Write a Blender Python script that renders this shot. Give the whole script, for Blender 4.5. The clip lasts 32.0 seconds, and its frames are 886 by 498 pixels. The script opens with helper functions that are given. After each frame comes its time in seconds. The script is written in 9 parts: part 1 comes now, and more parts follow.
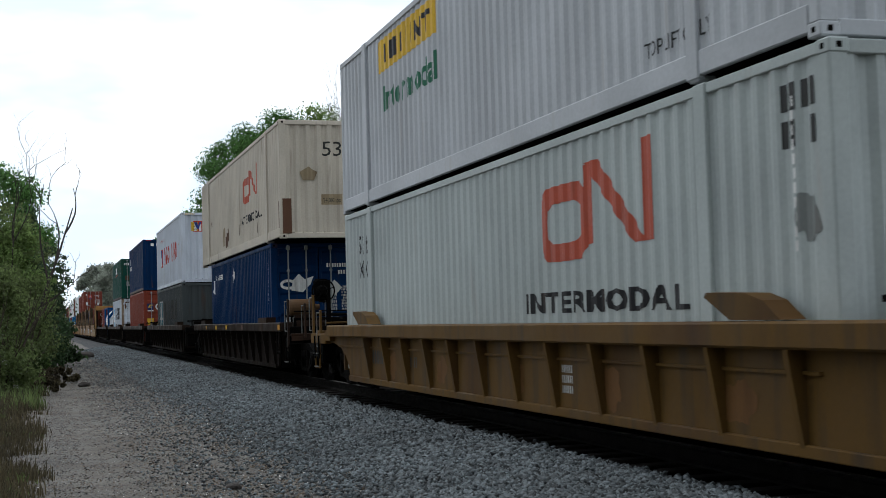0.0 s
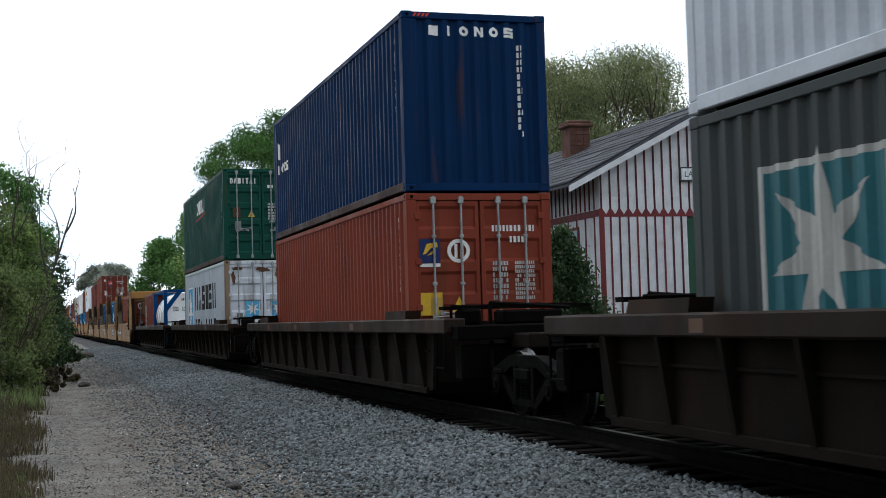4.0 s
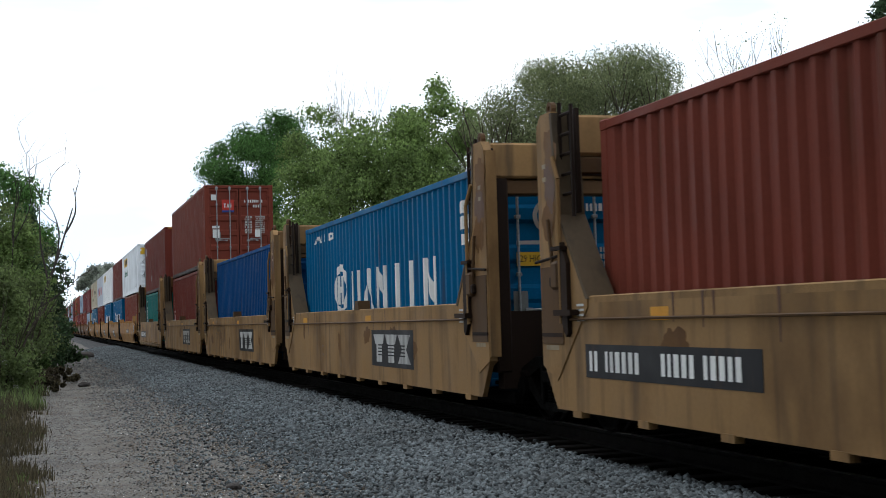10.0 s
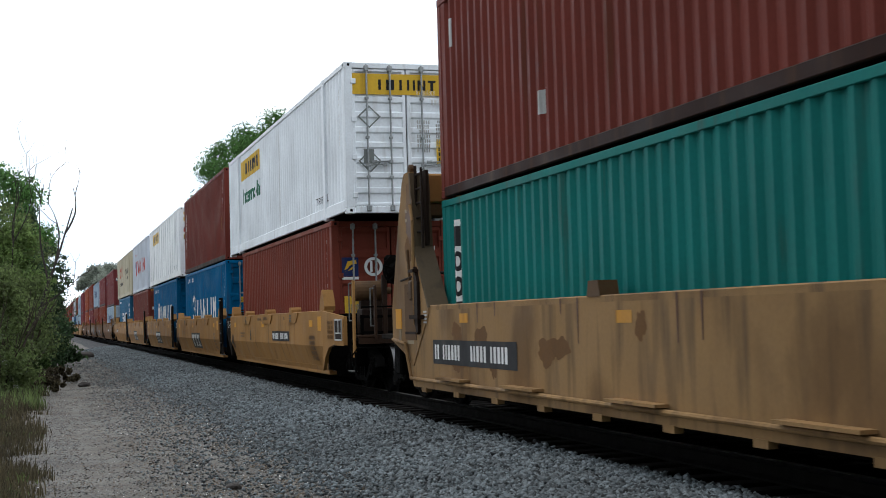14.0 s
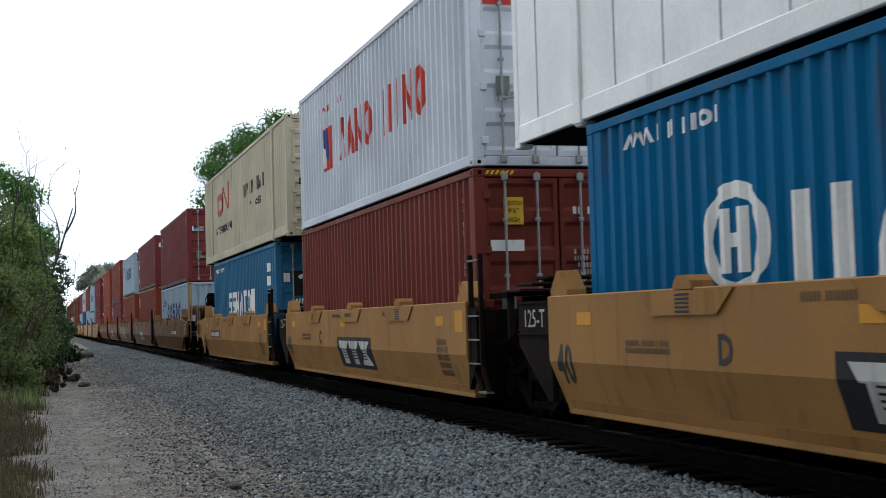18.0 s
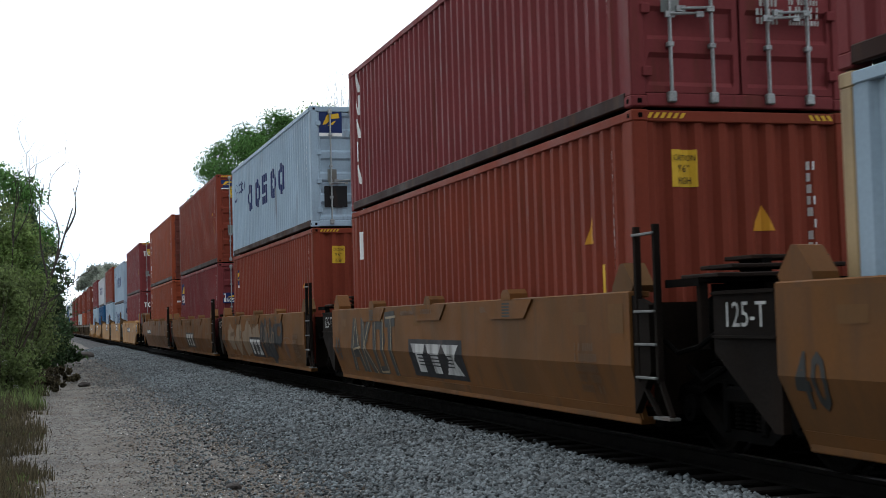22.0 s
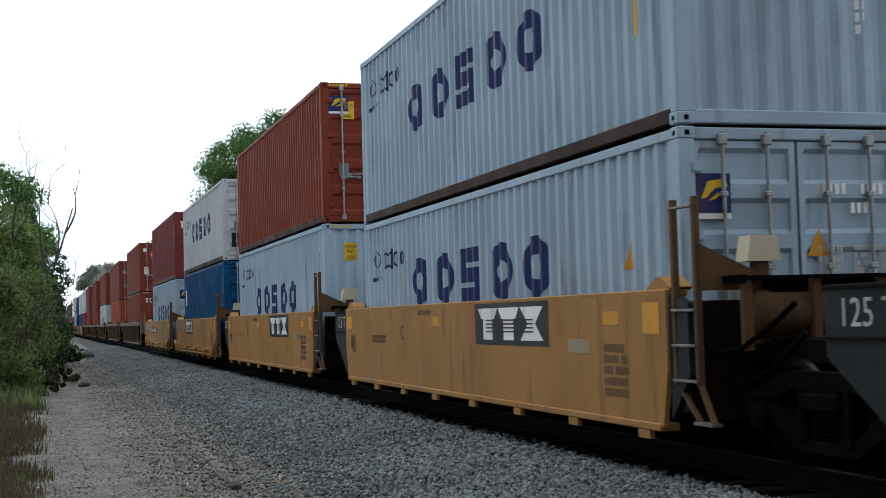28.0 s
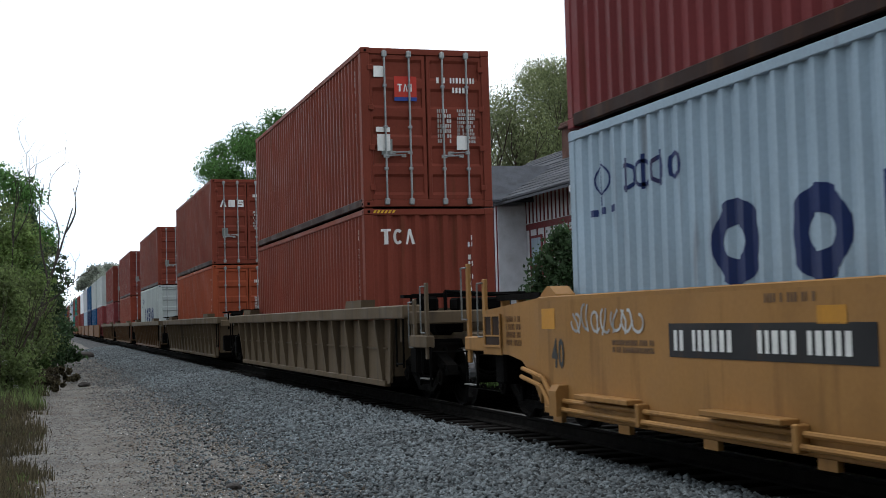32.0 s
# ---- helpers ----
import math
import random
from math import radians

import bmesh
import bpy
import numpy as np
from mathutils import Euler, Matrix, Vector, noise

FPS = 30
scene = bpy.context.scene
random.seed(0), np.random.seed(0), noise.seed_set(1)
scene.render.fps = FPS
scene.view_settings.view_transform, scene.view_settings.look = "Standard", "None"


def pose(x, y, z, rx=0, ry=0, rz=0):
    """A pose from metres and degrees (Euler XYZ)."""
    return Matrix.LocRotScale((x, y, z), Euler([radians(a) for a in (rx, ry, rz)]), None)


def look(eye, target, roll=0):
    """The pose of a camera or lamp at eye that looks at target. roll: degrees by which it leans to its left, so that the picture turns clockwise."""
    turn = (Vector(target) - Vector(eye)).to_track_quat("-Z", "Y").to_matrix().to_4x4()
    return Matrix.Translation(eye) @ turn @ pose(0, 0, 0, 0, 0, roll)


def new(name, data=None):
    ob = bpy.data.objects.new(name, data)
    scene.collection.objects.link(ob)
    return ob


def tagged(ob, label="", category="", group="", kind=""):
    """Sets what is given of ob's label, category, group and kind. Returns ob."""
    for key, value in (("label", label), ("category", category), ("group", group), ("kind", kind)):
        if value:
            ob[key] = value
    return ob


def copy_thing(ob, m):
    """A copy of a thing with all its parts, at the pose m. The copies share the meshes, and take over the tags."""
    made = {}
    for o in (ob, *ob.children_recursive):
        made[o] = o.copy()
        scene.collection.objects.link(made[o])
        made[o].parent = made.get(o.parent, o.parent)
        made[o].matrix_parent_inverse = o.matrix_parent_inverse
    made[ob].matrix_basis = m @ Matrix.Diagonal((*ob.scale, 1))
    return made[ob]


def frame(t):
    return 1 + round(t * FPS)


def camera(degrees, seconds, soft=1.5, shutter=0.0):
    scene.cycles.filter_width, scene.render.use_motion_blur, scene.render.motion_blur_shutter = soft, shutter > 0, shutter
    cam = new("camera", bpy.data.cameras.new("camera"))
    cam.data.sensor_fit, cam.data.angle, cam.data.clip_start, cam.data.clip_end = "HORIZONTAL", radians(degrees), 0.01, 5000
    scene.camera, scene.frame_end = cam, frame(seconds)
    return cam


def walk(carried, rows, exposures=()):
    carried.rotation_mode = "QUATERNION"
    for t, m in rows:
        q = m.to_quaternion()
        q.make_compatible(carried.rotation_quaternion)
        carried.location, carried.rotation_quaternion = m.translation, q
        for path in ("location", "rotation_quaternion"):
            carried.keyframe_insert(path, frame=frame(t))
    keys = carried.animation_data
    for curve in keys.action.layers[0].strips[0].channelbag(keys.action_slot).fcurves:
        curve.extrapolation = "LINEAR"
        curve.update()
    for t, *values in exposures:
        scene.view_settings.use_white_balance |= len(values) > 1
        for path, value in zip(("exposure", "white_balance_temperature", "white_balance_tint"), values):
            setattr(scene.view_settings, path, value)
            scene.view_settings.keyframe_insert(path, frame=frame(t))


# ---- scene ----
# ---------- camera ----------
SECONDS = 32.0
SPEED = 14.2          # the train, metres a second
TRACK = 6.735         # x of the track's middle; z = 0 is the top of the rails
cam = camera(37.15, SECONDS, soft=0.5, shutter=0.08)
EYE = pose(0.0, 0.0, 1.30, 92.956, 1.6015, -16.8724)
walk(cam, [(0.0, EYE), (SECONDS, EYE)], exposures=[(0.0, -0.2), (2.0, -0.1), (3.0, -0.05), (6.0, 0.1), (7.5, 0.0), (9.0, -0.15), (11.0, 0.0), (12.0, -0.1), (14.0, 0.15), (17.0, 0.12), (20.0, 0.02), (22.0, 0.08), (25.0, 0.27), (28.0, 0.1), (29.0, 0.02), (30.0, 0.03), (31.2, -0.08), (SECONDS, 0.02)])

# ---------- sky and sun: a bright overcast day ----------
world = bpy.data.worlds.new("sky")
scene.world = world
world.use_nodes = True
wn, wl = world.node_tree.nodes, world.node_tree.links
for n in list(wn):
    wn.remove(n)
out = wn.new("ShaderNodeOutputWorld")
back = wn.new("ShaderNodeBackground")
sky = wn.new("ShaderNodeTexSky")
sky.sky_type, sky.sun_disc = "NISHITA", False
sky.sun_elevation, sky.sun_rotation = radians(62), radians(-10)
sky_power = wn.new("ShaderNodeMixRGB")
sky_power.blend_type = "MULTIPLY"
sky_power.inputs[0].default_value = 1.0
sky_power.inputs[2].default_value = (0.10, 0.10, 0.10, 1)
wl.new(sky.outputs[0], sky_power.inputs[1])
coords = wn.new("ShaderNodeTexCoord")
stretch = wn.new("ShaderNodeMapping")
stretch.inputs["Scale"].default_value = (1.6, 1.6, 5.0)
clouds = wn.new("ShaderNodeTexNoise")
clouds.inputs["Scale"].default_value, clouds.inputs["Detail"].default_value = 2.2, 5.0
cover = wn.new("ShaderNodeValToRGB")
cover.color_ramp.elements[0].position, cover.color_ramp.elements[0].color = 0.30, (0.70, 0.70, 0.70, 1)
cover.color_ramp.elements[1].position, cover.color_ramp.elements[1].color = 0.52, (1, 1, 1, 1)
cloud_mix = wn.new("ShaderNodeMixRGB")
# the cloud is brightest towards the hidden sun, beyond the track, and dull behind the camera
glow = wn.new("ShaderNodeVectorMath")
glow.operation = "DOT_PRODUCT"
glow.inputs[1].default_value = Vector((0.66, 0.50, 0.56)).normalized()
bright = wn.new("ShaderNodeMapRange")
bright.interpolation_type = "SMOOTHSTEP"
bright.inputs["From Min"].default_value, bright.inputs["From Max"].default_value = -0.6, 0.55
bright.inputs["To Min"].default_value, bright.inputs["To Max"].default_value = 0.62, 1.16
cloud = wn.new("ShaderNodeVectorMath")
cloud.operation = "SCALE"
cloud.inputs[0].default_value = (0.945, 1.0, 1.055)
wl.new(coords.outputs["Generated"], glow.inputs[0])
wl.new(glow.outputs["Value"], bright.inputs["Value"])
wl.new(bright.outputs[0], cloud.inputs["Scale"])
# thin places in the cloud, a little bluer
thin = wn.new("ShaderNodeTexNoise")
thin.inputs["Scale"].default_value, thin.inputs["Detail"].default_value = 3.4, 4.0
veil = wn.new("ShaderNodeValToRGB")
veil.color_ramp.elements[0].position, veil.color_ramp.elements[0].color = 0.36, (0.72, 0.78, 0.86, 1)
veil.color_ramp.elements[1].position, veil.color_ramp.elements[1].color = 0.56, (1, 1, 1, 1)
veiled = wn.new("ShaderNodeVectorMath")
veiled.operation = "MULTIPLY"
wl.new(stretch.outputs[0], thin.inputs["Vector"])
wl.new(thin.outputs["Fac"], veil.inputs[0])
wl.new(cloud.outputs[0], veiled.inputs[0])
wl.new(veil.outputs[0], veiled.inputs[1])
wl.new(veiled.outputs[0], cloud_mix.inputs[2])
wl.new(coords.outputs["Generated"], stretch.inputs[0])
wl.new(stretch.outputs[0], clouds.inputs["Vector"])
wl.new(clouds.outputs["Fac"], cover.inputs[0])
wl.new(cover.outputs[0], cloud_mix.inputs[0])
wl.new(sky_power.outputs[0], cloud_mix.inputs[1])
wl.new(cloud_mix.outputs[0], back.inputs[0])
back.inputs[1].default_value = 1.32
wl.new(back.outputs[0], out.inputs[0])

sun = new("sun", bpy.data.lights.new("sun", "SUN"))
sun.data.energy, sun.data.angle, sun.data.color = 1.0, radians(35), (1.0, 0.98, 0.95)
sun.matrix_world = look((0, 72, 90), (8, 25, 0))


# ---------- materials ----------
def surface(name, color, rough=0.6, metal=0.0, vary=0.25, scale=3.0, grain=0.25, grain_scale=60.0, bump=0.15,
            bump_scale=80.0, dirt=None, dirt_amount=0.0, dirt_scale=1.5, streak=1.0, island=0.0, objects=0.0, spec=0.3, blotch=None, blotch_amount=0.5, blotch_scale=0.8):
    """A painted, stained or mineral surface: wide stains, fine grain, streaks of dirt and a little relief."""
    m = bpy.data.materials.new(name)
    m.use_nodes = True
    n, l = m.node_tree.nodes, m.node_tree.links
    b = n["Principled BSDF"]
    b.inputs["Metallic"].default_value = metal
    b.inputs["Specular IOR Level"].default_value = spec
    tc = n.new("ShaderNodeTexCoord")
    place = n.new("ShaderNodeVectorMath")
    place.operation = "ADD"
    l.new(tc.outputs["Object"], place.inputs[0])
    info = n.new("ShaderNodeObjectInfo")
    shift = n.new("ShaderNodeVectorMath")
    shift.operation = "SCALE"
    shift.inputs[0].default_value = (37.0, 91.0, 53.0)
    l.new(info.outputs["Random"], shift.inputs["Scale"])
    l.new(shift.outputs[0], place.inputs[1])

    def noise_at(sc, detail, squash=1.0):
        t = n.new("ShaderNodeTexNoise")
        t.inputs["Scale"].default_value, t.inputs["Detail"].default_value = sc, detail
        if squash != 1.0:
            mp = n.new("ShaderNodeMapping")
            mp.inputs["Scale"].default_value = (1, 1, squash)
            l.new(place.outputs[0], mp.inputs[0])
            l.new(mp.outputs[0], t.inputs["Vector"])
        else:
            l.new(place.outputs[0], t.inputs["Vector"])
        return t.outputs["Fac"]

    def span(value, lo, hi):
        r = n.new("ShaderNodeMapRange")
        r.inputs["From Min"].default_value, r.inputs["From Max"].default_value = 0.3, 0.7
        r.inputs["To Min"].default_value, r.inputs["To Max"].default_value = lo, hi
        l.new(value, r.inputs["Value"])
        return r.outputs[0]

    def times(a, c):
        t = n.new("ShaderNodeMath")
        t.operation = "MULTIPLY"
        l.new(a, t.inputs[0])
        l.new(c, t.inputs[1])
        return t.outputs[0]

    k = times(span(noise_at(scale, 4), 1 - vary, 1 + vary), span(noise_at(grain_scale, 3), 1 - grain, 1 + grain))
    if island:
        geo = n.new("ShaderNodeNewGeometry")
        r = n.new("ShaderNodeMapRange")
        r.inputs["To Min"].default_value, r.inputs["To Max"].default_value = 1 - island, 1 + island
        l.new(geo.outputs["Random Per Island"], r.inputs["Value"])
        k = times(k, r.outputs[0])
    if objects:
        r = n.new("ShaderNodeMapRange")
        r.inputs["To Min"].default_value, r.inputs["To Max"].default_value = 1 - objects, 1 + objects
        l.new(info.outputs["Random"], r.inputs["Value"])
        k = times(k, r.outputs[0])
    col = n.new("ShaderNodeVectorMath")
    col.operation = "SCALE"
    col.inputs[0].default_value = color
    l.new(k, col.inputs["Scale"])
    last = col.outputs[0]
    if dirt:
        mix = n.new("ShaderNodeMixRGB")
        mix.inputs[2].default_value = (*dirt, 1)
        r = n.new("ShaderNodeMapRange")
        r.inputs["From Min"].default_value, r.inputs["From Max"].default_value = 0.62 - 0.25 * dirt_amount, 0.72
        r.inputs["To Max"].default_value = min(1.0, 0.35 + 0.6 * dirt_amount)
        l.new(noise_at(dirt_scale, 6, streak), r.inputs["Value"])
        l.new(r.outputs[0], mix.inputs[0])
        l.new(last, mix.inputs[1])
        last = mix.outputs[0]
    if blotch:
        mix = n.new("ShaderNodeMixRGB")
        mix.inputs[2].default_value = (*blotch, 1)
        r = n.new("ShaderNodeMapRange")
        r.inputs["From Min"].default_value, r.inputs["From Max"].default_value = 0.50, 0.64
        r.inputs["To Max"].default_value = blotch_amount
        l.new(noise_at(blotch_scale, 8, 0.6), r.inputs["Value"])
        l.new(r.outputs[0], mix.inputs[0])
        l.new(last, mix.inputs[1])
        last = mix.outputs[0]
    l.new(last, b.inputs["Base Color"])
    l.new(span(noise_at(scale * 2, 3), max(0.05, rough - 0.12), min(1, rough + 0.12)), b.inputs["Roughness"])
    if bump:
        bp = n.new("ShaderNodeBump")
        bp.inputs["Strength"].default_value, bp.inputs["Distance"].default_value = bump, 0.02
        l.new(noise_at(bump_scale, 4), bp.inputs["Height"])
        l.new(bp.outputs[0], b.inputs["Normal"])
    return m


RUST = (0.076, 0.0342, 0.0152)
GRIME = (0.038, 0.0319, 0.0266)


def paint(name, color, worn=0.25, rough=0.55, dirt=RUST, blotch=None, blotch_amount=0.5, spec=0.2):
    return surface(name, color, rough=rough, vary=0.13, scale=0.8, grain=0.05, grain_scale=24, bump=0.02, bump_scale=40,
                   dirt=dirt, dirt_amount=worn, dirt_scale=4.5, streak=0.12, spec=spec, blotch=blotch, blotch_amount=blotch_amount)


def paints(table, worn=0.2, **more):
    return {k: paint(k.replace("_", " ") + " paint", c, worn, **more) for k, c in table.items()}


BOX = paints({
    "maroon": (0.146, 0.033, 0.024), "brown": (0.164, 0.040, 0.026), "red": (0.182, 0.039, 0.023), "orange": (0.262, 0.060, 0.028),
    "wine": (0.162, 0.035, 0.037), "navy": (0.0015, 0.021, 0.072), "royal": (0.0015, 0.050, 0.165), "sky_blue": (0.0003, 0.105, 0.240),
    "mid_blue": (0.027, 0.1271, 0.2311), "steel_blue": (0.005, 0.060, 0.150), "pale_blue": (0.30, 0.39, 0.47), "pale_grey": (0.4813, 0.5294, 0.5294),
    "white": (0.76, 0.8, 0.83), "ivory": (0.78, 0.8, 0.79), "cream": (0.462, 0.4158, 0.3049), "beige": (0.489, 0.442, 0.3668),
    "charcoal": (0.054, 0.063, 0.064), "green": (0.0076, 0.057, 0.0418), "teal": (0.009, 0.150, 0.135), "silver": (0.6, 0.65, 0.7),
}, worn=0.1, spec=0.06)
BOX["char"] = paint("blue-black plate paint", (0.017, 0.020, 0.021), 0.3, dirt=GRIME, spec=0.08)
for k in ("white", "ivory", "silver", "pale_grey", "chalk"):
    BOX[k] = paint("clean " + k.replace("_", " ") + " paint", {"white": (0.76, 0.80, 0.83), "ivory": (0.82, 0.84, 0.84), "silver": (0.42, 0.44, 0.46), "pale_grey": (0.37, 0.41, 0.40), "chalk": (0.52, 0.56, 0.62)}[k], 0.06, dirt=(0.36, 0.34, 0.31))
RUSTY = {"steel": paint("dusty blue-grey paint", (0.43, 0.48, 0.53), 0.12, dirt=(0.25, 0.20, 0.16)), "silver": paint("rust-streaked silver paint", (0.5391, 0.579, 0.6289), 0.62)}
CAR = paints({
    "car_yellow": (0.2401, 0.1224, 0.0349), "car_brown": (0.0912, 0.0517, 0.0258), "car_gold": (0.1634, 0.0851, 0.0274),
    "car_black": (0.0072, 0.0065, 0.0061), "car_umber": (0.0258, 0.016, 0.0122), "car_olive": (0.0988, 0.0722, 0.0456), "car_mustard": (0.1178, 0.0654, 0.0198),
}, worn=0.35, rough=0.62, dirt=GRIME, spec=0.08)
CAR["car_tan"] = paint("weathered tan paint", (0.20, 0.118, 0.054), 0.55, 0.62, RUST, spec=0.08)
BOTTOM_RAIL = paint("dark bottom rail paint", (0.030, 0.015, 0.012), 0.4, spec=0.05)
INK = {
    "white": paint("white lettering", (0.72, 0.72, 0.7), 0.15), "navy": paint("dark blue lettering", (0.0091, 0.0228, 0.0988), 0.1),
    "black": paint("black lettering", (0.0106, 0.0106, 0.0122), 0.1), "red": paint("red lettering", (0.462, 0.0416, 0.0277), 0.1),
    "orange_red": paint("faded red lettering", (0.4089, 0.0756, 0.04), 0.2), "sky": paint("light blue square", (0.0784, 0.353, 0.5687), 0.1),
    "yellow": paint("yellow sticker", (0.6176, 0.3785, 0.0299), 0.1), "amber": paint("amber patch", (0.5294, 0.2406, 0.0192), 0.15),
    "green": paint("green lettering", (0.0152, 0.1216, 0.0684), 0.1), "blue": paint("blue lettering", (0.0231, 0.0539, 0.2311), 0.1),
    "grey": paint("grey patch", (0.1672, 0.1824, 0.1748), 0.2), "dirty": paint("worn white lettering", (0.462, 0.462, 0.4435), 0.6, dirt=GRIME),
    "ghost": paint("worn dark lettering", (0.0228, 0.0243, 0.0228), 0.3, dirt=GRIME), "spray": paint("pale blue spray paint", (0.035, 0.16, 0.28), 0.1), "violet": paint("faded violet spray paint", (0.20, 0.10, 0.15), 0.3), "haze": paint("pale overpaint", (0.175, 0.120, 0.075), 0.4), "rust": paint("rust patch", (0.0912, 0.0418, 0.0228), 0.5),
    "pale": paint("faded pale patch", (0.259, 0.2041, 0.1256), 0.45), "stain": paint("brown stain", (0.135, 0.068, 0.026), 0.3, spec=0.05), "tan_dark": paint("faded brown writing", (0.1064, 0.057, 0.0266), 0.2),
}
CAR["car_mustard"] = paint("dirty mustard paint", (0.108, 0.059, 0.016), 0.4, 0.62, GRIME, (0.065, 0.032, 0.014), 0.55, spec=0.08)
CAR["car_tan"] = paint("weathered tan paint", (0.268, 0.158, 0.068), 0.42, 0.62, GRIME, (0.085, 0.045, 0.020), 0.60, spec=0.08)
CAR["car_gold"] = paint("grimy ochre paint", (0.142, 0.061, 0.019), 0.3, 0.62, (0.07, 0.04, 0.022), (0.0798, 0.0471, 0.0228), 0.6, spec=0.08)
CAR["car_yellow"] = paint("faded yellow paint", (0.300, 0.155, 0.052), 0.2, 0.6, (0.09, 0.05, 0.02), (0.19, 0.095, 0.028), 0.4, spec=0.08)
CAR["car_umber"] = paint("rusty dark brown paint", (0.018, 0.011, 0.008), 0.35, 0.62, (0.0091, 0.0068, 0.0061), (0.0456, 0.0228, 0.0122), 0.55, spec=0.08)
CAR["car_black"] = surface("black car paint gone brown", (0.0105, 0.008, 0.0065), 0.75, vary=0.3, scale=1.5, grain=0.3, bump=0.1, dirt=(0.022, 0.013, 0.009), dirt_amount=0.4, dirt_scale=2.0, streak=0.3, spec=0.03)
# near black, in place of the deep shade round the trucks
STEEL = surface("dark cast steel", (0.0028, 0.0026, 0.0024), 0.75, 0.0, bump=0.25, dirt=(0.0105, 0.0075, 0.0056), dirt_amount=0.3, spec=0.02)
RAIL = surface("worn rail steel", (0.09, 0.085, 0.08), 0.4, 0.9, vary=0.15, bump=0.05)
# rail sides cut to near black to hold the shade beneath the train
RAIL_SIDE = surface("rusty rail side darkened for shade", (0.0045, 0.0038, 0.0033), 0.85, 0.0, bump=0.2, spec=0.05)
WIRE = surface("worn bare steel", (0.13, 0.135, 0.13), 0.55, 0.3, vary=0.3, scale=6, bump=0.05, dirt=RUST, dirt_amount=0.4, dirt_scale=5)
TREAD = surface("bright wheel tread", (0.12, 0.12, 0.12), 0.32, 1.0, vary=0.1, grain=0.05, bump=0.03)
ZINC = surface("galvanised locking bar", (0.2735, 0.2896, 0.2896), 0.5, 0.5, vary=0.15, bump=0.03, dirt=RUST, dirt_amount=0.25, dirt_scale=4)
# base colour lowered to stand in for shade under the cars
DARK = surface("underframe steel darkened for shade", (0.003, 0.0027, 0.0025), 0.8, 0.0, spec=0.02)
BALLAST = surface("grey crushed limestone", (0.090, 0.104, 0.111), 0.85, vary=0.22, scale=0.5, grain=0.2, grain_scale=25, bump=0.5,
                  bump_scale=60, island=0.8)
GROUND = surface("gravel and packed dirt", (0.116, 0.108, 0.097), 0.95, vary=0.35, scale=0.5, grain=0.6, grain_scale=30, bump=0.5,
                 bump_scale=34, dirt=(0.070, 0.054, 0.038), dirt_amount=0.75, dirt_scale=0.8, blotch=(0.125, 0.120, 0.110), blotch_amount=0.5, blotch_scale=1.3)
# darker than creosote alone: shade below the train is in the colour
TIE = surface("weathered creosoted timber darkened for shade", (0.0085, 0.0074, 0.0067), 0.9, vary=0.35, scale=4, grain=0.35, bump=0.5, bump_scale=30, objects=0.3, spec=0.05)
BARK = surface("rough grey-brown bark", (0.0646, 0.0502, 0.038), 0.95, vary=0.3, scale=3, bump=0.7, bump_scale=12)
DEADWOOD = surface("bare grey twigs", (0.045, 0.038, 0.032), 0.9, vary=0.2, bump=0.2)
CONCRETE = surface("weathered concrete", (0.3114, 0.3032, 0.2787), 0.9, vary=0.2, bump=0.4, dirt=GRIME, dirt_amount=0.3)


def leaves(name, color, island=0.5):
    m = surface(name, color, 0.6, vary=0.25, scale=0.35, grain=0.1, bump=0, island=island, spec=0.2)
    n, l = m.node_tree.nodes, m.node_tree.links
    b = n["Principled BSDF"]
    clear = n.new("ShaderNodeBsdfTranslucent")
    l.new(b.inputs["Base Color"].links[0].from_socket, clear.inputs["Color"])
    mix = n.new("ShaderNodeMixShader")
    mix.inputs[0].default_value = 0.5
    l.new(b.outputs[0], mix.inputs[1])
    l.new(clear.outputs[0], mix.inputs[2])
    l.new(mix.outputs[0], n["Material Output"].inputs["Surface"])
    return m


LEAF = {"deep": leaves("deep green leaves", (0.082, 0.175, 0.049)), "fresh": leaves("fresh green leaves", (0.158, 0.232, 0.074)),
        "willow": leaves("pale willow leaves", (0.198, 0.232, 0.114)), "dark": leaves("dark conifer needles", (0.044, 0.078, 0.035)),
        "brush": leaves("dull brush leaves", (0.112, 0.150, 0.056)), "straw": leaves("dry grass", (0.074, 0.062, 0.036)),
        # far: the haze of distance is mixed into the leaf colour
        "far": leaves("distant leaves paled for haze", (0.27, 0.30, 0.25)), "weeds": leaves("roadside weeds", (0.078, 0.130, 0.040))}


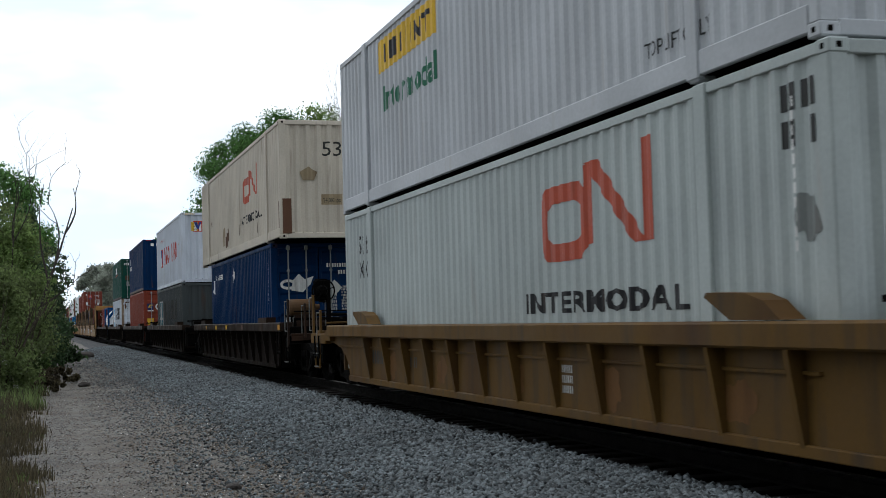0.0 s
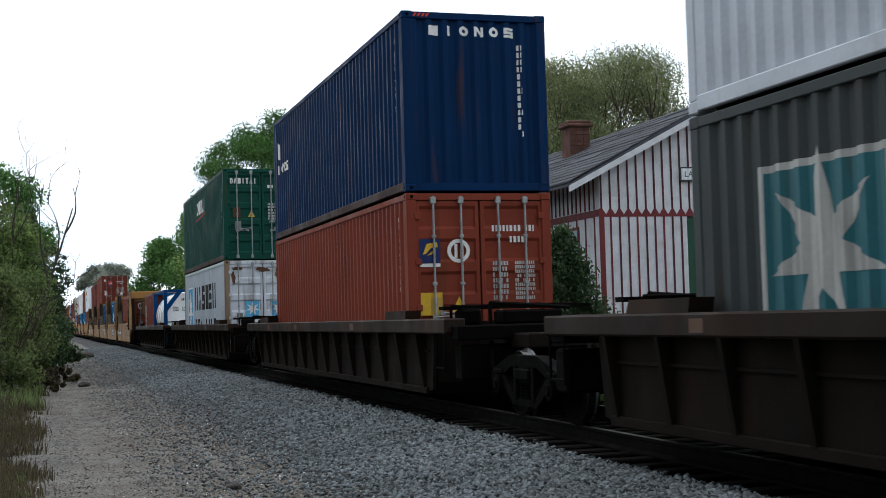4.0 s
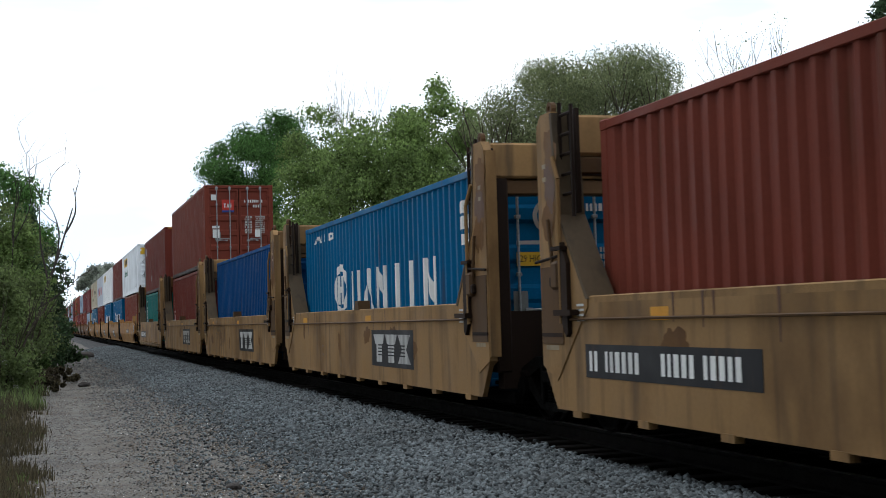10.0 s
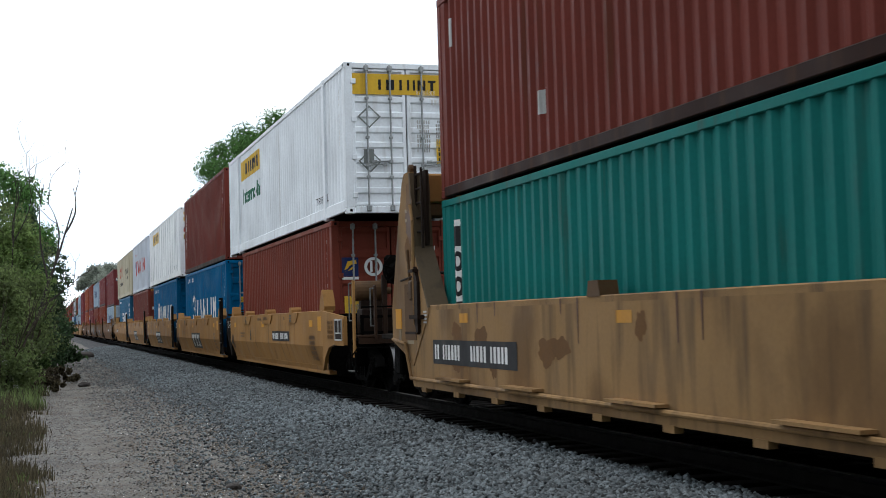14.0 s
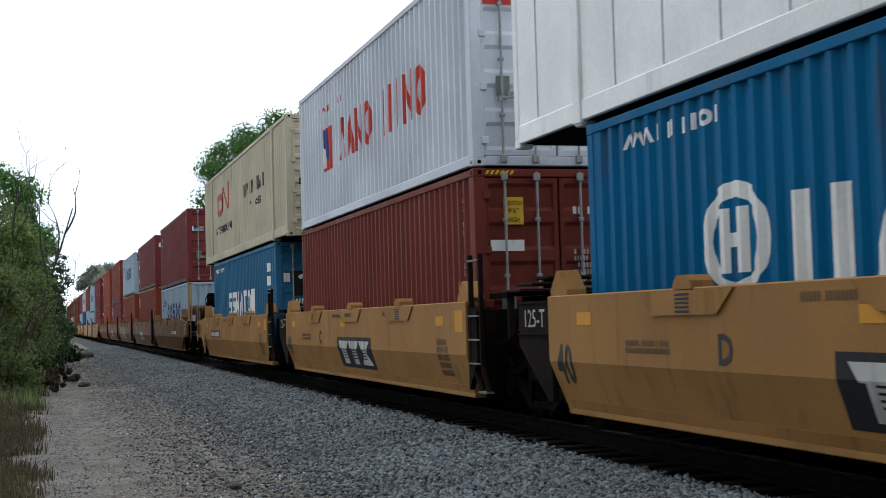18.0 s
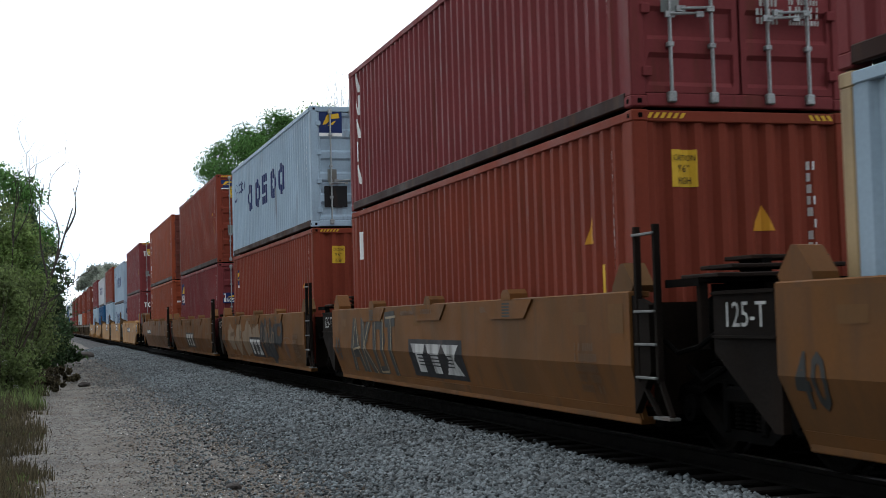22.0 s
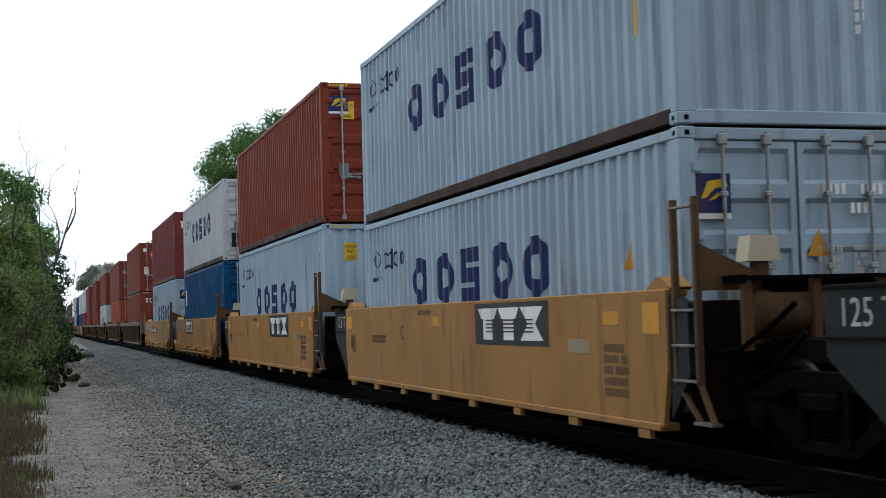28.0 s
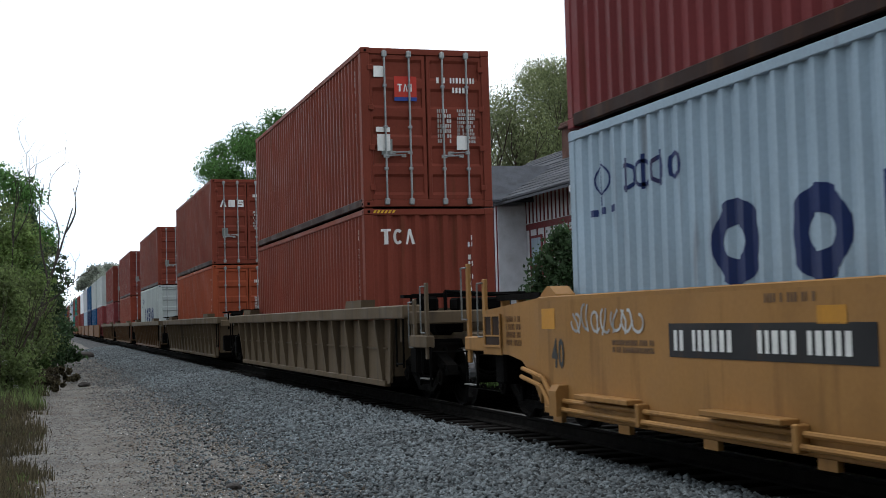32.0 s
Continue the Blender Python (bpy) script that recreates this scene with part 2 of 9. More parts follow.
# ---------- building helpers ----------
class Mesh:
    """Collects solids and makes one mesh of them."""

    def __init__(self):
        self.v, self.f = [], []

    def add(self, verts, faces):
        k = len(self.v)
        self.v += [tuple(p) for p in verts]
        self.f += [tuple(i + k for i in q) for q in faces]
        return self

    def box(self, x0, x1, y0, y1, z0, z1, cut=0.0):
        c = min(cut, (x1 - x0) / 3, (y1 - y0) / 3, (z1 - z0) / 3)
        if c <= 0:
            self.add([(x, y, z) for x in (x0, x1) for y in (y0, y1) for z in (z0, z1)],
                     [(0, 1, 3, 2), (4, 6, 7, 5), (0, 4, 5, 1), (2, 3, 7, 6), (0, 2, 6, 4), (1, 5, 7, 3)])
            return self
        ring = [(x0 + c, y0), (x1 - c, y0), (x1, y0 + c), (x1, y1 - c), (x1 - c, y1), (x0 + c, y1), (x0, y1 - c), (x0, y0 + c)]
        inner = [(min(max(x, x0 + c), x1 - c), min(max(y, y0 + c), y1 - c)) for x, y in ring]
        rows = [(inner, z0), (ring, z0 + c), (ring, z1 - c), (inner, z1)]
        verts = [(x, y, z) for r, z in rows for x, y in r]
        faces = [(8 * j + i, 8 * j + (i + 1) % 8, 8 * j + 8 + (i + 1) % 8, 8 * j + 8 + i) for j in range(3) for i in range(8)]
        faces += [tuple(range(7, -1, -1)), tuple(range(24, 32))]
        return self.add(verts, faces)

    def prism(self, points, axis, a, b):
        """An outline of (p, q) pulled along axis from a to b: x: (y, z), y: (x, z), z: (x, y)."""
        put = {"x": lambda p, q, r: (r, p, q), "y": lambda p, q, r: (p, r, q), "z": lambda p, q, r: (p, q, r)}[axis]
        n = len(points)
        verts = [put(p, q, a) for p, q in points] + [put(p, q, b) for p, q in points]
        return self.add(verts, [tuple(range(n - 1, -1, -1)), tuple(range(n, 2 * n))] + [(i, (i + 1) % n, n + (i + 1) % n, n + i) for i in range(n)])

    def tube(self, p, q, r, n=8, r2=None):
        p, q = Vector(p), Vector(q)
        d = (q - p).normalized()
        a = d.orthogonal().normalized()
        b = d.cross(a)
        r2 = r if r2 is None else r2
        turn = [(math.cos(2 * math.pi * i / n), math.sin(2 * math.pi * i / n)) for i in range(n)]
        verts = [p + (a * c + b * s) * r for c, s in turn] + [q + (a * c + b * s) * r2 for c, s in turn]
        return self.add(verts, [tuple(range(n - 1, -1, -1)), tuple(range(n, 2 * n))] + [(i, (i + 1) % n, n + (i + 1) % n, n + i) for i in range(n)])

    def pipe(self, points, r, n=6):
        for p, q in zip(points, points[1:]):
            self.tube(p, q, r, n)
        return self

    def lathe(self, profile, n=24, axis="y", centre=(0, 0, 0)):
        """A profile of (radius, along) turned about an axis."""
        k, c = len(profile), Vector(centre)
        verts = []
        for i in range(n):
            s, co = math.sin(2 * math.pi * i / n), math.cos(2 * math.pi * i / n)
            for r, h in profile:
                p = {"x": (h, r * co, r * s), "y": (r * co, h, r * s), "z": (r * co, r * s, h)}[axis]
                verts.append(c + Vector(p))
        return self.add(verts, [(i * k + j, i * k + j + 1, (i + 1) % n * k + j + 1, (i + 1) % n * k + j) for i in range(n) for j in range(k - 1)])

    def data(self, name):
        m = bpy.data.meshes.new(name)
        m.from_pydata(self.v, [], self.f)
        bm = bmesh.new()
        bm.from_mesh(m)
        bmesh.ops.recalc_face_normals(bm, faces=bm.faces)
        bm.to_mesh(m)
        bm.free()
        return m


def part(name, mesh, material, parent, label="", at=None, smooth=False):
    """One mesh object under a thing or a part; mesh may be a Mesh or ready data that several objects share."""
    data = mesh.data(name) if isinstance(mesh, Mesh) else mesh
    if not data.materials:
        data.materials.append(material)
    if smooth:
        data.polygons.foreach_set("use_smooth", [True] * len(data.polygons))
    ob = new(name, data)
    ob.material_slots[0].link = "OBJECT"
    ob.material_slots[0].material = material
    if parent is not None:
        ob.parent = parent
    if at is not None:
        ob.location = at
    if label:
        ob["label"] = label
    return ob


SHARED = {}


def shared(key, build):
    if key not in SHARED:
        SHARED[key] = build().data(key[0])
    return SHARED[key]


def thing(name, label, category, group="", kind="", at=(0, 0, 0)):
    ob = new(name)
    ob.empty_display_size = 0.2
    ob.location = at
    return tagged(ob, label, category, group, kind)


# ---------- painted marks ----------
def ring(a, b, w, h, t, n=24, square=0.0):
    """An upright ring of stroke t in the box at (a, b)."""
    faces = []
    for i in range(n):
        q = []
        for k, s in ((i, 0), (i + 1, 0), (i + 1, 1), (i, 1)):
            ang = 2 * math.pi * k / n
            c, sn = math.cos(ang), math.sin(ang)
            if square:
                m = max(abs(c), abs(sn)) ** square
                c, sn = c / m, sn / m
            q.append((a + w / 2 + c * (w / 2 - s * t), b + h / 2 + sn * (h / 2 - s * t)))
        faces.append(q)
    return faces


def bar(a, b, w, h):
    return [[(a, b), (a + w, b), (a + w, b + h), (a, b + h)]]


def mark(kind, a, b, w, h):
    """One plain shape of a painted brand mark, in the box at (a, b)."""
    t = min(w, h) * 0.27
    if kind == "o":
        return ring(a, b, w, h, t * 1.12)
    if kind == "u":
        return ring(a, b, w, h, t * 1.12)[3:21]
    if kind == "q":
        return ring(a, b, w, h, t, 16, 0.75)
    if kind == "s":
        return bar(a, b, w, t) + bar(a, b + h / 2 - t / 2, w, t) + bar(a, b + h - t, w, t) + bar(a, b + h / 2 + t / 2, t, h / 2 - 1.5 * t) + bar(a + w - t, b + t, t, h / 2 - 1.5 * t)
    if kind == "d":
        return bar(a, b, t, h) + bar(a + w - t, b, t, h)
    if kind == "w":
        return [[(a, b), (a + t, b), (a + w * 0.62, b + h), (a + w * 0.38, b + h)], [(a + w - t, b), (a + w, b), (a + w * 0.62, b + h), (a + w * 0.38, b + h)]]
    if kind == "i":
        return bar(a + w / 2 - t * 0.6, b, t * 1.2, h)
    if kind == "z":
        return bar(a, b, t, h) + bar(a + w - t, b, t, h) + [[(a + t, b + h), (a + t, b + h - t * 1.6), (a + w - t, b), (a + w - t, b + t * 1.6)]]
    if kind == "p":
        return bar(a, b + h - t, w, t) + bar(a + w / 2 - t * 0.7, b, t * 1.4, h - t)
    return bar(a, b, w, h)


def marks(kinds, a, b, w, h, gap=0.25):
    """A row of plain shapes filling w x h from (a, b)."""
    step = w / (len(kinds) - gap / (1 + gap))
    cell = step / (1 + gap)
    return [q for i, k in enumerate(kinds) if k != " " for q in mark(k, a + i * step, b, cell, h)]


def writing_bars(a, b, w, h, rows=1, seed=1, gap=0.35):
    """Writing that is not reproduced: plain bars of its size."""
    r = random.Random(seed)
    faces = []
    step = h / (rows + (rows - 1) * gap)
    for i in range(rows):
        x, z = a, b + h - step - i * step * (1 + gap)
        while x < a + w - 0.01:
            ln = min(step * r.uniform(0.30, 0.50), a + w - x)
            if r.random() > 0.12:
                faces += bar(x, z, ln, step)
            x += ln + step * 0.26
    return faces


def strokes(lines, t=0.02):
    """Scrawled lines of width t, each a row of points."""
    faces = []
    for line in lines:
        for (a, b), (c, d) in zip(line, line[1:]):
            n = math.hypot(c - a, d - b) or 1.0
            p, q = -(d - b) / n * t / 2, (c - a) / n * t / 2
            faces.append([(a + p, b + q), (a - p, b - q), (c - p, d - q), (c + p, d + q)])
    return faces


def scrawl(a, b, w, h, count, seed):
    """A row of loose hand-drawn loops and hooks."""
    r = random.Random(seed)
    lines = []
    for i in range(count):
        x, sx = a + w * i / count, w / count
        z, hh = b + r.uniform(-0.1, 0.1) * h, h * r.uniform(0.6, 1.1)
        pts, turn, ph = [], r.choice((2.2, 3.6, 5.2, 6.1)), r.uniform(0, 6.28)
        for k in range(11):
            g = ph + turn * k / 10
            pts.append((x + sx * (0.45 + 0.42 * math.cos(g) + 0.02 * k), z + hh * (0.5 + 0.5 * math.sin(g * r.uniform(0.97, 1.03)))))
        lines.append(pts)
        if r.random() < 0.6:
            lines.append([(x + sx * r.uniform(0, 0.8), z + hh), (x + sx * r.uniform(0.1, 0.9), z + hh * 0.5), (x + sx * r.uniform(0, 0.9), z - 0.1 * hh)])
    return lines


def blot(a, b, w, h, seed, n=30):
    """A stain with an uneven rim."""
    r = random.Random(seed)
    ph = [r.uniform(0, 6.28) for _ in range(4)]
    out = []
    for i in range(n):
        g = 2 * math.pi * i / n
        k = 0.78 + 0.12 * math.sin(2 * g + ph[0]) + 0.09 * math.sin(5 * g + ph[1]) + 0.06 * math.sin(9 * g + ph[2]) + r.uniform(-0.04, 0.04)
        out.append((a + w / 2 + math.cos(g) * k * w / 2, b + h / 2 + math.sin(g) * k * h / 2))
    mid = (a + w / 2, b + h / 2)
    return [[mid, out[i], out[(i + 1) % n]] for i in range(n)]


def star(a, b, r, n=7, inner=0.42):
    pts = []
    for i in range(2 * n):
        q = r if i % 2 == 0 else r * inner
        ang = math.pi / 2 + math.pi * i / n
        pts.append((a + q * math.cos(ang), b + q * math.sin(ang)))
    return [[(a, b), pts[2 * i - 1], pts[2 * i], pts[2 * i + 1]] for i in range(n)]


def lettering(text, a, b, h, w=0.0, bold=0.0):
    """Real words in the built-in font, as faces in (a, b); h is the height of a capital."""
    curve = bpy.data.curves.new("words", "FONT")
    curve.body, curve.size, curve.resolution_u, curve.offset = text, h / 0.70, 2, bold * h
    curve.space_character = 1.0 + 3.0 * bold
    ob = bpy.data.objects.new("words", curve)
    m = bpy.data.meshes.new_from_object(ob)
    pts = [(v.co.x, v.co.y) for v in m.vertices]
    k = w / max(p[0] for p in pts) if w and pts else 1.0
    faces = [[(a + pts[i][0] * k, b + pts[i][1]) for i in p.vertices] for p in m.polygons]
    bpy.data.meshes.remove(m)
    bpy.data.objects.remove(ob)
    bpy.data.curves.remove(curve)
    return faces


def lean(faces, slope, a0=0.0):
    return [[(p, q + (p - a0) * slope) for p, q in f] for f in faces]


def decal(name, faces, place, material, parent, label="", cuts=(), lift=0.004, rows=()):
    """Paint of its own thin layer: place(a, b, lift) gives the point on the surface; cuts are the folds (in a) that it follows."""
    if name in ("brand_mark", "door_mark", "end_mark", "caution_sticker", "height_sticker", "rust_patch") and len(faces) > 1:
        single = "brand_shape" if name == "brand_mark" else name
        groups, edge = [], None
        for f in sorted(faces, key=lambda q: min(p[0] for p in q)):
            if edge is None or min(p[0] for p in f) > edge + 0.015:
                groups.append([])
                edge = None
            groups[-1].append(f)
            edge = max(edge or -99.0, max(p[0] for p in f))
        return [decal_piece(single, g, place, material, parent, label, cuts, lift, rows) for g in groups]
    if name == "reflector_patch" and len(faces) > 1:
        return [decal_piece(name, [f], place, material, parent, "amber reflector patch", cuts, lift, rows) for f in faces]
    return decal_piece(name, faces, place, material, parent, label, cuts, lift, rows)


def decal_piece(name, faces, place, material, parent, label, cuts, lift, rows):
    bm = bmesh.new()
    for f in faces:
        try:
            bm.faces.new([bm.verts.new((p, q, 0)) for p, q in f])
        except ValueError:
            pass
    bmesh.ops.remove_doubles(bm, verts=list(bm.verts), dist=1e-4)
    xs = [v.co.x for v in bm.verts]
    if cuts and xs:
        lo, hi = min(xs), max(xs)
        for c in cuts:
            if lo < c < hi:
                near = [f for f in bm.faces if min(v.co.x for v in f.verts) < c < max(v.co.x for v in f.verts)]
                geom = set(near)
                for f in near:
                    geom.update(f.edges)
                    geom.update(f.verts)
                bmesh.ops.bisect_plane(bm, geom=list(geom), plane_co=(c, 0, 0), plane_no=(1, 0, 0), dist=1e-5)
    for c in rows:
        bmesh.ops.bisect_plane(bm, geom=list(bm.faces) + list(bm.edges) + list(bm.verts), plane_co=(0, c, 0), plane_no=(0, 1, 0), dist=1e-5)
    for v in bm.verts:
        v.co = place(v.co.x, v.co.y, lift)
    m = bpy.data.meshes.new(name)
    bm.to_mesh(m)
    bm.free()
    ob = part(name, m, material, parent, label)
    return tagged(ob, kind="stuff") if name in ("painted_number", "data_stencil", "faded_stencil", "small_mark", "graffiti") else ob


# ---------- shipping containers ----------
HALF = 1.219
FOLD, DEPTH = 0.278, 0.044


def fold_at(a, start, stop, pitch=FOLD, depth=DEPTH):
    """How far the pressed side sheet lies behind its outer ridges, a metres from the end."""
    if a <= start or a >= stop:
        return 0.0
    k = ((a - start) % pitch) / pitch
    if k < 0.26:
        return 0.0
    if k < 0.50:
        return depth * (k - 0.26) / 0.24
    if k < 0.76:
        return depth
    return depth * (1 - (k - 0.76) / 0.24)


def fold_cuts(start, stop, pitch=FOLD):
    cuts, a = [start], start
    while a < stop:
        cuts += [a + pitch * k for k in (0.26, 0.50, 0.76, 1.0) if a + pitch * k < stop]
        a += pitch
    return cuts + [stop]


def side_span(length):
    n = int((length - 0.44) / FOLD)
    start = (length - n * FOLD) / 2
    return start, start + n * FOLD - 0.24 * FOLD * 0


def folded_sheet(span, whole, low, high, put, depth=DEPTH, pitch=FOLD):
    """A pressed sheet from a=0 to whole, standing from low to high; put(a, fold, b)."""
    m = Mesh()
    cuts = [0.0] + fold_cuts(*span, pitch) + [whole]
    verts = [put(a, fold_at(a, *span, pitch, depth), z) for a in cuts for z in (low, high)]
    return m.add(verts, [(2 * i, 2 * i + 2, 2 * i + 3, 2 * i + 1) for i in range(len(cuts) - 1)])


def container_places(length, inset=0.014, depth=DEPTH):
    span = side_span(length)

    def on_side(a, b, lift):
        return (-HALF + inset + fold_at(a, *span, FOLD, depth) - lift, length / 2 - a, b)

    def on_end(a, b, lift):
        return (-HALF + a, -length / 2 + 0.03 + fold_at(a, 0.16, 2.27, 0.264, 0.05) - lift, b)

    def on_door(a, b, lift):
        return (-HALF + a, -length / 2 + 0.028 - lift, b)
    return on_side, on_end, on_door, fold_cuts(*span), fold_cuts(0.16, 2.27, 0.264)


def container(color, length=12.19, height=2.896, end="door", name="shipping_container", label="", group="containers on the train",
              style="iso", post=None, bars=2, end_color=None):
    """A box with its base at z = 0: pressed side and end sheets, posts, rails, castings and doors at its -y end."""
    ob = thing(name, label, "container", group)
    c = color
    e = end_color or color
    h2, w = height, HALF
    depth = {"iso": DEPTH, "domestic": 0.026, "flat": 0.0}[style]
    span = side_span(length)
    post = post or c
    low, high = (0.16, h2 - 0.10) if style == "iso" else (0.27, h2 - 0.12)
    key = (length, height, style)
    part("side_panel", shared(("side_panel", key, -1), lambda: folded_sheet(span, length, low - 0.02, high + 0.02, lambda a, f, z: (-w + 0.014 + f, length / 2 - a, z), depth)), c, ob)
    part("side_panel", shared(("side_panel", key, 1), lambda: folded_sheet(span, length, low - 0.02, high + 0.02, lambda a, f, z: (w - 0.014 - f, length / 2 - a, z), depth)), c, ob)
    part("roof", shared(("roof", key), lambda: Mesh().box(-w + 0.03, w - 0.03, -length / 2 + 0.05, length / 2 - 0.05, h2 - 0.06, h2 - 0.03)), c, ob)
    part("floor", shared(("floor", key), lambda: Mesh().box(-w + 0.05, w - 0.05, -length / 2 + 0.08, length / 2 - 0.08, 0.05, 0.16)), DARK, ob)
    rail_top = shared(("top_rail", key), lambda: Mesh().box(-0.035, 0.035, -length / 2 + 0.16, length / 2 - 0.16, h2 - 0.105, h2 - 0.012, 0.008))
    rail_low = shared(("bottom_rail", key), lambda: Mesh().box(-0.04, 0.03, -length / 2 + 0.16, length / 2 - 0.16, 0.02 if style == "iso" else 0.05, low, 0.01))
    for s in (-1, 1):
        part("top_rail", rail_top, c, ob, at=(s * (w - 0.035), 0, 0))
        part("bottom_rail", rail_low, BOTTOM_RAIL if style == "iso" and c not in (BOX["chalk"], BOX["white"]) else c, ob, at=(s * (w - 0.038), 0, 0))
    corner = length / 2
    lift_at = 6.096 if length > 13 else None
    posts = shared(("corner_post", height), lambda: Mesh().box(-0.08, 0.08, -0.075, 0.075, 0.11, h2 - 0.11, 0.012))
    knuckle = shared(("corner_casting",), lambda: Mesh().box(-0.089, 0.089, -0.089, 0.089, 0, 0.118, 0.014))
    # dark blocks on the casting's face stand in for shade inside its openings
    hole = shared(("casting_hole",), lambda: Mesh().box(-0.004, 0.03, -0.032, 0.032, 0.03, 0.088, 0.01))
    slot = shared(("casting_slot",), lambda: Mesh().box(-0.03, 0.03, -0.004, 0.02, 0.03, 0.088, 0.01))
    for sx in (-1, 1):
        for sy in (-1, 1):
            part("corner_post", posts, post, ob, at=(sx * (w - 0.082), sy * (corner - 0.078), 0))
            for z in (0, h2 - 0.118):
                k = part("corner_casting", knuckle, post, ob, at=(sx * (w - 0.087), sy * (corner - 0.087), z))
                if sx < 0 and sy < 0:
                    part("casting_hole", hole, DARK, k, at=(-0.088, 0, 0))
                    part("casting_slot", slot, DARK, k, at=(0, -0.088, 0))
            if lift_at:
                rib = shared(("lift_post", height), lambda: Mesh().box(-0.05, 0.03, -0.11, 0.11, 0.02, h2 - 0.01, 0.012))
                part("lift_post", rib, c, ob, at=(sx * (w + 0.012 if sx > 0 else w - 0.03), sy * lift_at, 0))
                for z in (0, h2 - 0.118):
                    part("lift_casting", knuckle, post, ob, at=(sx * (w - 0.085), sy * lift_at, z))
    # the end away from the viewer
    part("end_panel", shared(("end_panel", height), lambda: Mesh().box(-w + 0.1, w - 0.1, -0.03, 0.0, 0.1, h2 - 0.08)), e, ob, at=(0, corner - 0.04, 0))
    y = -corner
    sill = shared(("end_sill",), lambda: Mesh().box(-w + 0.17, w - 0.17, 0.0, 0.10, 0.01, 0.14, 0.01))
    head = shared(("end_header",), lambda: Mesh().box(-w + 0.17, w - 0.17, 0.0, 0.10, -0.12, -0.008, 0.01))
    part("end_sill", sill, e, ob, at=(0, y + 0.012, 0))
    part("end_header", head, e, ob, at=(0, y + 0.012, h2))
    if end == "front":
        part("end_panel", shared(("pressed_end", height), lambda: folded_sheet((0.16, 2.27), 2.438 - 0.16, 0.13, h2 - 0.11, lambda a, f, z: (-w + a, -0.0 + f, z), 0.05, 0.264)), e, ob, at=(0, y + 0.03, 0))
        return ob
    # a pair of doors with locking bars
    leaf = shared(("door", height, end), lambda: door_leaf(height, end))
    for s in (-1, 1):
        d = part("door", leaf, e, ob, at=(s * 0.545, y + 0.03, 0))
        rod = shared(("locking_bar", height), lambda: locking_bar(height))
        for k in (-0.24, 0.22) if bars == 2 else (0.0,):
            part("locking_bar", rod, ZINC, d, at=(k, -0.03, 0))
            part("bar_handle", shared(("bar_handle",), lambda: Mesh().tube((0, -0.03, 0), (0.34, -0.035, 0.02), 0.014, 6).box(-0.05, 0.05, -0.03, 0.0, -0.03, 0.03).box(0.28, 0.36, -0.045, -0.005, -0.02, 0.035)), ZINC, d, at=(k if k < 0 else k - 0.34, -0.035, 0.92 + 0.06 * (k > 0)))
        hinge = shared(("hinge",), lambda: Mesh().box(-0.05, 0.05, -0.02, 0.02, -0.05, 0.05, 0.008))
        for i in range(4):
            part("hinge", hinge, e, d, at=(s * 0.50, -0.028, 0.35 + i * (height - 0.72) / 3))
    return ob


def door_leaf(height, kind):
    """A door leaf 1.07 m wide with pressed horizontal bands and a rubber seal line."""
    m = Mesh()
    lo, hi = 0.15, height - 0.13
    n = 5 if kind == "door" else 9
    rows = [(lo, 0.0)]
    step = (hi - lo) / n
    for i in range(n):
        z = lo + i * step
        rows += [(z + step * 0.14, 0.0), (z + step * 0.24, 0.035), (z + step * 0.76, 0.035), (z + step * 0.86, 0.0)]
    rows.append((hi, 0.0))
    verts = []
    for z, d in rows:
        for x, k in ((-0.53, 0), (-0.47, 0), (-0.455, 1), (0.455, 1), (0.47, 0), (0.53, 0)):
            verts.append((x, d * k, z))
    faces = [(6 * j + i, 6 * j + i + 1, 6 * j + 7 + i, 6 * j + 6 + i) for j in range(len(rows) - 1) for i in range(5)]
    m.add(verts, faces)
    m.box(-0.535, 0.535, 0.045, 0.06, lo, hi)
    return m


def locking_bar(height):
    m = Mesh().tube((0, -0.012, 0.06), (0, -0.012, height - 0.05), 0.019, 8)
    for z in (0.1, height - 0.12):
        m.box(-0.045, 0.045, -0.04, 0.03, z - 0.055, z + 0.055, 0.012)
    for k in (0.24, 0.5, 0.76):
        m.box(-0.035, 0.035, -0.035, 0.03, height * k - 0.025, height * k + 0.025, 0.008)
    return m


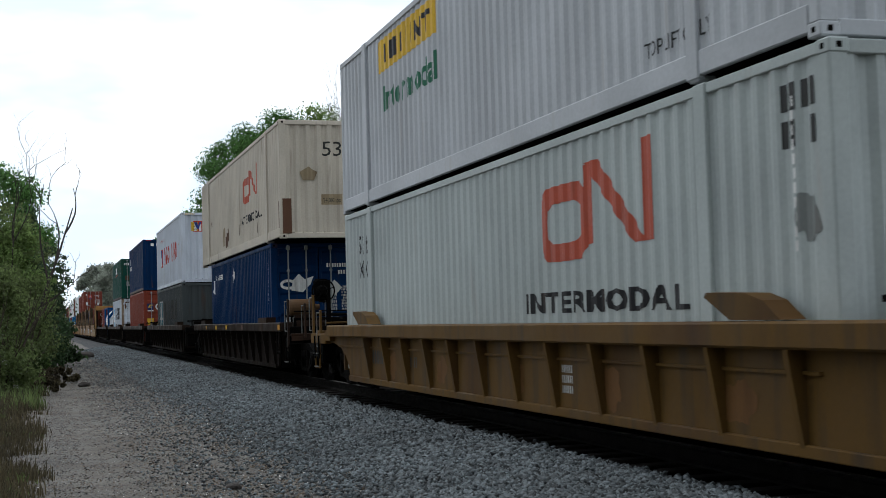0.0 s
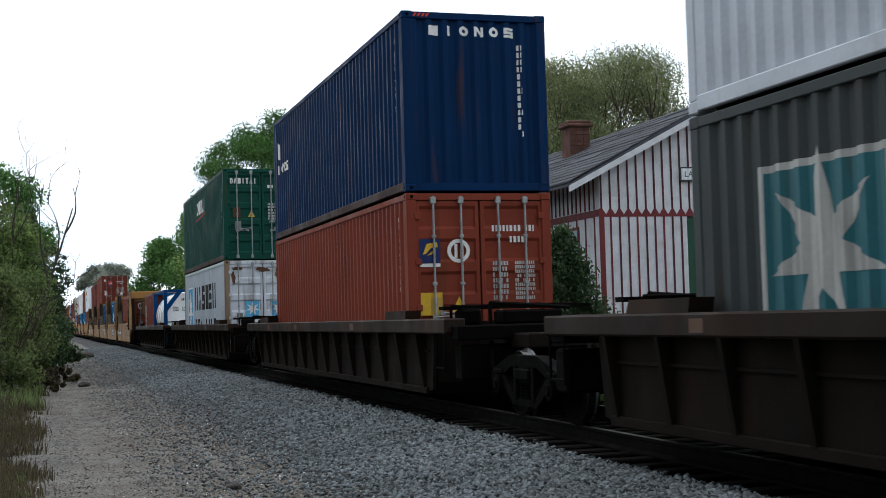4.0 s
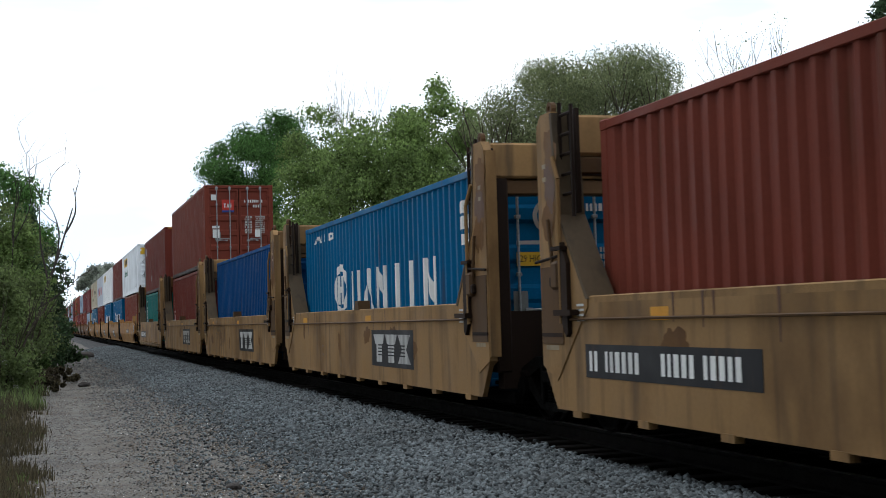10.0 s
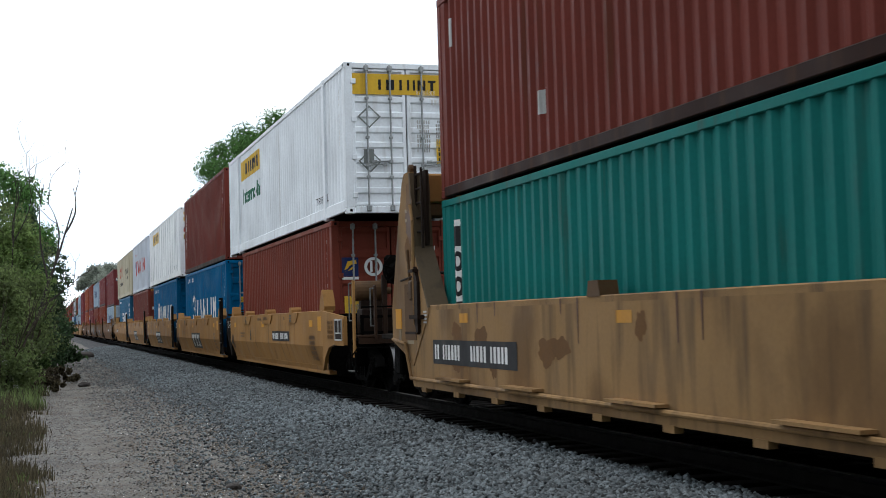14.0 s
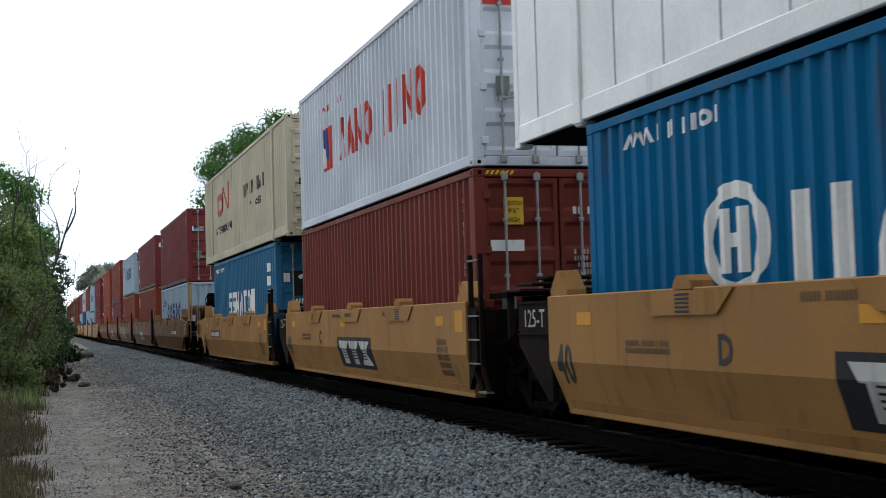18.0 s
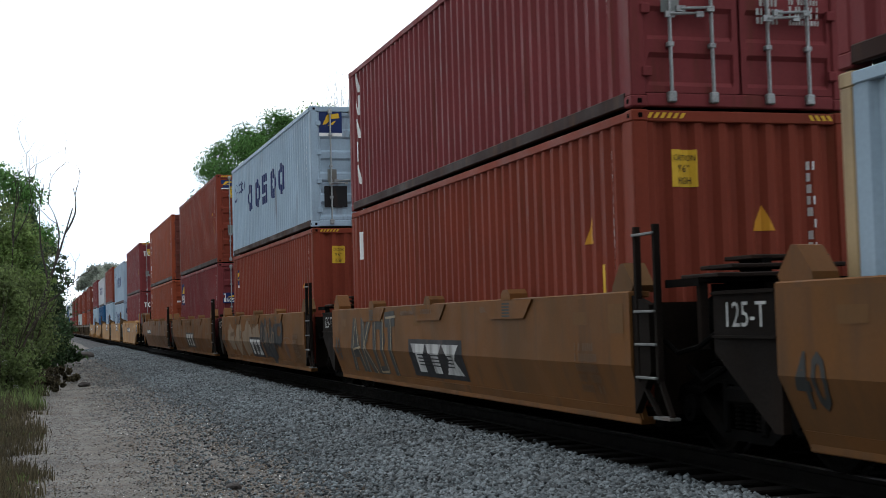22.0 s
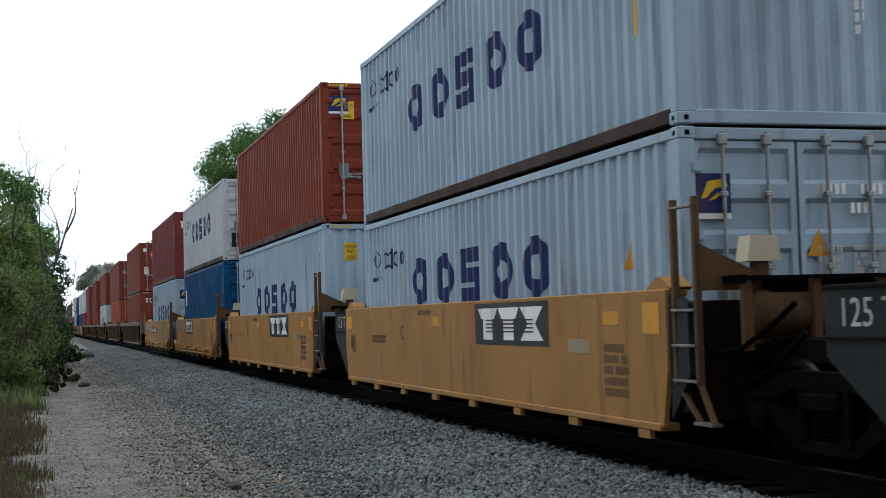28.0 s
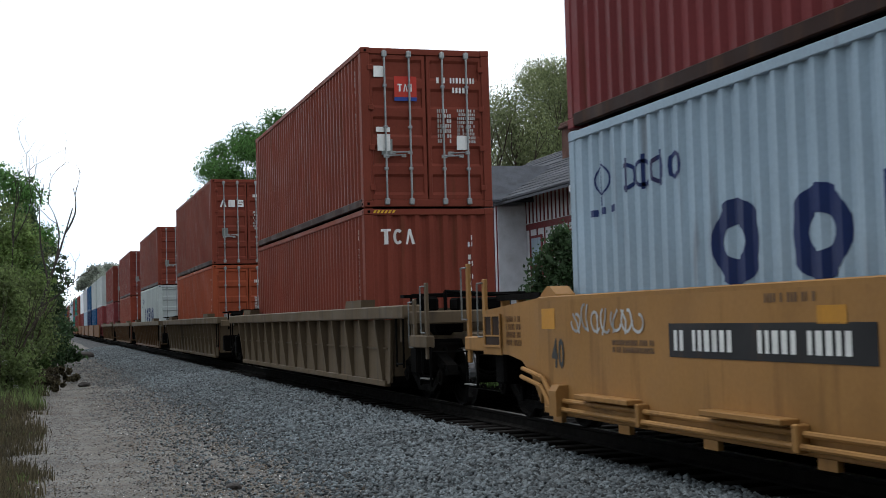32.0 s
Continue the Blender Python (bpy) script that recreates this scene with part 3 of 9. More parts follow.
def tank_container(label, group):
    """A 20 ft frame of blue bars that carries a white cylindrical tank."""
    ob = thing("tank_container", label, "container", group)
    blue, shell = BOX["royal"], BOX["ivory"]
    length, height, w = 6.06, 2.591, HALF
    for sx in (-1, 1):
        for sy in (-1, 1):
            part("corner_post", shared(("tank_post",), lambda: Mesh().box(-0.08, 0.08, -0.075, 0.075, 0, height, 0.012)), blue, ob, at=(sx * (w - 0.08), sy * (length / 2 - 0.078), 0))
        part("top_rail", shared(("tank_rail",), lambda: Mesh().box(-0.05, 0.05, -length / 2 + 0.15, length / 2 - 0.15, -0.05, 0.05, 0.01)), blue, ob, at=(sx * (w - 0.06), 0, height - 0.06))
        part("bottom_rail", shared(("tank_rail",), lambda: Mesh()), blue, ob, at=(sx * (w - 0.06), 0, 0.14))
    for sy in (-1, 1):
        y = sy * (length / 2 - 0.08)
        for z in (0.08, height - 0.07):
            part("cross_beam", shared(("tank_cross",), lambda: Mesh().box(-w + 0.15, w - 0.15, -0.05, 0.05, -0.06, 0.06, 0.01)), blue, ob, at=(0, y, z))
        for s in (-1, 1):
            part("gusset", Mesh().prism([(s * (w - 0.60), height - 0.12), (s * (w - 0.86), height - 0.12), (s * (w - 0.16), height - 1.02), (s * (w - 0.16), height - 0.70)], "y", y - 0.03, y + 0.03), blue, ob)
            part("gusset", Mesh().prism([(s * (w - 0.16), 0.15), (s * (w - 0.7), 0.15), (s * (w - 0.16), 0.7)], "y", y - 0.03, y + 0.03), blue, ob)
    r, zc = 1.14, 1.36
    profile = [(0.0, -2.86), (0.45, -2.84), (0.80, -2.76), (1.02, -2.62), (r, -2.40), (r, 2.40), (1.02, 2.62), (0.80, 2.76), (0.45, 2.84), (0.0, 2.86)]
    part("tank", Mesh().lathe(profile, 48, "y", (0, 0, zc)), shell, ob, "white cylindrical tank", smooth=True)
    for y in (-2.35, -1.55, -0.55, 0.45, 1.45, 2.35):
        part("band", Mesh().lathe([(r + 0.002, y - 0.02), (r + 0.012, y - 0.018), (r + 0.012, y + 0.018), (r + 0.002, y + 0.02)], 48, "y", (0, 0, zc)), INK["grey"], ob, smooth=True)
    part("walkway", Mesh().box(-0.20, 0.40, -2.2, 2.4, 2.50, 2.53, 0.01), ZINC, ob, "grey top walkway")
    part("end_plate", Mesh().prism([(-1.06, 0.15), (1.06, 0.15), (1.06, 1.75), (0.62, 2.42), (-0.62, 2.42), (-1.06, 1.75)], "y", -2.93, -2.88), shell, ob, "white end plate")
    ladder = Mesh().box(0.62, 0.66, -3.0, -2.95, 0.2, 2.5).box(1.02, 1.06, -3.0, -2.95, 0.2, 2.5)
    for i in range(7):
        ladder.box(0.66, 1.02, -2.99, -2.96, 0.4 + i * 0.3, 0.43 + i * 0.3)
    part("ladder", ladder, ZINC, ob, "grey end ladder")

    def on_end(a, b, lift):
        return (-HALF + a, -2.93 - lift, b)

    def on_tank(a, b, lift):
        ang = (b - zc) / r
        return (-(r + lift) * math.cos(ang), 3.03 - a, zc + (r + lift) * math.sin(ang))
    decal("painted_number", writing_bars(0.75, 2.05, 1.0, 0.13, 1, 4) + writing_bars(1.1, 1.86, 0.35, 0.12, 1, 5) + writing_bars(0.42, 1.55, 0.28, 0.22, 3, 6) + writing_bars(0.85, 1.55, 0.5, 0.22, 3, 7) + writing_bars(1.5, 1.55, 0.42, 0.22, 3, 8), on_end, INK["ghost"], ob)
    decal("red_mark", bar(1.0, 1.16, 0.52, 0.36), on_end, INK["red"], ob, "red square brand mark")
    decal("mark_shape", marks("pwi", 1.07, 1.26, 0.38, 0.14), on_end, INK["white"], ob, lift=0.007)
    decal("mark_line", bar(1.0, 1.08, 0.52, 0.05), on_end, INK["navy"], ob)
    decal("warning_sign", [[(1.86, 1.30), (2.16, 1.30), (2.01, 1.62)]], lambda a, b, q: (-HALF + a, -3.005 - q, b), INK["yellow"], ob, "yellow warning triangle")
    cuts = [x * 0.2 for x in range(40)]
    levels = [0.5 + 0.1 * k for k in range(18)]
    decal("red_band", bar(1.0, 0.55, 0.34, 1.25), on_tank, INK["red"], ob, "red brand band", cuts, rows=levels)
    decal("mark_shape", marks("i", 1.05, 0.66, 0.24, 0.28) + marks("w", 1.05, 1.02, 0.24, 0.28) + marks("p", 1.05, 1.40, 0.24, 0.28), on_tank, INK["white"], ob, lift=0.012, rows=levels)
    decal("blue_patch", bar(1.02, 1.92, 0.34, 0.22), on_tank, INK["navy"], ob, rows=[2.0, 2.08])
    decal("painted_number", writing_bars(4.15, 1.15, 0.42, 0.52, 7, 11) + writing_bars(4.7, 1.25, 0.2, 0.4, 5, 12) + writing_bars(4.15, 0.95, 0.6, 0.12, 2, 13), on_tank, INK["grey"], ob)
    return ob


# ---------- well cars ----------
OUT = 1.535           # half the width of a well car
LEAN = 0.17           # how far the foot of a folded side leans in


def truck(group):
    """A two-axle truck: side frames, bolster, springs and two wheelsets, the middle at (0, 0) on the rails."""
    ob = thing("rail_truck", "black cast-steel rail truck with bright wheel treads", "rail truck", group)
    for s in (-1, 1):
        x = s * 1.02
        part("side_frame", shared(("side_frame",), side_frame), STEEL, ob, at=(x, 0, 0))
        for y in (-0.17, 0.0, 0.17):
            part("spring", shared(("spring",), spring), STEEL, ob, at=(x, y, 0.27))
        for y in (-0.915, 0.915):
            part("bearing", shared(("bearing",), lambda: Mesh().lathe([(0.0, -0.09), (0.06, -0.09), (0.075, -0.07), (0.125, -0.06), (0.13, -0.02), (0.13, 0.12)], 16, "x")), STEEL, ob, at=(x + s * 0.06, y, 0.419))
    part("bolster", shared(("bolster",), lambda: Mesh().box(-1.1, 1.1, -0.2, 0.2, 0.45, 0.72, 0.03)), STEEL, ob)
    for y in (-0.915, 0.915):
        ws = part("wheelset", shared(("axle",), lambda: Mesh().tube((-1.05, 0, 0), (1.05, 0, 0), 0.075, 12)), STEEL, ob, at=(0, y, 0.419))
        for s in (-1, 1):
            profile = [(0.08, 0.09), (0.16, 0.08), (0.20, 0.03), (0.36, 0.03), (0.38, 0.07), (0.413, 0.07)]
            part("wheel", shared(("wheel", s), lambda: Mesh().lathe([(r, s * q) for r, q in profile] + [(0.415, -s * 0.03), (0.45, -s * 0.045), (0.45, -s * 0.07), (0.36, -s * 0.07), (0.34, -s * 0.03), (0.18, -s * 0.03), (0.08, -s * 0.06)], 32, "x")), STEEL, ws, at=(s * 0.7525, 0, 0), smooth=False)
            part("tread", shared(("tread",), lambda: Mesh().lathe([(0.414, 0.068), (0.419, 0.062), (0.423, -0.03), (0.452, -0.045), (0.4525, -0.066)] if True else [], 40, "x")), TREAD, ws, "bright worn wheel tread", at=(s * 0.7525, 0, 0)) if s > 0 else part("tread", shared(("tread", -1), lambda: Mesh().lathe([(0.414, -0.068), (0.419, -0.062), (0.423, 0.03), (0.452, 0.045), (0.4525, 0.066)], 40, "x")), TREAD, ws, "bright worn wheel tread", at=(s * 0.7525, 0, 0))
    return ob


def spring():
    return Mesh().lathe([(0.052 + 0.02 * (i % 2), i * 0.018) for i in range(14)], 10, "z")


def side_frame():
    """A cast side frame: arched top member, dipped bottom member, columns round the spring window and jaws over the bearings."""
    m = Mesh().prism([(-1.22, 0.46), (-1.16, 0.60), (-0.90, 0.68), (-0.50, 0.80), (0.50, 0.80), (0.90, 0.68), (1.16, 0.60), (1.22, 0.46), (1.08, 0.44), (1.05, 0.54), (0.80, 0.54), (0.44, 0.66), (-0.44, 0.66), (-0.80, 0.54), (-1.05, 0.54), (-1.08, 0.44)], "x", -0.08, 0.08)
    m.prism([(-0.86, 0.56), (-0.78, 0.40), (-0.40, 0.18), (0.40, 0.18), (0.78, 0.40), (0.86, 0.56), (0.74, 0.56), (0.34, 0.27), (-0.34, 0.27), (-0.74, 0.56)], "x", -0.07, 0.07)
    for y in (-0.31, 0.31):
        m.box(-0.09, 0.09, y - 0.05, y + 0.05, 0.24, 0.70, 0.015)
    for y in (-0.915, 0.915):
        m.box(-0.10, 0.10, y - 0.17, y + 0.17, 0.54, 0.62, 0.02)
    return m.box(-0.12, 0.12, -0.25, 0.25, 0.50, 0.64, 0.02)


def ladder_mesh(height, width=0.42, steps=4):
    m = Mesh().tube((0, -width / 2, 0), (0, -width / 2, height), 0.016, 6).tube((0, width / 2, 0), (0, width / 2, height), 0.016, 6)
    for i in range(steps):
        m.tube((0, -width / 2, 0.1 + i * (height - 0.2) / (steps - 1)), (0, width / 2, 0.1 + i * (height - 0.2) / (steps - 1)), 0.013, 6)
    return m


def ribbed_well(half, chord_half, sheet, chord, top, label, group, plates=None, ribs=14, patches=(), end_step=False, guide=6.3, brake=False, platform=False):
    """A long well with a top chord, an inset side sheet and upright wedge ribs; trucks stand at its ends."""
    ob = thing("well_car", label, "rail car", group)
    low = 0.24
    for s in (-1, 1):
        shape = [(-half, low + 0.02), (-half + 0.25, low - 0.02), (half - 0.25, low - 0.02), (half, low + 0.02), (half + 0.12, top - 0.22), (-half - 0.12, top - 0.22)]
        if end_step:
            arch = [(half - 0.89, low), (half - 0.80, 0.45), (half - 0.55, 0.63), (half - 0.15, 0.78), (half + 0.45, 0.86), (half + 1.35, 0.88), (half + 1.35, top - 0.1)]
            shape = arch + [(-half - 1.5, top - 0.1), (-half - 1.5, low)]
        part("side_sheet", Mesh().prism(shape, "x", s * (OUT - 0.22), s * (OUT - 0.17)), sheet, ob)
        part("top_chord", Mesh().box(min(s * (OUT - 0.30), s * OUT), max(s * (OUT - 0.30), s * OUT), -chord_half, chord_half - 1.4 * end_step, top - 0.21, top, 0.02), chord, ob)
        part("bottom_sill", Mesh().box(min(s * (OUT - 0.24), s * (OUT - 0.13)), max(s * (OUT - 0.24), s * (OUT - 0.13)), -half + 0.2 - 1.6 * end_step, half - 0.2 - 0.75 * end_step, low - 0.05, low + 0.05, 0.01), sheet, ob)
        part("side_stiffener", Mesh().box(min(s * (OUT - 0.18), s * (OUT - 0.14)), max(s * (OUT - 0.18), s * (OUT - 0.14)), -half + 0.1, half - 0.1, 0.80, 0.83), sheet, ob)
        rib = shared(("rib", top, s), lambda: Mesh().prism([(s * (OUT - 0.18), low + 0.02), (s * (OUT - 0.13), low + 0.02), (s * (OUT - 0.01), top - 0.21), (s * (OUT - 0.18), top - 0.21)], "y", -0.035, 0.035))
        for i in range(ribs):
            part("rib", rib, sheet, ob, at=(0, -half + 0.35 + i * (2 * half - 0.7 - 2.2 * end_step) / (ribs - 1), 0))
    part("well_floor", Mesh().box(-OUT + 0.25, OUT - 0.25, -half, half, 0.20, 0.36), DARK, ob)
    for e in (-1, 1):
        y0, y1 = e * (half - 0.1), e * (chord_half + 0.9)
        part("end_deck", Mesh().box(-0.65, 0.65, min(y0, y1), max(y0, y1), 0.86, 1.06, 0.02), sheet, ob)
        part("end_bulkhead", Mesh().box(-OUT + 0.25, OUT - 0.25, min(y0, y0 + e * 0.1), max(y0, y0 + e * 0.1), 0.36, top - 0.05), sheet, ob)
        part("cross_bearer", Mesh().box(-OUT + 0.1, OUT - 0.1, e * chord_half - 0.3, e * chord_half + 0.1, top - 0.30, top - 0.10, 0.02), STEEL if sheet is CAR["car_black"] else chord, ob)
        # draft box, with a near-black beam added to darken the gap under the deck
        part("end_beam", Mesh().box(-1.36, 1.36, e * chord_half - 0.2, e * chord_half + 0.12, 0.44, 0.92, 0.03).box(-0.4, 0.4, min(e * chord_half, e * (chord_half + 0.7)), max(e * chord_half, e * (chord_half + 0.7)), 0.5, 0.88, 0.04), STEEL, ob)
        # container guide and brake gear on the end deck
        if not end_step:
            part("container_guide", Mesh().prism([(e * guide - 0.62, top), (e * guide + 0.62, top), (e * guide + 0.55, top + 0.13), (e * guide - 0.66, top + 0.13)], "x", -OUT + 0.02, -OUT + 0.26), chord, ob)
        y = e * (chord_half - 0.7)
        gear = Mesh().pipe([(-1.0, y - 0.7 * e, 1.1), (-1.0, y - 0.7 * e, top + 0.17), (0.9, y - 0.5 * e, top + 0.17)], 0.022).pipe([(-0.7, y - 0.2, top - 0.1), (-0.7, y - 0.2, top + 0.2), (0.7, y + 0.3, top + 0.12)], 0.03)
        gear.box(-0.5, 0.4, y - 0.2, y + 0.25, top - 0.1, top + 0.1, 0.03).box(-1.2, 1.1, y - 0.55 * e - 0.1, y - 0.55 * e + 0.1, top + 0.12, top + 0.17)
        part("brake_gear", gear, STEEL, ob)
        part("air_hose", Mesh().pipe([(-0.9, e * (chord_half + 0.1), 0.95), (-1.0, e * (chord_half + 0.4), 0.6), (-0.7, e * (chord_half + 0.7), 0.52)], 0.03), STEEL, ob)
        part("end_valve", Mesh().box(-0.95, -0.62, e * (chord_half - 1.25) - 0.16, e * (chord_half - 1.25) + 0.16, top - 0.12, top + 0.14, 0.05), STEEL, ob)
        part("grab_iron", Mesh().pipe([(-OUT + 0.03, e * (chord_half - 0.1), 0.55), (-OUT + 0.03, e * (chord_half - 0.1), top - 0.2)], 0.016).pipe([(-OUT + 0.03, e * (chord_half - 0.5), 0.55), (-OUT + 0.03, e * (chord_half - 0.5), top - 0.2)], 0.016).pipe([(-OUT + 0.03, e * (chord_half - 0.1), 0.6), (-OUT + 0.03, e * (chord_half - 0.5), 0.6)], 0.016), STEEL, ob)
    if brake:
        brake_end(ob, -chord_half - 0.12, -1, chord, top)
    if platform:
        plain_end(ob, -chord_half - 0.12, -1, chord, top - 0.2)
    if end_step:
        y = half + 1.35
        part("side_arm", Mesh().box(-OUT + 0.06, -OUT + 0.20, y - 0.55, y + 0.85, 0.84, 1.04, 0.015).prism([(y - 1.0, top - 0.02), (y - 0.52, 1.04), (y - 0.52, 0.9), (y - 1.0, 0.9)], "x", -OUT + 0.06, -OUT + 0.20), chord, ob)
        grab_post(ob, -OUT + 0.10, y + 0.75, 0.86, top + 0.62, chord)
        grab_post(ob, -OUT + 0.10, y + 0.02, 0.86, top + 0.30, chord)
        stirrup(ob, -OUT + 0.10, y + 0.36, 0.36, 0.88, chord)
        stirrup(ob, -OUT + 0.10, y + 0.36, 0.62, 0.70, STEEL)
        part("end_handrail", Mesh().pipe([(-1.3, y + 0.1, top + 0.05), (1.3, y + 0.1, top + 0.05)], 0.02), chord, ob)
        for yy in (5.7, -7.2):
            part("flared_guide", Mesh().prism([(yy - 0.55, top + 0.01), (yy + 0.20, top + 0.01), (yy + 0.62, top + 0.20), (yy + 0.58, top + 0.24), (yy - 0.05, top + 0.22), (yy - 0.30, top + 0.16)], "x", -OUT + 0.02, -OUT + 0.24), chord, ob)
        for k, yy in enumerate((-6.9, -4.4, -1.7, 1.4, 4.1)):
            decal("rust_stain", blot(-yy - 0.35, 0.30, 0.6, 0.5, 700 + k), lambda a, b, q: (-OUT + 0.17 - q, -a, b), INK["stain"], ob, "brown rust stain")
    for y, w, ink in patches:
        decal("reflector_patch", bar(-y - w / 2, top - 0.17, w, 0.12), lambda a, b, q: (-OUT - q, -a, b), INK[ink], ob, "yellow reflector patch")
    return ob


def end_gap_fittings(ob, y, e, paint_, plate, top, tall):
    """Ladder, reservoir, hoses and crossover grating at one end of a smooth well; e is the way out (-1 or 1)."""
    x = -OUT + 0.05
    for d in (0.10, 0.50):
        part("ladder_stile", Mesh().box(x - 0.03, x + 0.03, y + e * d - 0.028, y + e * d + 0.028, 0.66, tall, 0.006).prism([(y + e * d - 0.025, 0.68), (y + e * d + 0.025, 0.68), (y + e * (d * 0.6 + 0.42) + 0.025, 0.36), (y + e * (d * 0.6 + 0.42) - 0.025, 0.36)], "x", x - 0.02, x + 0.02), paint_, ob)
    for z in (0.70, 1.0, 1.3, tall - 0.08):
        part("rung", shared(("rung",), lambda: Mesh().box(-0.022, 0.022, -0.21, 0.21, -0.012, 0.012, 0.004)), WIRE, ob, "worn bright rung", at=(x - 0.03, y + e * 0.30, z))
    part("foot_step", Mesh().box(x - 0.05, x + 0.05, min(y + e * 0.44, y + e * 0.76), max(y + e * 0.44, y + e * 0.76), 0.34, 0.365), WIRE, ob, "worn bright step")
    part("end_bulkhead", Mesh().box(-OUT + 0.25, OUT - 0.25, y - 0.05, y + 0.05, 0.34, top - 0.1), plate, ob)
    part("end_deck", Mesh().box(-0.7, 0.7, min(y, y + e * 1.1), max(y, y + e * 1.1), 0.82, 1.05, 0.02), plate, ob)
    if paint_ is plate:
        for k, (x0, x1, z) in enumerate(((-1.15, -0.1, 0.14), (-0.95, 0.2, 0.22), (-0.7, 0.1, 0.30))):
            part("crossover_plate", Mesh().box(x0, x1, min(y + e * 0.3, y + e * (1.0 - 0.1 * k)), max(y + e * 0.3, y + e * (1.0 - 0.1 * k)), top + z - 0.04, top + z, 0.008), CAR["car_umber"], ob)
        part("plate_stand", Mesh().box(-0.6, -0.5, y + e * 0.6 - 0.2, y + e * 0.6 + 0.2, top - 0.1, top + 0.27), STEEL, ob)
    else:
        part("corner_gusset", Mesh().prism([(x, top + 0.38), (x + 0.75, top + 0.04), (x + 0.75, top - 0.02), (x, top - 0.02)], "y", y + e * 0.52 - 0.02, y + e * 0.52 + 0.02), paint_, ob)
    part("air_reservoir", Mesh().lathe([(0.0, -0.62), (0.12, -0.60), (0.19, -0.52), (0.19, 0.52), (0.12, 0.60), (0.0, 0.62)], 18, "x", (-0.45, y + e * 0.62, 1.26)), CAR["car_brown"] if paint_ is not plate else STEEL, ob, smooth=True)
    part("air_hose", Mesh().pipe([(-1.25, y + e * 0.15, 1.02), (-1.28, y + e * 0.45, 0.92), (-1.25, y + e * 0.8, 0.98), (-1.15, y + e * 1.1, 1.16), (-1.05, y + e * 1.3, 1.34)], 0.024), STEEL, ob)
    part("air_hose", Mesh().pipe([(-1.05, y + e * 0.2, 0.78), (-1.1, y + e * 0.6, 0.66), (-1.1, y + e * 1.0, 0.80), (-1.0, y + e * 1.35, 1.1)], 0.028), STEEL, ob)
    grate = Mesh()
    for i in range(7):
        grate.box(-1.25, 1.25, min(y + e * (0.22 + 0.1 * i), y + e * (0.27 + 0.1 * i)), max(y + e * (0.22 + 0.1 * i), y + e * (0.27 + 0.1 * i)), top + 0.06, top + 0.09)
    part("crossover_grating", grate.box(-1.27, -1.23, min(y + e * 0.22, y + e * 0.87), max(y + e * 0.22, y + e * 0.87), top + 0.03, top + 0.10).box(-0.9, 1.27, min(y + e * 0.4, y + e * 0.7), max(y + e * 0.4, y + e * 0.7), top - 0.16, top + 0.05), STEEL, ob)
    for xx in (-1.2, -0.55, 0.1):
        part("grating_leg", shared(("grating_leg", top), lambda: Mesh().box(-0.04, 0.04, -0.04, 0.04, 0.95, top + 0.06, 0.008)), paint_, ob, at=(xx, y + e * 0.8, 0))


def grab_post(ob, x, y, z0, z1, paint_):
    """A flat upright with a bent wire handhold beside it."""
    part("grab_post", Mesh().box(x - 0.02, x + 0.02, y - 0.055, y + 0.055, z0, z1, 0.008), paint_, ob)
    part("grab_wire", Mesh().pipe([(x - 0.03, y, z1 - 0.05), (x - 0.04, y + 0.19, z1 - 0.05), (x - 0.04, y + 0.19, z1 - 0.72), (x - 0.03, y, z1 - 0.72)], 0.011), WIRE, ob, "worn bright wire handhold")


def stirrup(ob, x, y, z0, z1, paint_):
    """A hanging step of bent bar with a bright tread."""
    part("stirrup_step", Mesh().pipe([(x, y - 0.21, z1), (x, y - 0.21, z0), (x, y + 0.21, z0), (x, y + 0.21, z1)], 0.018), paint_, ob)
    part("step_tread", Mesh().box(x - 0.05, x + 0.03, y - 0.20, y + 0.20, z0 + 0.014, z0 + 0.028), WIRE, ob, "worn bright step")


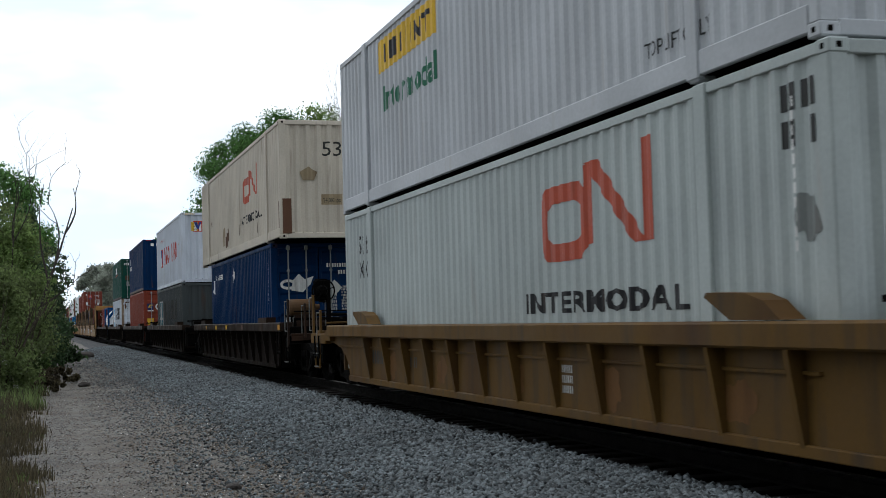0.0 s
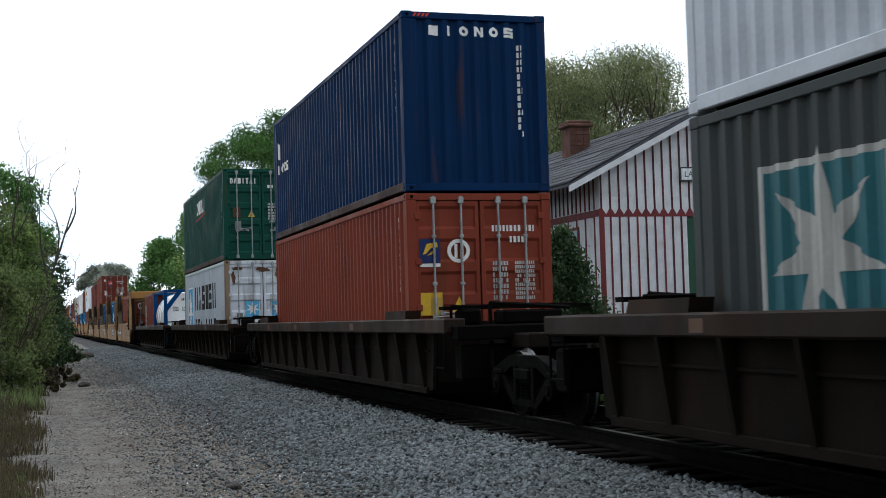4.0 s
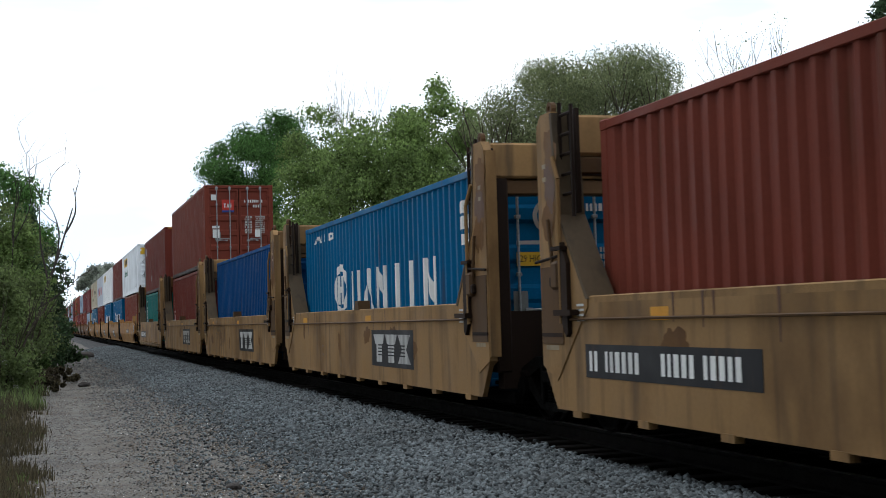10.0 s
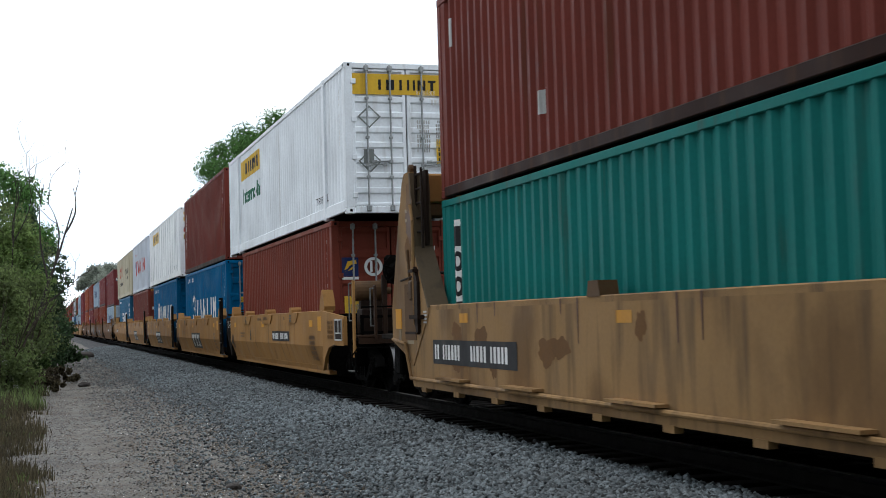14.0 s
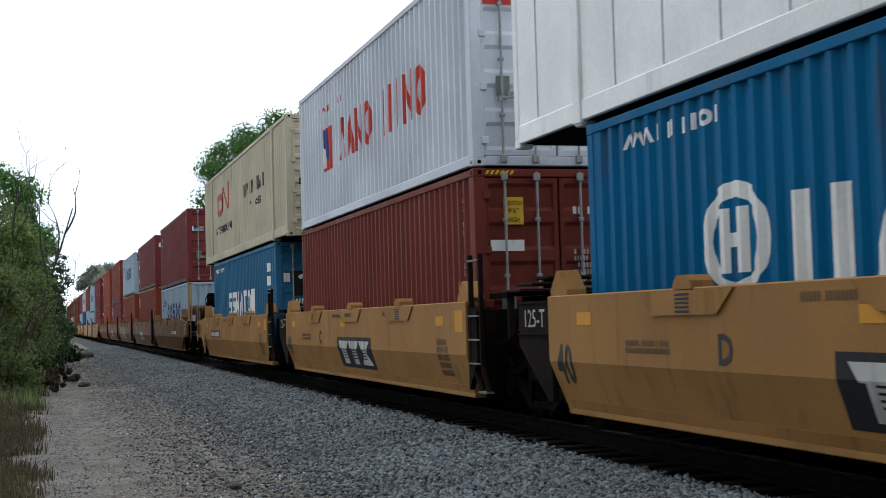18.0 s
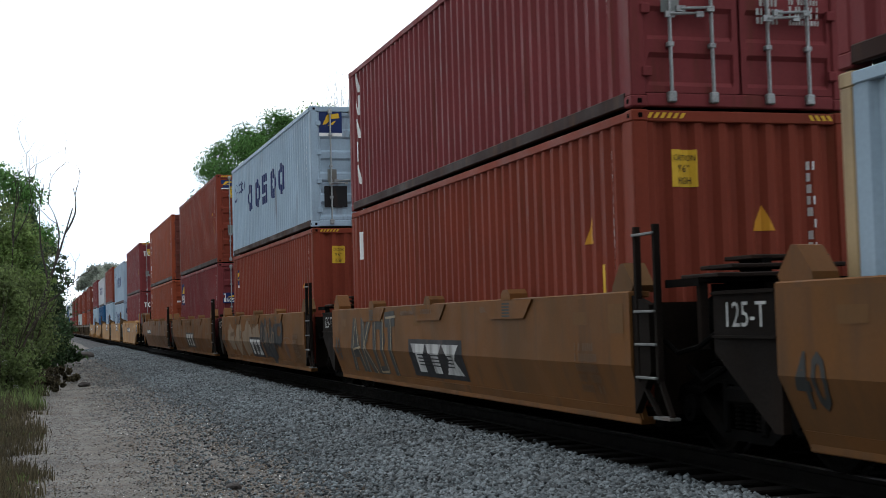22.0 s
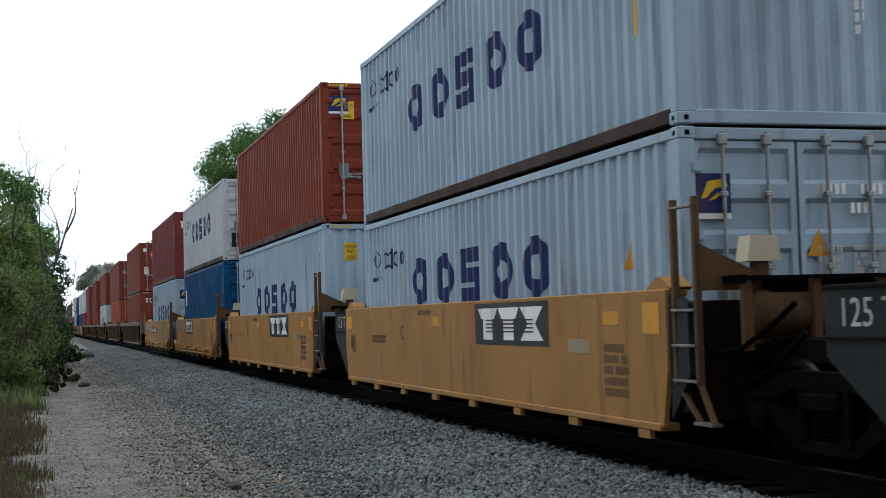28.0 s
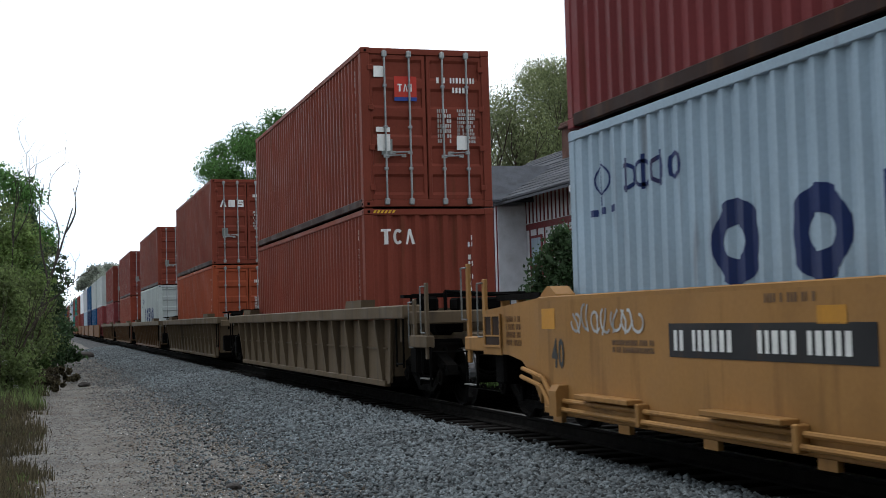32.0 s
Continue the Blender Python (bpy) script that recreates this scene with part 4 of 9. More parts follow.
def brake_end(ob, y, e, paint_, top, deck=1.02):
    """The end that carries the hand brake: platform, brake wheel on its stand, cylinder, handholds, steps and levers."""
    rust, dark = CAR["car_umber"], STEEL
    q = lambda a, b: (min(y + e * a, y + e * b), max(y + e * a, y + e * b))
    part("end_platform", Mesh().box(-1.36, 1.36, *q(0.0, 0.42), deck - 0.05, deck, 0.01).box(-1.36, 1.36, *q(0.38, 0.42), deck - 0.16, deck - 0.05), rust, ob, "rusty brown end platform")
    part("end_beam", Mesh().box(-1.38, 1.38, *q(-0.30, -0.02), 0.46, deck - 0.08, 0.03), dark, ob)
    part("end_box", Mesh().box(-1.15, -0.30, *q(-0.62, -0.18), deck, top + 0.02, 0.03).box(-0.2, 0.9, *q(-0.7, -0.2), deck, top - 0.12, 0.03), rust, ob)
    part("window_frame", Mesh().box(-1.2, -0.32, *q(0.03, 0.07), deck + 0.30, deck + 0.35).box(-1.2, -0.32, *q(0.03, 0.07), deck + 0.02, deck + 0.06).box(-1.24, -1.18, *q(0.03, 0.07), deck, deck + 0.36).box(-0.36, -0.30, *q(0.03, 0.07), deck, deck + 0.36), dark, ob)
    part("brake_cylinder", Mesh().lathe([(0.0, -0.30), (0.15, -0.30), (0.19, -0.26), (0.19, 0.20), (0.21, 0.20), (0.21, 0.26), (0.08, 0.30), (0.06, 0.42), (0.0, 0.42)], 18, "x", (-0.98, y - e * 0.35, top + 0.34)), CAR["car_brown"], ob, "brown brake cylinder", smooth=False)
    part("cylinder_bracket", Mesh().box(-1.15, -0.75, *q(-0.45, -0.25), top, top + 0.17, 0.02), rust, ob)
    for x, h in ((-0.78, 0.62), (-0.42, 0.95)):
        part("brake_stand", Mesh().box(x - 0.045, x + 0.045, *q(0.0, 0.09), deck, top + h, 0.01), rust if h < 0.9 else dark, ob)
    part("brake_housing", Mesh().box(-0.76, -0.40, *q(-0.06, 0.10), top + 0.46, top + 0.98, 0.06).lathe([(0.0, 0.14), (0.10, 0.12), (0.14, 0.02), (0.14, -0.06)] if e > 0 else [(0.0, -0.14), (0.10, -0.12), (0.14, -0.02), (0.14, 0.06)], 16, "y", (-0.58, y + e * 0.10, top + 0.70)), dark, ob)
    wheel = Mesh().lathe([(0.245, -0.014), (0.275, -0.014), (0.275, 0.014), (0.245, 0.014), (0.245, -0.014)], 24, "y", (-0.58, y + e * 0.26, top + 0.70))
    for k in range(5):
        g = 2 * math.pi * k / 5 + 0.3
        wheel.tube((-0.58, y + e * 0.24, top + 0.70), (-0.58 + 0.26 * math.cos(g), y + e * 0.26, top + 0.70 + 0.26 * math.sin(g)), 0.013, 5)
    part("brake_wheel", wheel, dark, ob, "dark spoked hand-brake wheel")
    part("brake_chain", Mesh().tube((-0.50, y + e * 0.05, deck), (-0.50, y + e * 0.05, top + 0.5), 0.014, 6), WIRE, ob)
    grab_post(ob, -OUT + 0.12, y + e * 0.30, 0.62, top + 0.52, paint_)
    grab_post(ob, -1.05, y + e * 0.42, deck - 0.1, top + 0.42, rust)
    grab_post(ob, 0.55, y + e * 0.36, deck - 0.1, top + 0.78, rust)
    stirrup(ob, -OUT + 0.12, y + e * 0.16, 0.36, 0.72, dark)
    part("cross_handrail", Mesh().pipe([(-1.3, y + e * 0.40, deck + 0.50), (1.3, y + e * 0.40, deck + 0.50)], 0.016), dark, ob)
    part("uncoupling_lever", Mesh().pipe([(-1.46, y + e * 0.30, 0.66), (-1.40, y + e * 0.48, 0.80), (-0.2, y + e * 0.52, 0.78), (-0.1, y + e * 0.62, 0.70)], 0.012), STEEL, ob)
    part("air_hose", Mesh().pipe([(-0.55, y + e * 0.30, 0.82), (-0.62, y + e * 0.62, 0.52), (-0.45, y + e * 0.95, 0.44), (-0.30, y + e * 1.25, 0.52)], 0.028), dark, ob)


def plain_end(ob, y, e, paint_, top, deck=1.02):
    """The coupler end without a brake: crossover grating on legs, handholds, step and lever."""
    dark = STEEL
    q = lambda a, b: (min(y + e * a, y + e * b), max(y + e * a, y + e * b))
    part("end_beam", Mesh().box(-1.38, 1.38, *q(-0.30, 0.04), 0.46, deck - 0.05, 0.03), dark, ob)
    part("side_arm", Mesh().box(-OUT + 0.06, -OUT + 0.18, *q(0.0, 0.95), 0.86, 1.04, 0.015), paint_, ob)
    grate = Mesh()
    for i in range(12):
        grate.box(-1.3, 1.3, *q(-1.35 + 0.12 * i, -1.29 + 0.12 * i), top + 0.03, top + 0.06)
    part("crossover_grating", grate.box(-1.32, -1.27, *q(-1.4, 0.1), top, top + 0.07).box(1.27, 1.32, *q(-1.4, 0.1), top, top + 0.07), dark, ob)
    for a in (-1.2, -0.55, 0.02):
        part("grating_leg", Mesh().box(-1.28, -1.18, *q(a - 0.04, a + 0.04), deck - 0.1, top + 0.03, 0.01), paint_, ob)
    part("end_valve", Mesh().box(-0.9, -0.45, *q(-0.9, -0.45), deck, top - 0.05, 0.06).box(0.1, 0.8, *q(-0.8, -0.3), deck, top - 0.1, 0.04), dark, ob)
    grab_post(ob, -OUT + 0.10, y + e * 0.85, 0.70, top + 0.50, paint_)
    grab_post(ob, -OUT + 0.10, y + e * 0.20, 0.86, top + 0.28, paint_)
    stirrup(ob, -OUT + 0.10, y + e * 0.78, 0.40, 0.88, dark)
    part("uncoupling_lever", Mesh().pipe([(-1.44, y + e * 0.55, 0.70), (-1.38, y + e * 0.70, 0.80), (-0.2, y + e * 0.75, 0.78), (-0.1, y + e * 0.82, 0.70)], 0.012), STEEL, ob)
    part("air_hose", Mesh().pipe([(-0.55, y + e * 0.10, 0.82), (-0.62, y + e * 0.40, 0.54), (-0.45, y + e * 0.70, 0.45), (-0.30, y + e * 0.95, 0.52)], 0.028), dark, ob)


def smooth_well(half, color, label, group, ends=(0, 0), folded=True, top=1.48, sign="", plate_side=1, pockets=True, tabs=False, pipe=False):
    """A well with plain side sheets. ends: 1 where a coupler end with its truck lies beyond (-y, +y). folded: the lower third leans in."""
    ob = thing("well_car", label, "rail car", group)
    black = CAR["car_black"]
    low = 0.28
    long = [half + 1.9 * ends[0], half + 1.9 * ends[1]]
    for s in (-1, 1):
        # the outline of the sheet along the car: it rises over the trucks at a coupler end
        def outline(y0, y1):
            pts = [(-half + 0.1, y0)] if not ends[0] else [(-half + 0.3, y0)]
            pts += [(half - 0.1, y0)] if not ends[1] else [(half - 0.3, y0)]
            pts += [(half, y1), (-half, y1)]
            return pts
        bend = 0.80
        x_top, x_low = s * OUT, s * (OUT - (LEAN if folded else 0.0))
        m = Mesh()
        th = 0.05 * s
        for xa, xb, z0, z1, y0, y1 in ((x_low, x_top, low, bend, half - 0.12, half), (x_top, x_top, bend, top, half, half)):
            m.add([(xa, -y0, z0), (xa, y0, z0), (xb, y1, z1), (xb, -y1, z1), (xa - th, -y0, z0), (xa - th, y0, z0), (xb - th, y1, z1), (xb - th, -y1, z1)],
                  [(0, 1, 2, 3), (4, 7, 6, 5), (0, 4, 5, 1), (2, 6, 7, 3), (1, 5, 6, 2), (0, 3, 7, 4)])
        part("side_sheet", m, color, ob)
        part("top_chord", Mesh().box(min(x_top, x_top - s * 0.22), max(x_top, x_top - s * 0.22), -half, half, top - 0.05, top + 0.012, 0.012), color, ob)
        if folded and s < 0:
            strip = Mesh()
            a, b_ = x_low - 0.012, -OUT + LEAN * (bend - 0.40) / (bend - low) - 0.012
            strip.add([(a, -half + 0.14, low), (a, half - 0.14, low), (b_, half - 0.14, 0.40), (b_, -half + 0.14, 0.40), (a + 0.03, -half + 0.14, low), (a + 0.03, half - 0.14, low), (b_ + 0.03, half - 0.14, 0.40), (b_ + 0.03, -half + 0.14, 0.40)],
                      [(0, 1, 2, 3), (4, 7, 6, 5), (0, 4, 5, 1), (2, 6, 7, 3), (1, 5, 6, 2), (0, 3, 7, 4)])
            part("sill_strip", strip, color, ob)
        part("bottom_sill", Mesh().box(min(x_low + s * 0.02, x_low - s * 0.18), max(x_low + s * 0.02, x_low - s * 0.18), -half + 0.15, half - 0.15, low - 0.04, low + 0.03, 0.01), color, ob)
        for e in (-1, 1):
            if ends[0 if e < 0 else 1]:
                y = e * half
                arch = [(y - e * 0.02, low + 0.05), (y + e * 0.25, 0.62), (y + e * 0.55, 0.78), (y + e * 1.0, 0.84), (y + e * 1.9, 0.84), (y + e * 1.9, top - 0.12), (y - e * 0.02, top)]
                part("end_sheet", Mesh().prism(arch, "x", min(x_top, x_top - s * 0.06), max(x_top, x_top - s * 0.06)), color, ob)
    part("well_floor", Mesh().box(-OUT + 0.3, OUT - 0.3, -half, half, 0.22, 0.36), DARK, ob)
    for e in (-1, 1):
        y = e * half
        coupler = ends[0 if e < 0 else 1]
        if not coupler:
            end_gap_fittings(ob, y, e, CAR["car_brown"] if tabs else black, black, top, top + (0.78 if tabs else 0.60)) if e < 0 else None
            if e > 0:
                part("end_bulkhead", Mesh().box(-OUT + 0.25, OUT - 0.25, y - 0.05, y + 0.05, 0.34, top - 0.1), black, ob)
                part("end_deck", Mesh().box(-0.7, 0.7, y, y + 1.1, 0.82, 1.05, 0.02), black, ob)
            if tabs and e < 0:
                part("valve_cover", Mesh().prism([(-1.05, top + 0.22), (-0.72, top + 0.22), (-0.76, top + 0.44), (-1.01, top + 0.44)], "y", y - 0.58, y - 0.38), BOX["cream"], ob, "cream plastic cover")
                part("cover_stand", Mesh().box(-0.95, -0.82, y - 0.55, y - 0.43, 1.0, top + 0.22, 0.01), CAR["car_brown"], ob)
            # black painted end plates over the shared truck
            w = 1.0 if e > 0 else 0.35
            shape = [(y, low + 0.08), (y + e * 0.12, low + 0.08), (y + e * w, 0.95), (y + e * w, top - 0.03), (y, top - 0.03)] if e > 0 else [(y, low + 0.08), (y + e * w, 0.75), (y + e * w, top - 0.12), (y, top - 0.03)]
            for s in (-1, 1):
                part("end_plate", Mesh().prism(shape, "x", min(s * (OUT - 0.10), s * (OUT - 0.03)), max(s * (OUT - 0.10), s * (OUT - 0.03))), BOX["char"] if tabs else black, ob, "black painted end plate")
            if e > 0 and sign:
                put = lambda a, b, q: (-OUT + 0.03 - q, -a, b)
                decal("load_sign", lettering(sign, -y - w + 0.16, 1.16, 0.20, 0.66), put, INK["dirty"], ob, "white stencilled load limit")
                part("sign_frame", Mesh().box(-OUT + 0.005, -OUT + 0.03, y + 0.03, y + w, 1.07, 1.09).box(-OUT + 0.005, -OUT + 0.03, y + 0.03, y + w, 1.42, 1.44), black, ob)
        else:
            (brake_end if e < 0 else plain_end)(ob, y + e * 1.9, e, color, top)
            part("end_panel_plate", Mesh().box(-OUT - 0.012, -OUT, min(y + e * 1.22, y + e * 1.88), max(y + e * 1.22, y + e * 1.88), 0.83, top - 0.16, 0.004), color, ob)
            for yy, wd in ((1.20, 0.60),):
                frame_ = Mesh()
                for da, db, ww, hh in ((0, 0, 0.03, 0.40), (wd - 0.03, 0, 0.03, 0.40), (0.03, 0, wd - 0.06, 0.03), (0.03, 0.37, wd - 0.06, 0.03), (0.03, 0.13, wd - 0.06, 0.02), (wd * 0.5, 0.15, 0.025, 0.22)):
                    lo = y + e * yy
                    frame_.box(-OUT - 0.030, -OUT - 0.014, min(lo + e * da, lo + e * (da + ww)), max(lo + e * da, lo + e * (da + ww)), 0.92 + db, 0.92 + db + hh)
                part("placard_frame", frame_, INK["dirty"] if e < 0 else color, ob, "worn placard frame")
            part("placard", Mesh().box(-OUT - 0.016, -OUT - 0.0125, min(y + e * 1.22, y + e * 1.78), max(y + e * 1.22, y + e * 1.78), 0.94, 1.30), CAR["car_umber"], ob, "dark placard")
            decal("data_stencil", writing_bars(-(y + e * 0.75) - 0.3, 0.95, 0.5, 0.34, 4, 21), lambda a, b, d: (-OUT - d, -a, b), INK["stain"], ob)
            part("end_bulkhead", Mesh().box(-OUT + 0.12, OUT - 0.12, y - 0.05 - e * 0.06, y + 0.05 - e * 0.06, 0.34, top - 0.06), STEEL, ob)
            part("coupler", Mesh().box(-0.15, 0.15, min(y + e * 1.9, y + e * 2.45), max(y + e * 1.9, y + e * 2.45), 0.68, 0.92, 0.04).box(-0.22, 0.22, min(y + e * 2.2, y + e * 2.5), max(y + e * 2.2, y + e * 2.5), 0.62, 0.98, 0.05), STEEL, ob)
        # corner guides that catch the container's castings
        k = 0.4 if tabs else 1.35 if coupler else 0.9
        guide = [(y - e * 0.02, top), (y - e * 0.46, top), (y - e * 0.44, top + 0.08 * k), (y - e * 0.26, top + 0.30 * k), (y - e * 0.18, top + 0.31 * k), (y + e * 0.02, top + 0.07 * k)]
        part("corner_guide", Mesh().prism(guide, "x", -OUT + 0.04, -OUT + 0.26), color, ob)
        part("corner_guide", Mesh().prism(guide, "x", OUT - 0.26, OUT - 0.04), CAR["car_brown"] if not tabs else color, ob)
    if pockets:
        for y in (-3.2, 0.1, 3.4):
            part("guide_pad", Mesh().prism([(y - 0.17, top), (y + 0.17, top), (y + 0.15, top + 0.07), (y + 0.08, top + 0.12), (y - 0.08, top + 0.12), (y - 0.15, top + 0.07)], "x", -OUT - 0.02, -OUT + 0.2), color, ob)
            part("pocket_plate", Mesh().prism([(y - 0.58, top - 0.22), (y + 0.58, top - 0.22), (y + 0.86, top - 0.01), (y - 0.86, top - 0.01)], "x", -OUT - 0.022, -OUT), color, ob)
            if y != 0.1:
                # louvre drawn flat: dark bars paint the shade in its slots
                decal("small_mark", [f for k in range(5) for f in bar(-y - 0.13, top - 0.20 + 0.036 * k, 0.26, 0.02)], lambda a, b, d: (-OUT - 0.022 - d, -a, b), INK["ghost"], ob)
            else:
                decal("painted_number", writing_bars(-y - 0.34, top - 0.13, 0.6, 0.07, 1, 12), lambda a, b, d: (-OUT - 0.022 - d, -a, b), INK["tan_dark"], ob)
    if tabs:
        for i in range(8):
            y = -half + 0.5 + i * (2 * half - 1.0) / 7
            part("sill_tab", Mesh().box(-OUT - 0.01, -OUT + 0.04, y - 0.12, y + 0.12, low - 0.12, low - 0.02), color, ob)
    if pipe:
        for dz, dx in ((0.40, 0.05), (0.31, 0.07)):
            part("side_pipe", Mesh().pipe([(-OUT - dx, -half - 0.35, 0.72 + dz - 0.4), (-OUT - dx, -half - 0.05, 0.66 + dz - 0.4), (-OUT - dx, -half + 0.25, dz), (-OUT - dx, half - 0.5, dz), (-OUT - dx, half - 0.2, 0.62 + dz - 0.4), (-OUT - dx, half + 0.4, 0.70 + dz - 0.4)], 0.026, 8), color, ob)
        for y in (-4.2, -1.2, 1.8, 4.4):
            part("step_plate", Mesh().box(-OUT - 0.16, -OUT, y - 0.62, y + 0.62, 0.45, 0.50, 0.008), color, ob)
            part("pipe_bracket", Mesh().box(-OUT - 0.11, -OUT, y - 0.75, y - 0.67, 0.26, 0.47, 0.01), color, ob)
        for y in (-half + 0.45, half - 0.7):
            part("pipe_bracket", Mesh().prism([(-OUT - 0.14, 0.24), (-OUT, 0.24), (-OUT, 0.56), (-OUT - 0.10, 0.56), (-OUT - 0.14, 0.50)], "y", y - 0.10, y + 0.10), color, ob)
    return ob


def bulkhead_well(half, color, label, group, ends=(0, 0), pipe=False, u_seed=1):
    """A well with tall steel bulkheads at both ends that hold the upper container."""
    ob = thing("well_car", label, "rail car", group)
    black, top, low, tall = CAR["car_black"], 1.46, 0.30, 3.45
    for s in (-1, 1):
        x0, x1 = sorted((s * OUT, s * (OUT - 0.06)))
        part("side_sheet", Mesh().prism([(-half + 0.35, low), (half - 0.35, low), (half - 0.02, 0.75), (half - 0.02, top), (-half + 0.02, top), (-half + 0.02, 0.75)], "x", x0, x1), color, ob)
        part("top_chord", Mesh().box(min(s * OUT, s * (OUT - 0.22)), max(s * OUT, s * (OUT - 0.22)), -half + 0.5, half - 0.5, top - 0.07, top + 0.012, 0.012), color, ob)
        for i in range(9):
            y = -half + 0.9 + i * (2 * half - 1.8) / 8
            part("sill_tab", Mesh().box(min(s * (OUT + 0.01), s * (OUT - 0.08)), max(s * (OUT + 0.01), s * (OUT - 0.08)), y - 0.11, y + 0.11, low - 0.06, low + 0.01), color, ob)
        for e in (-1, 1):
            y = e * half
            flare = 0.75 if ends[0 if e < 0 else 1] else 0.0
            wing = [(y + e * flare, 0.95), (y + e * flare, 1.45), (y + e * flare * 0.35, 2.75), (y, tall - 0.12), (y - e * 0.12, tall), (y - e * 0.42, tall), (y - e * 0.55, 2.35), (y - e * 1.25, top), (y - e * 1.25, top - 0.1), (y - e * 0.4, low + 0.3), (y, 0.75)] if flare else [(y, low + 0.45), (y, tall - 0.12), (y - e * 0.12, tall), (y - e * 0.42, tall), (y - e * 0.55, 2.35), (y - e * 1.25, top), (y - e * 1.25, top - 0.1), (y - e * 0.4, low + 0.3)]
            part("bulkhead_wing", Mesh().prism(wing, "x", min(s * (OUT + 0.012), s * (OUT - 0.10)), max(s * (OUT + 0.012), s * (OUT - 0.10))), color if s < 0 or not flare else CAR["car_umber"], ob)
            part("wing_flange", Mesh().prism([(y - e * 0.40, tall - 0.02), (y - e * 0.46, tall - 0.02), (y - e * 0.59, 2.34), (y - e * 1.30, top - 0.02), (y - e * 1.22, top - 0.02), (y - e * 0.53, 2.36)], "x", min(s * (OUT + 0.02), s * (OUT - 0.28)), max(s * (OUT + 0.02), s * (OUT - 0.28))), CAR["car_olive"], ob)
            if s < 0:
                q = lambda d: y - e * d
                span = lambda c, d: (min(q(c), q(d)), max(q(c), q(d)))
                if not flare:
                    part("wing_return", Mesh().box(-OUT, -OUT + 0.13, *span(-0.035, 0.0), 0.80, tall - 0.13), color, ob, "worn edge plate")
                cage = Mesh().tube((-OUT + 0.06, q(0.50), 2.40), (-OUT + 0.06, q(0.50), tall + 0.08), 0.022, 6).tube((-OUT + 0.06, q(0.82), 2.30), (-OUT + 0.06, q(0.82), tall + 0.02), 0.022, 6)
                for k in range(5):
                    cage.tube((-OUT + 0.06, q(0.50), 2.55 + 0.21 * k), (-OUT + 0.06, q(0.82), 2.55 + 0.21 * k), 0.018, 6)
                part("bulkhead_ladder", cage, CAR["car_umber"], ob, "dark rusty rungs")
                part("ladder_backing", Mesh().box(-OUT + 0.16, -OUT + 0.20, *span(0.40, 0.70), 2.35, tall), CAR["car_umber"], ob)
                part("hoist_eye", Mesh().lathe([(0.03, -0.03), (0.075, -0.03), (0.075, 0.03), (0.03, 0.03), (0.03, -0.03)], 12, "x", (-OUT + 0.06, q(0.28), tall + 0.05)), CAR["car_brown"], ob)
                part("lever_plate", Mesh().prism([(q(0.62), 2.0), (q(0.70), 2.04), (q(0.84), 1.82), (q(0.84), 1.10), (q(0.78), 1.06), (q(0.62), 1.30)], "x", -OUT - 0.06, -OUT - 0.012), CAR["car_umber"], ob, "dark brown lever plate")
                part("wing_panel", Mesh().box(-OUT - 0.022, -OUT - 0.012, *span(0.03, 0.62), 0.98, 1.80), CAR["car_brown"], ob, "grimy brown lower panel")
                put = lambda a, b, d: (-OUT - 0.013 - d, -a, b)
                for k in range(3):
                    decal("rust_stain", blot(-q(0.28) - 0.2 + 0.05 * k, 2.0 + 0.36 * k, 0.42, 0.62, 600 + u_seed * 7 + k + int(e)), put, INK["stain"] if k != 1 else INK["rust"], ob, "brown rust stain")
                part("wing_pipe", Mesh().pipe([(-OUT - 0.05, q(0.66), 1.20), (-OUT - 0.05, q(0.66), 2.70), (-OUT - 0.03, q(0.48), 2.95)], 0.024), color, ob)
                part("wing_bracket", Mesh().box(-OUT - 0.10, -OUT - 0.012, *span(0.52, 0.78), 1.96, 2.00), CAR["car_umber"], ob)
                part("wing_step", Mesh().box(-OUT - 0.12, -OUT - 0.012, *span(0.60, 1.05), 1.28, 1.34), CAR["car_umber"], ob)
                part("latch_bar", Mesh().tube((-OUT - 0.05, q(-0.05), 1.86), (-OUT - 0.05, q(0.60), 1.90), 0.016, 6).box(-OUT - 0.08, -OUT - 0.012, *span(0.40, 0.60), 1.58, 1.70, 0.02), CAR["car_umber"], ob)
                part("lap_plate", Mesh().box(-OUT - 0.026, -OUT - 0.012, *span(0.02, 0.60), 1.06, 1.10), CAR["car_umber"], ob)
                put = lambda a, b, d: (-OUT - 0.014 - d, -a, b)
                decal("data_stencil", [f for k in range(4) for f in bar(-q(1.08) - 0.09, 1.22 + 0.05 * k, 0.18, 0.025)], put, INK["dirty"], ob)
                decal("small_mark", bar(-q(0.20) - 0.05, 2.86, 0.10, 0.05) + bar(-q(0.20) - 0.05, 2.72, 0.10, 0.05) + bar(-q(0.3) - 0.18, 0.92, 0.36, 0.05), put, INK["pale"], ob)
            part("latch_box", Mesh().box(min(s * (OUT + 0.09), s * OUT), max(s * (OUT + 0.09), s * OUT), y - e * 0.55 - 0.10, y - e * 0.55 + 0.10, 1.55, 1.85, 0.03).pipe([(s * (OUT + 0.05), y - e * 0.45, 1.8), (s * (OUT + 0.05), y - e * 0.35, 2.3)], 0.02), CAR["car_brown"], ob)
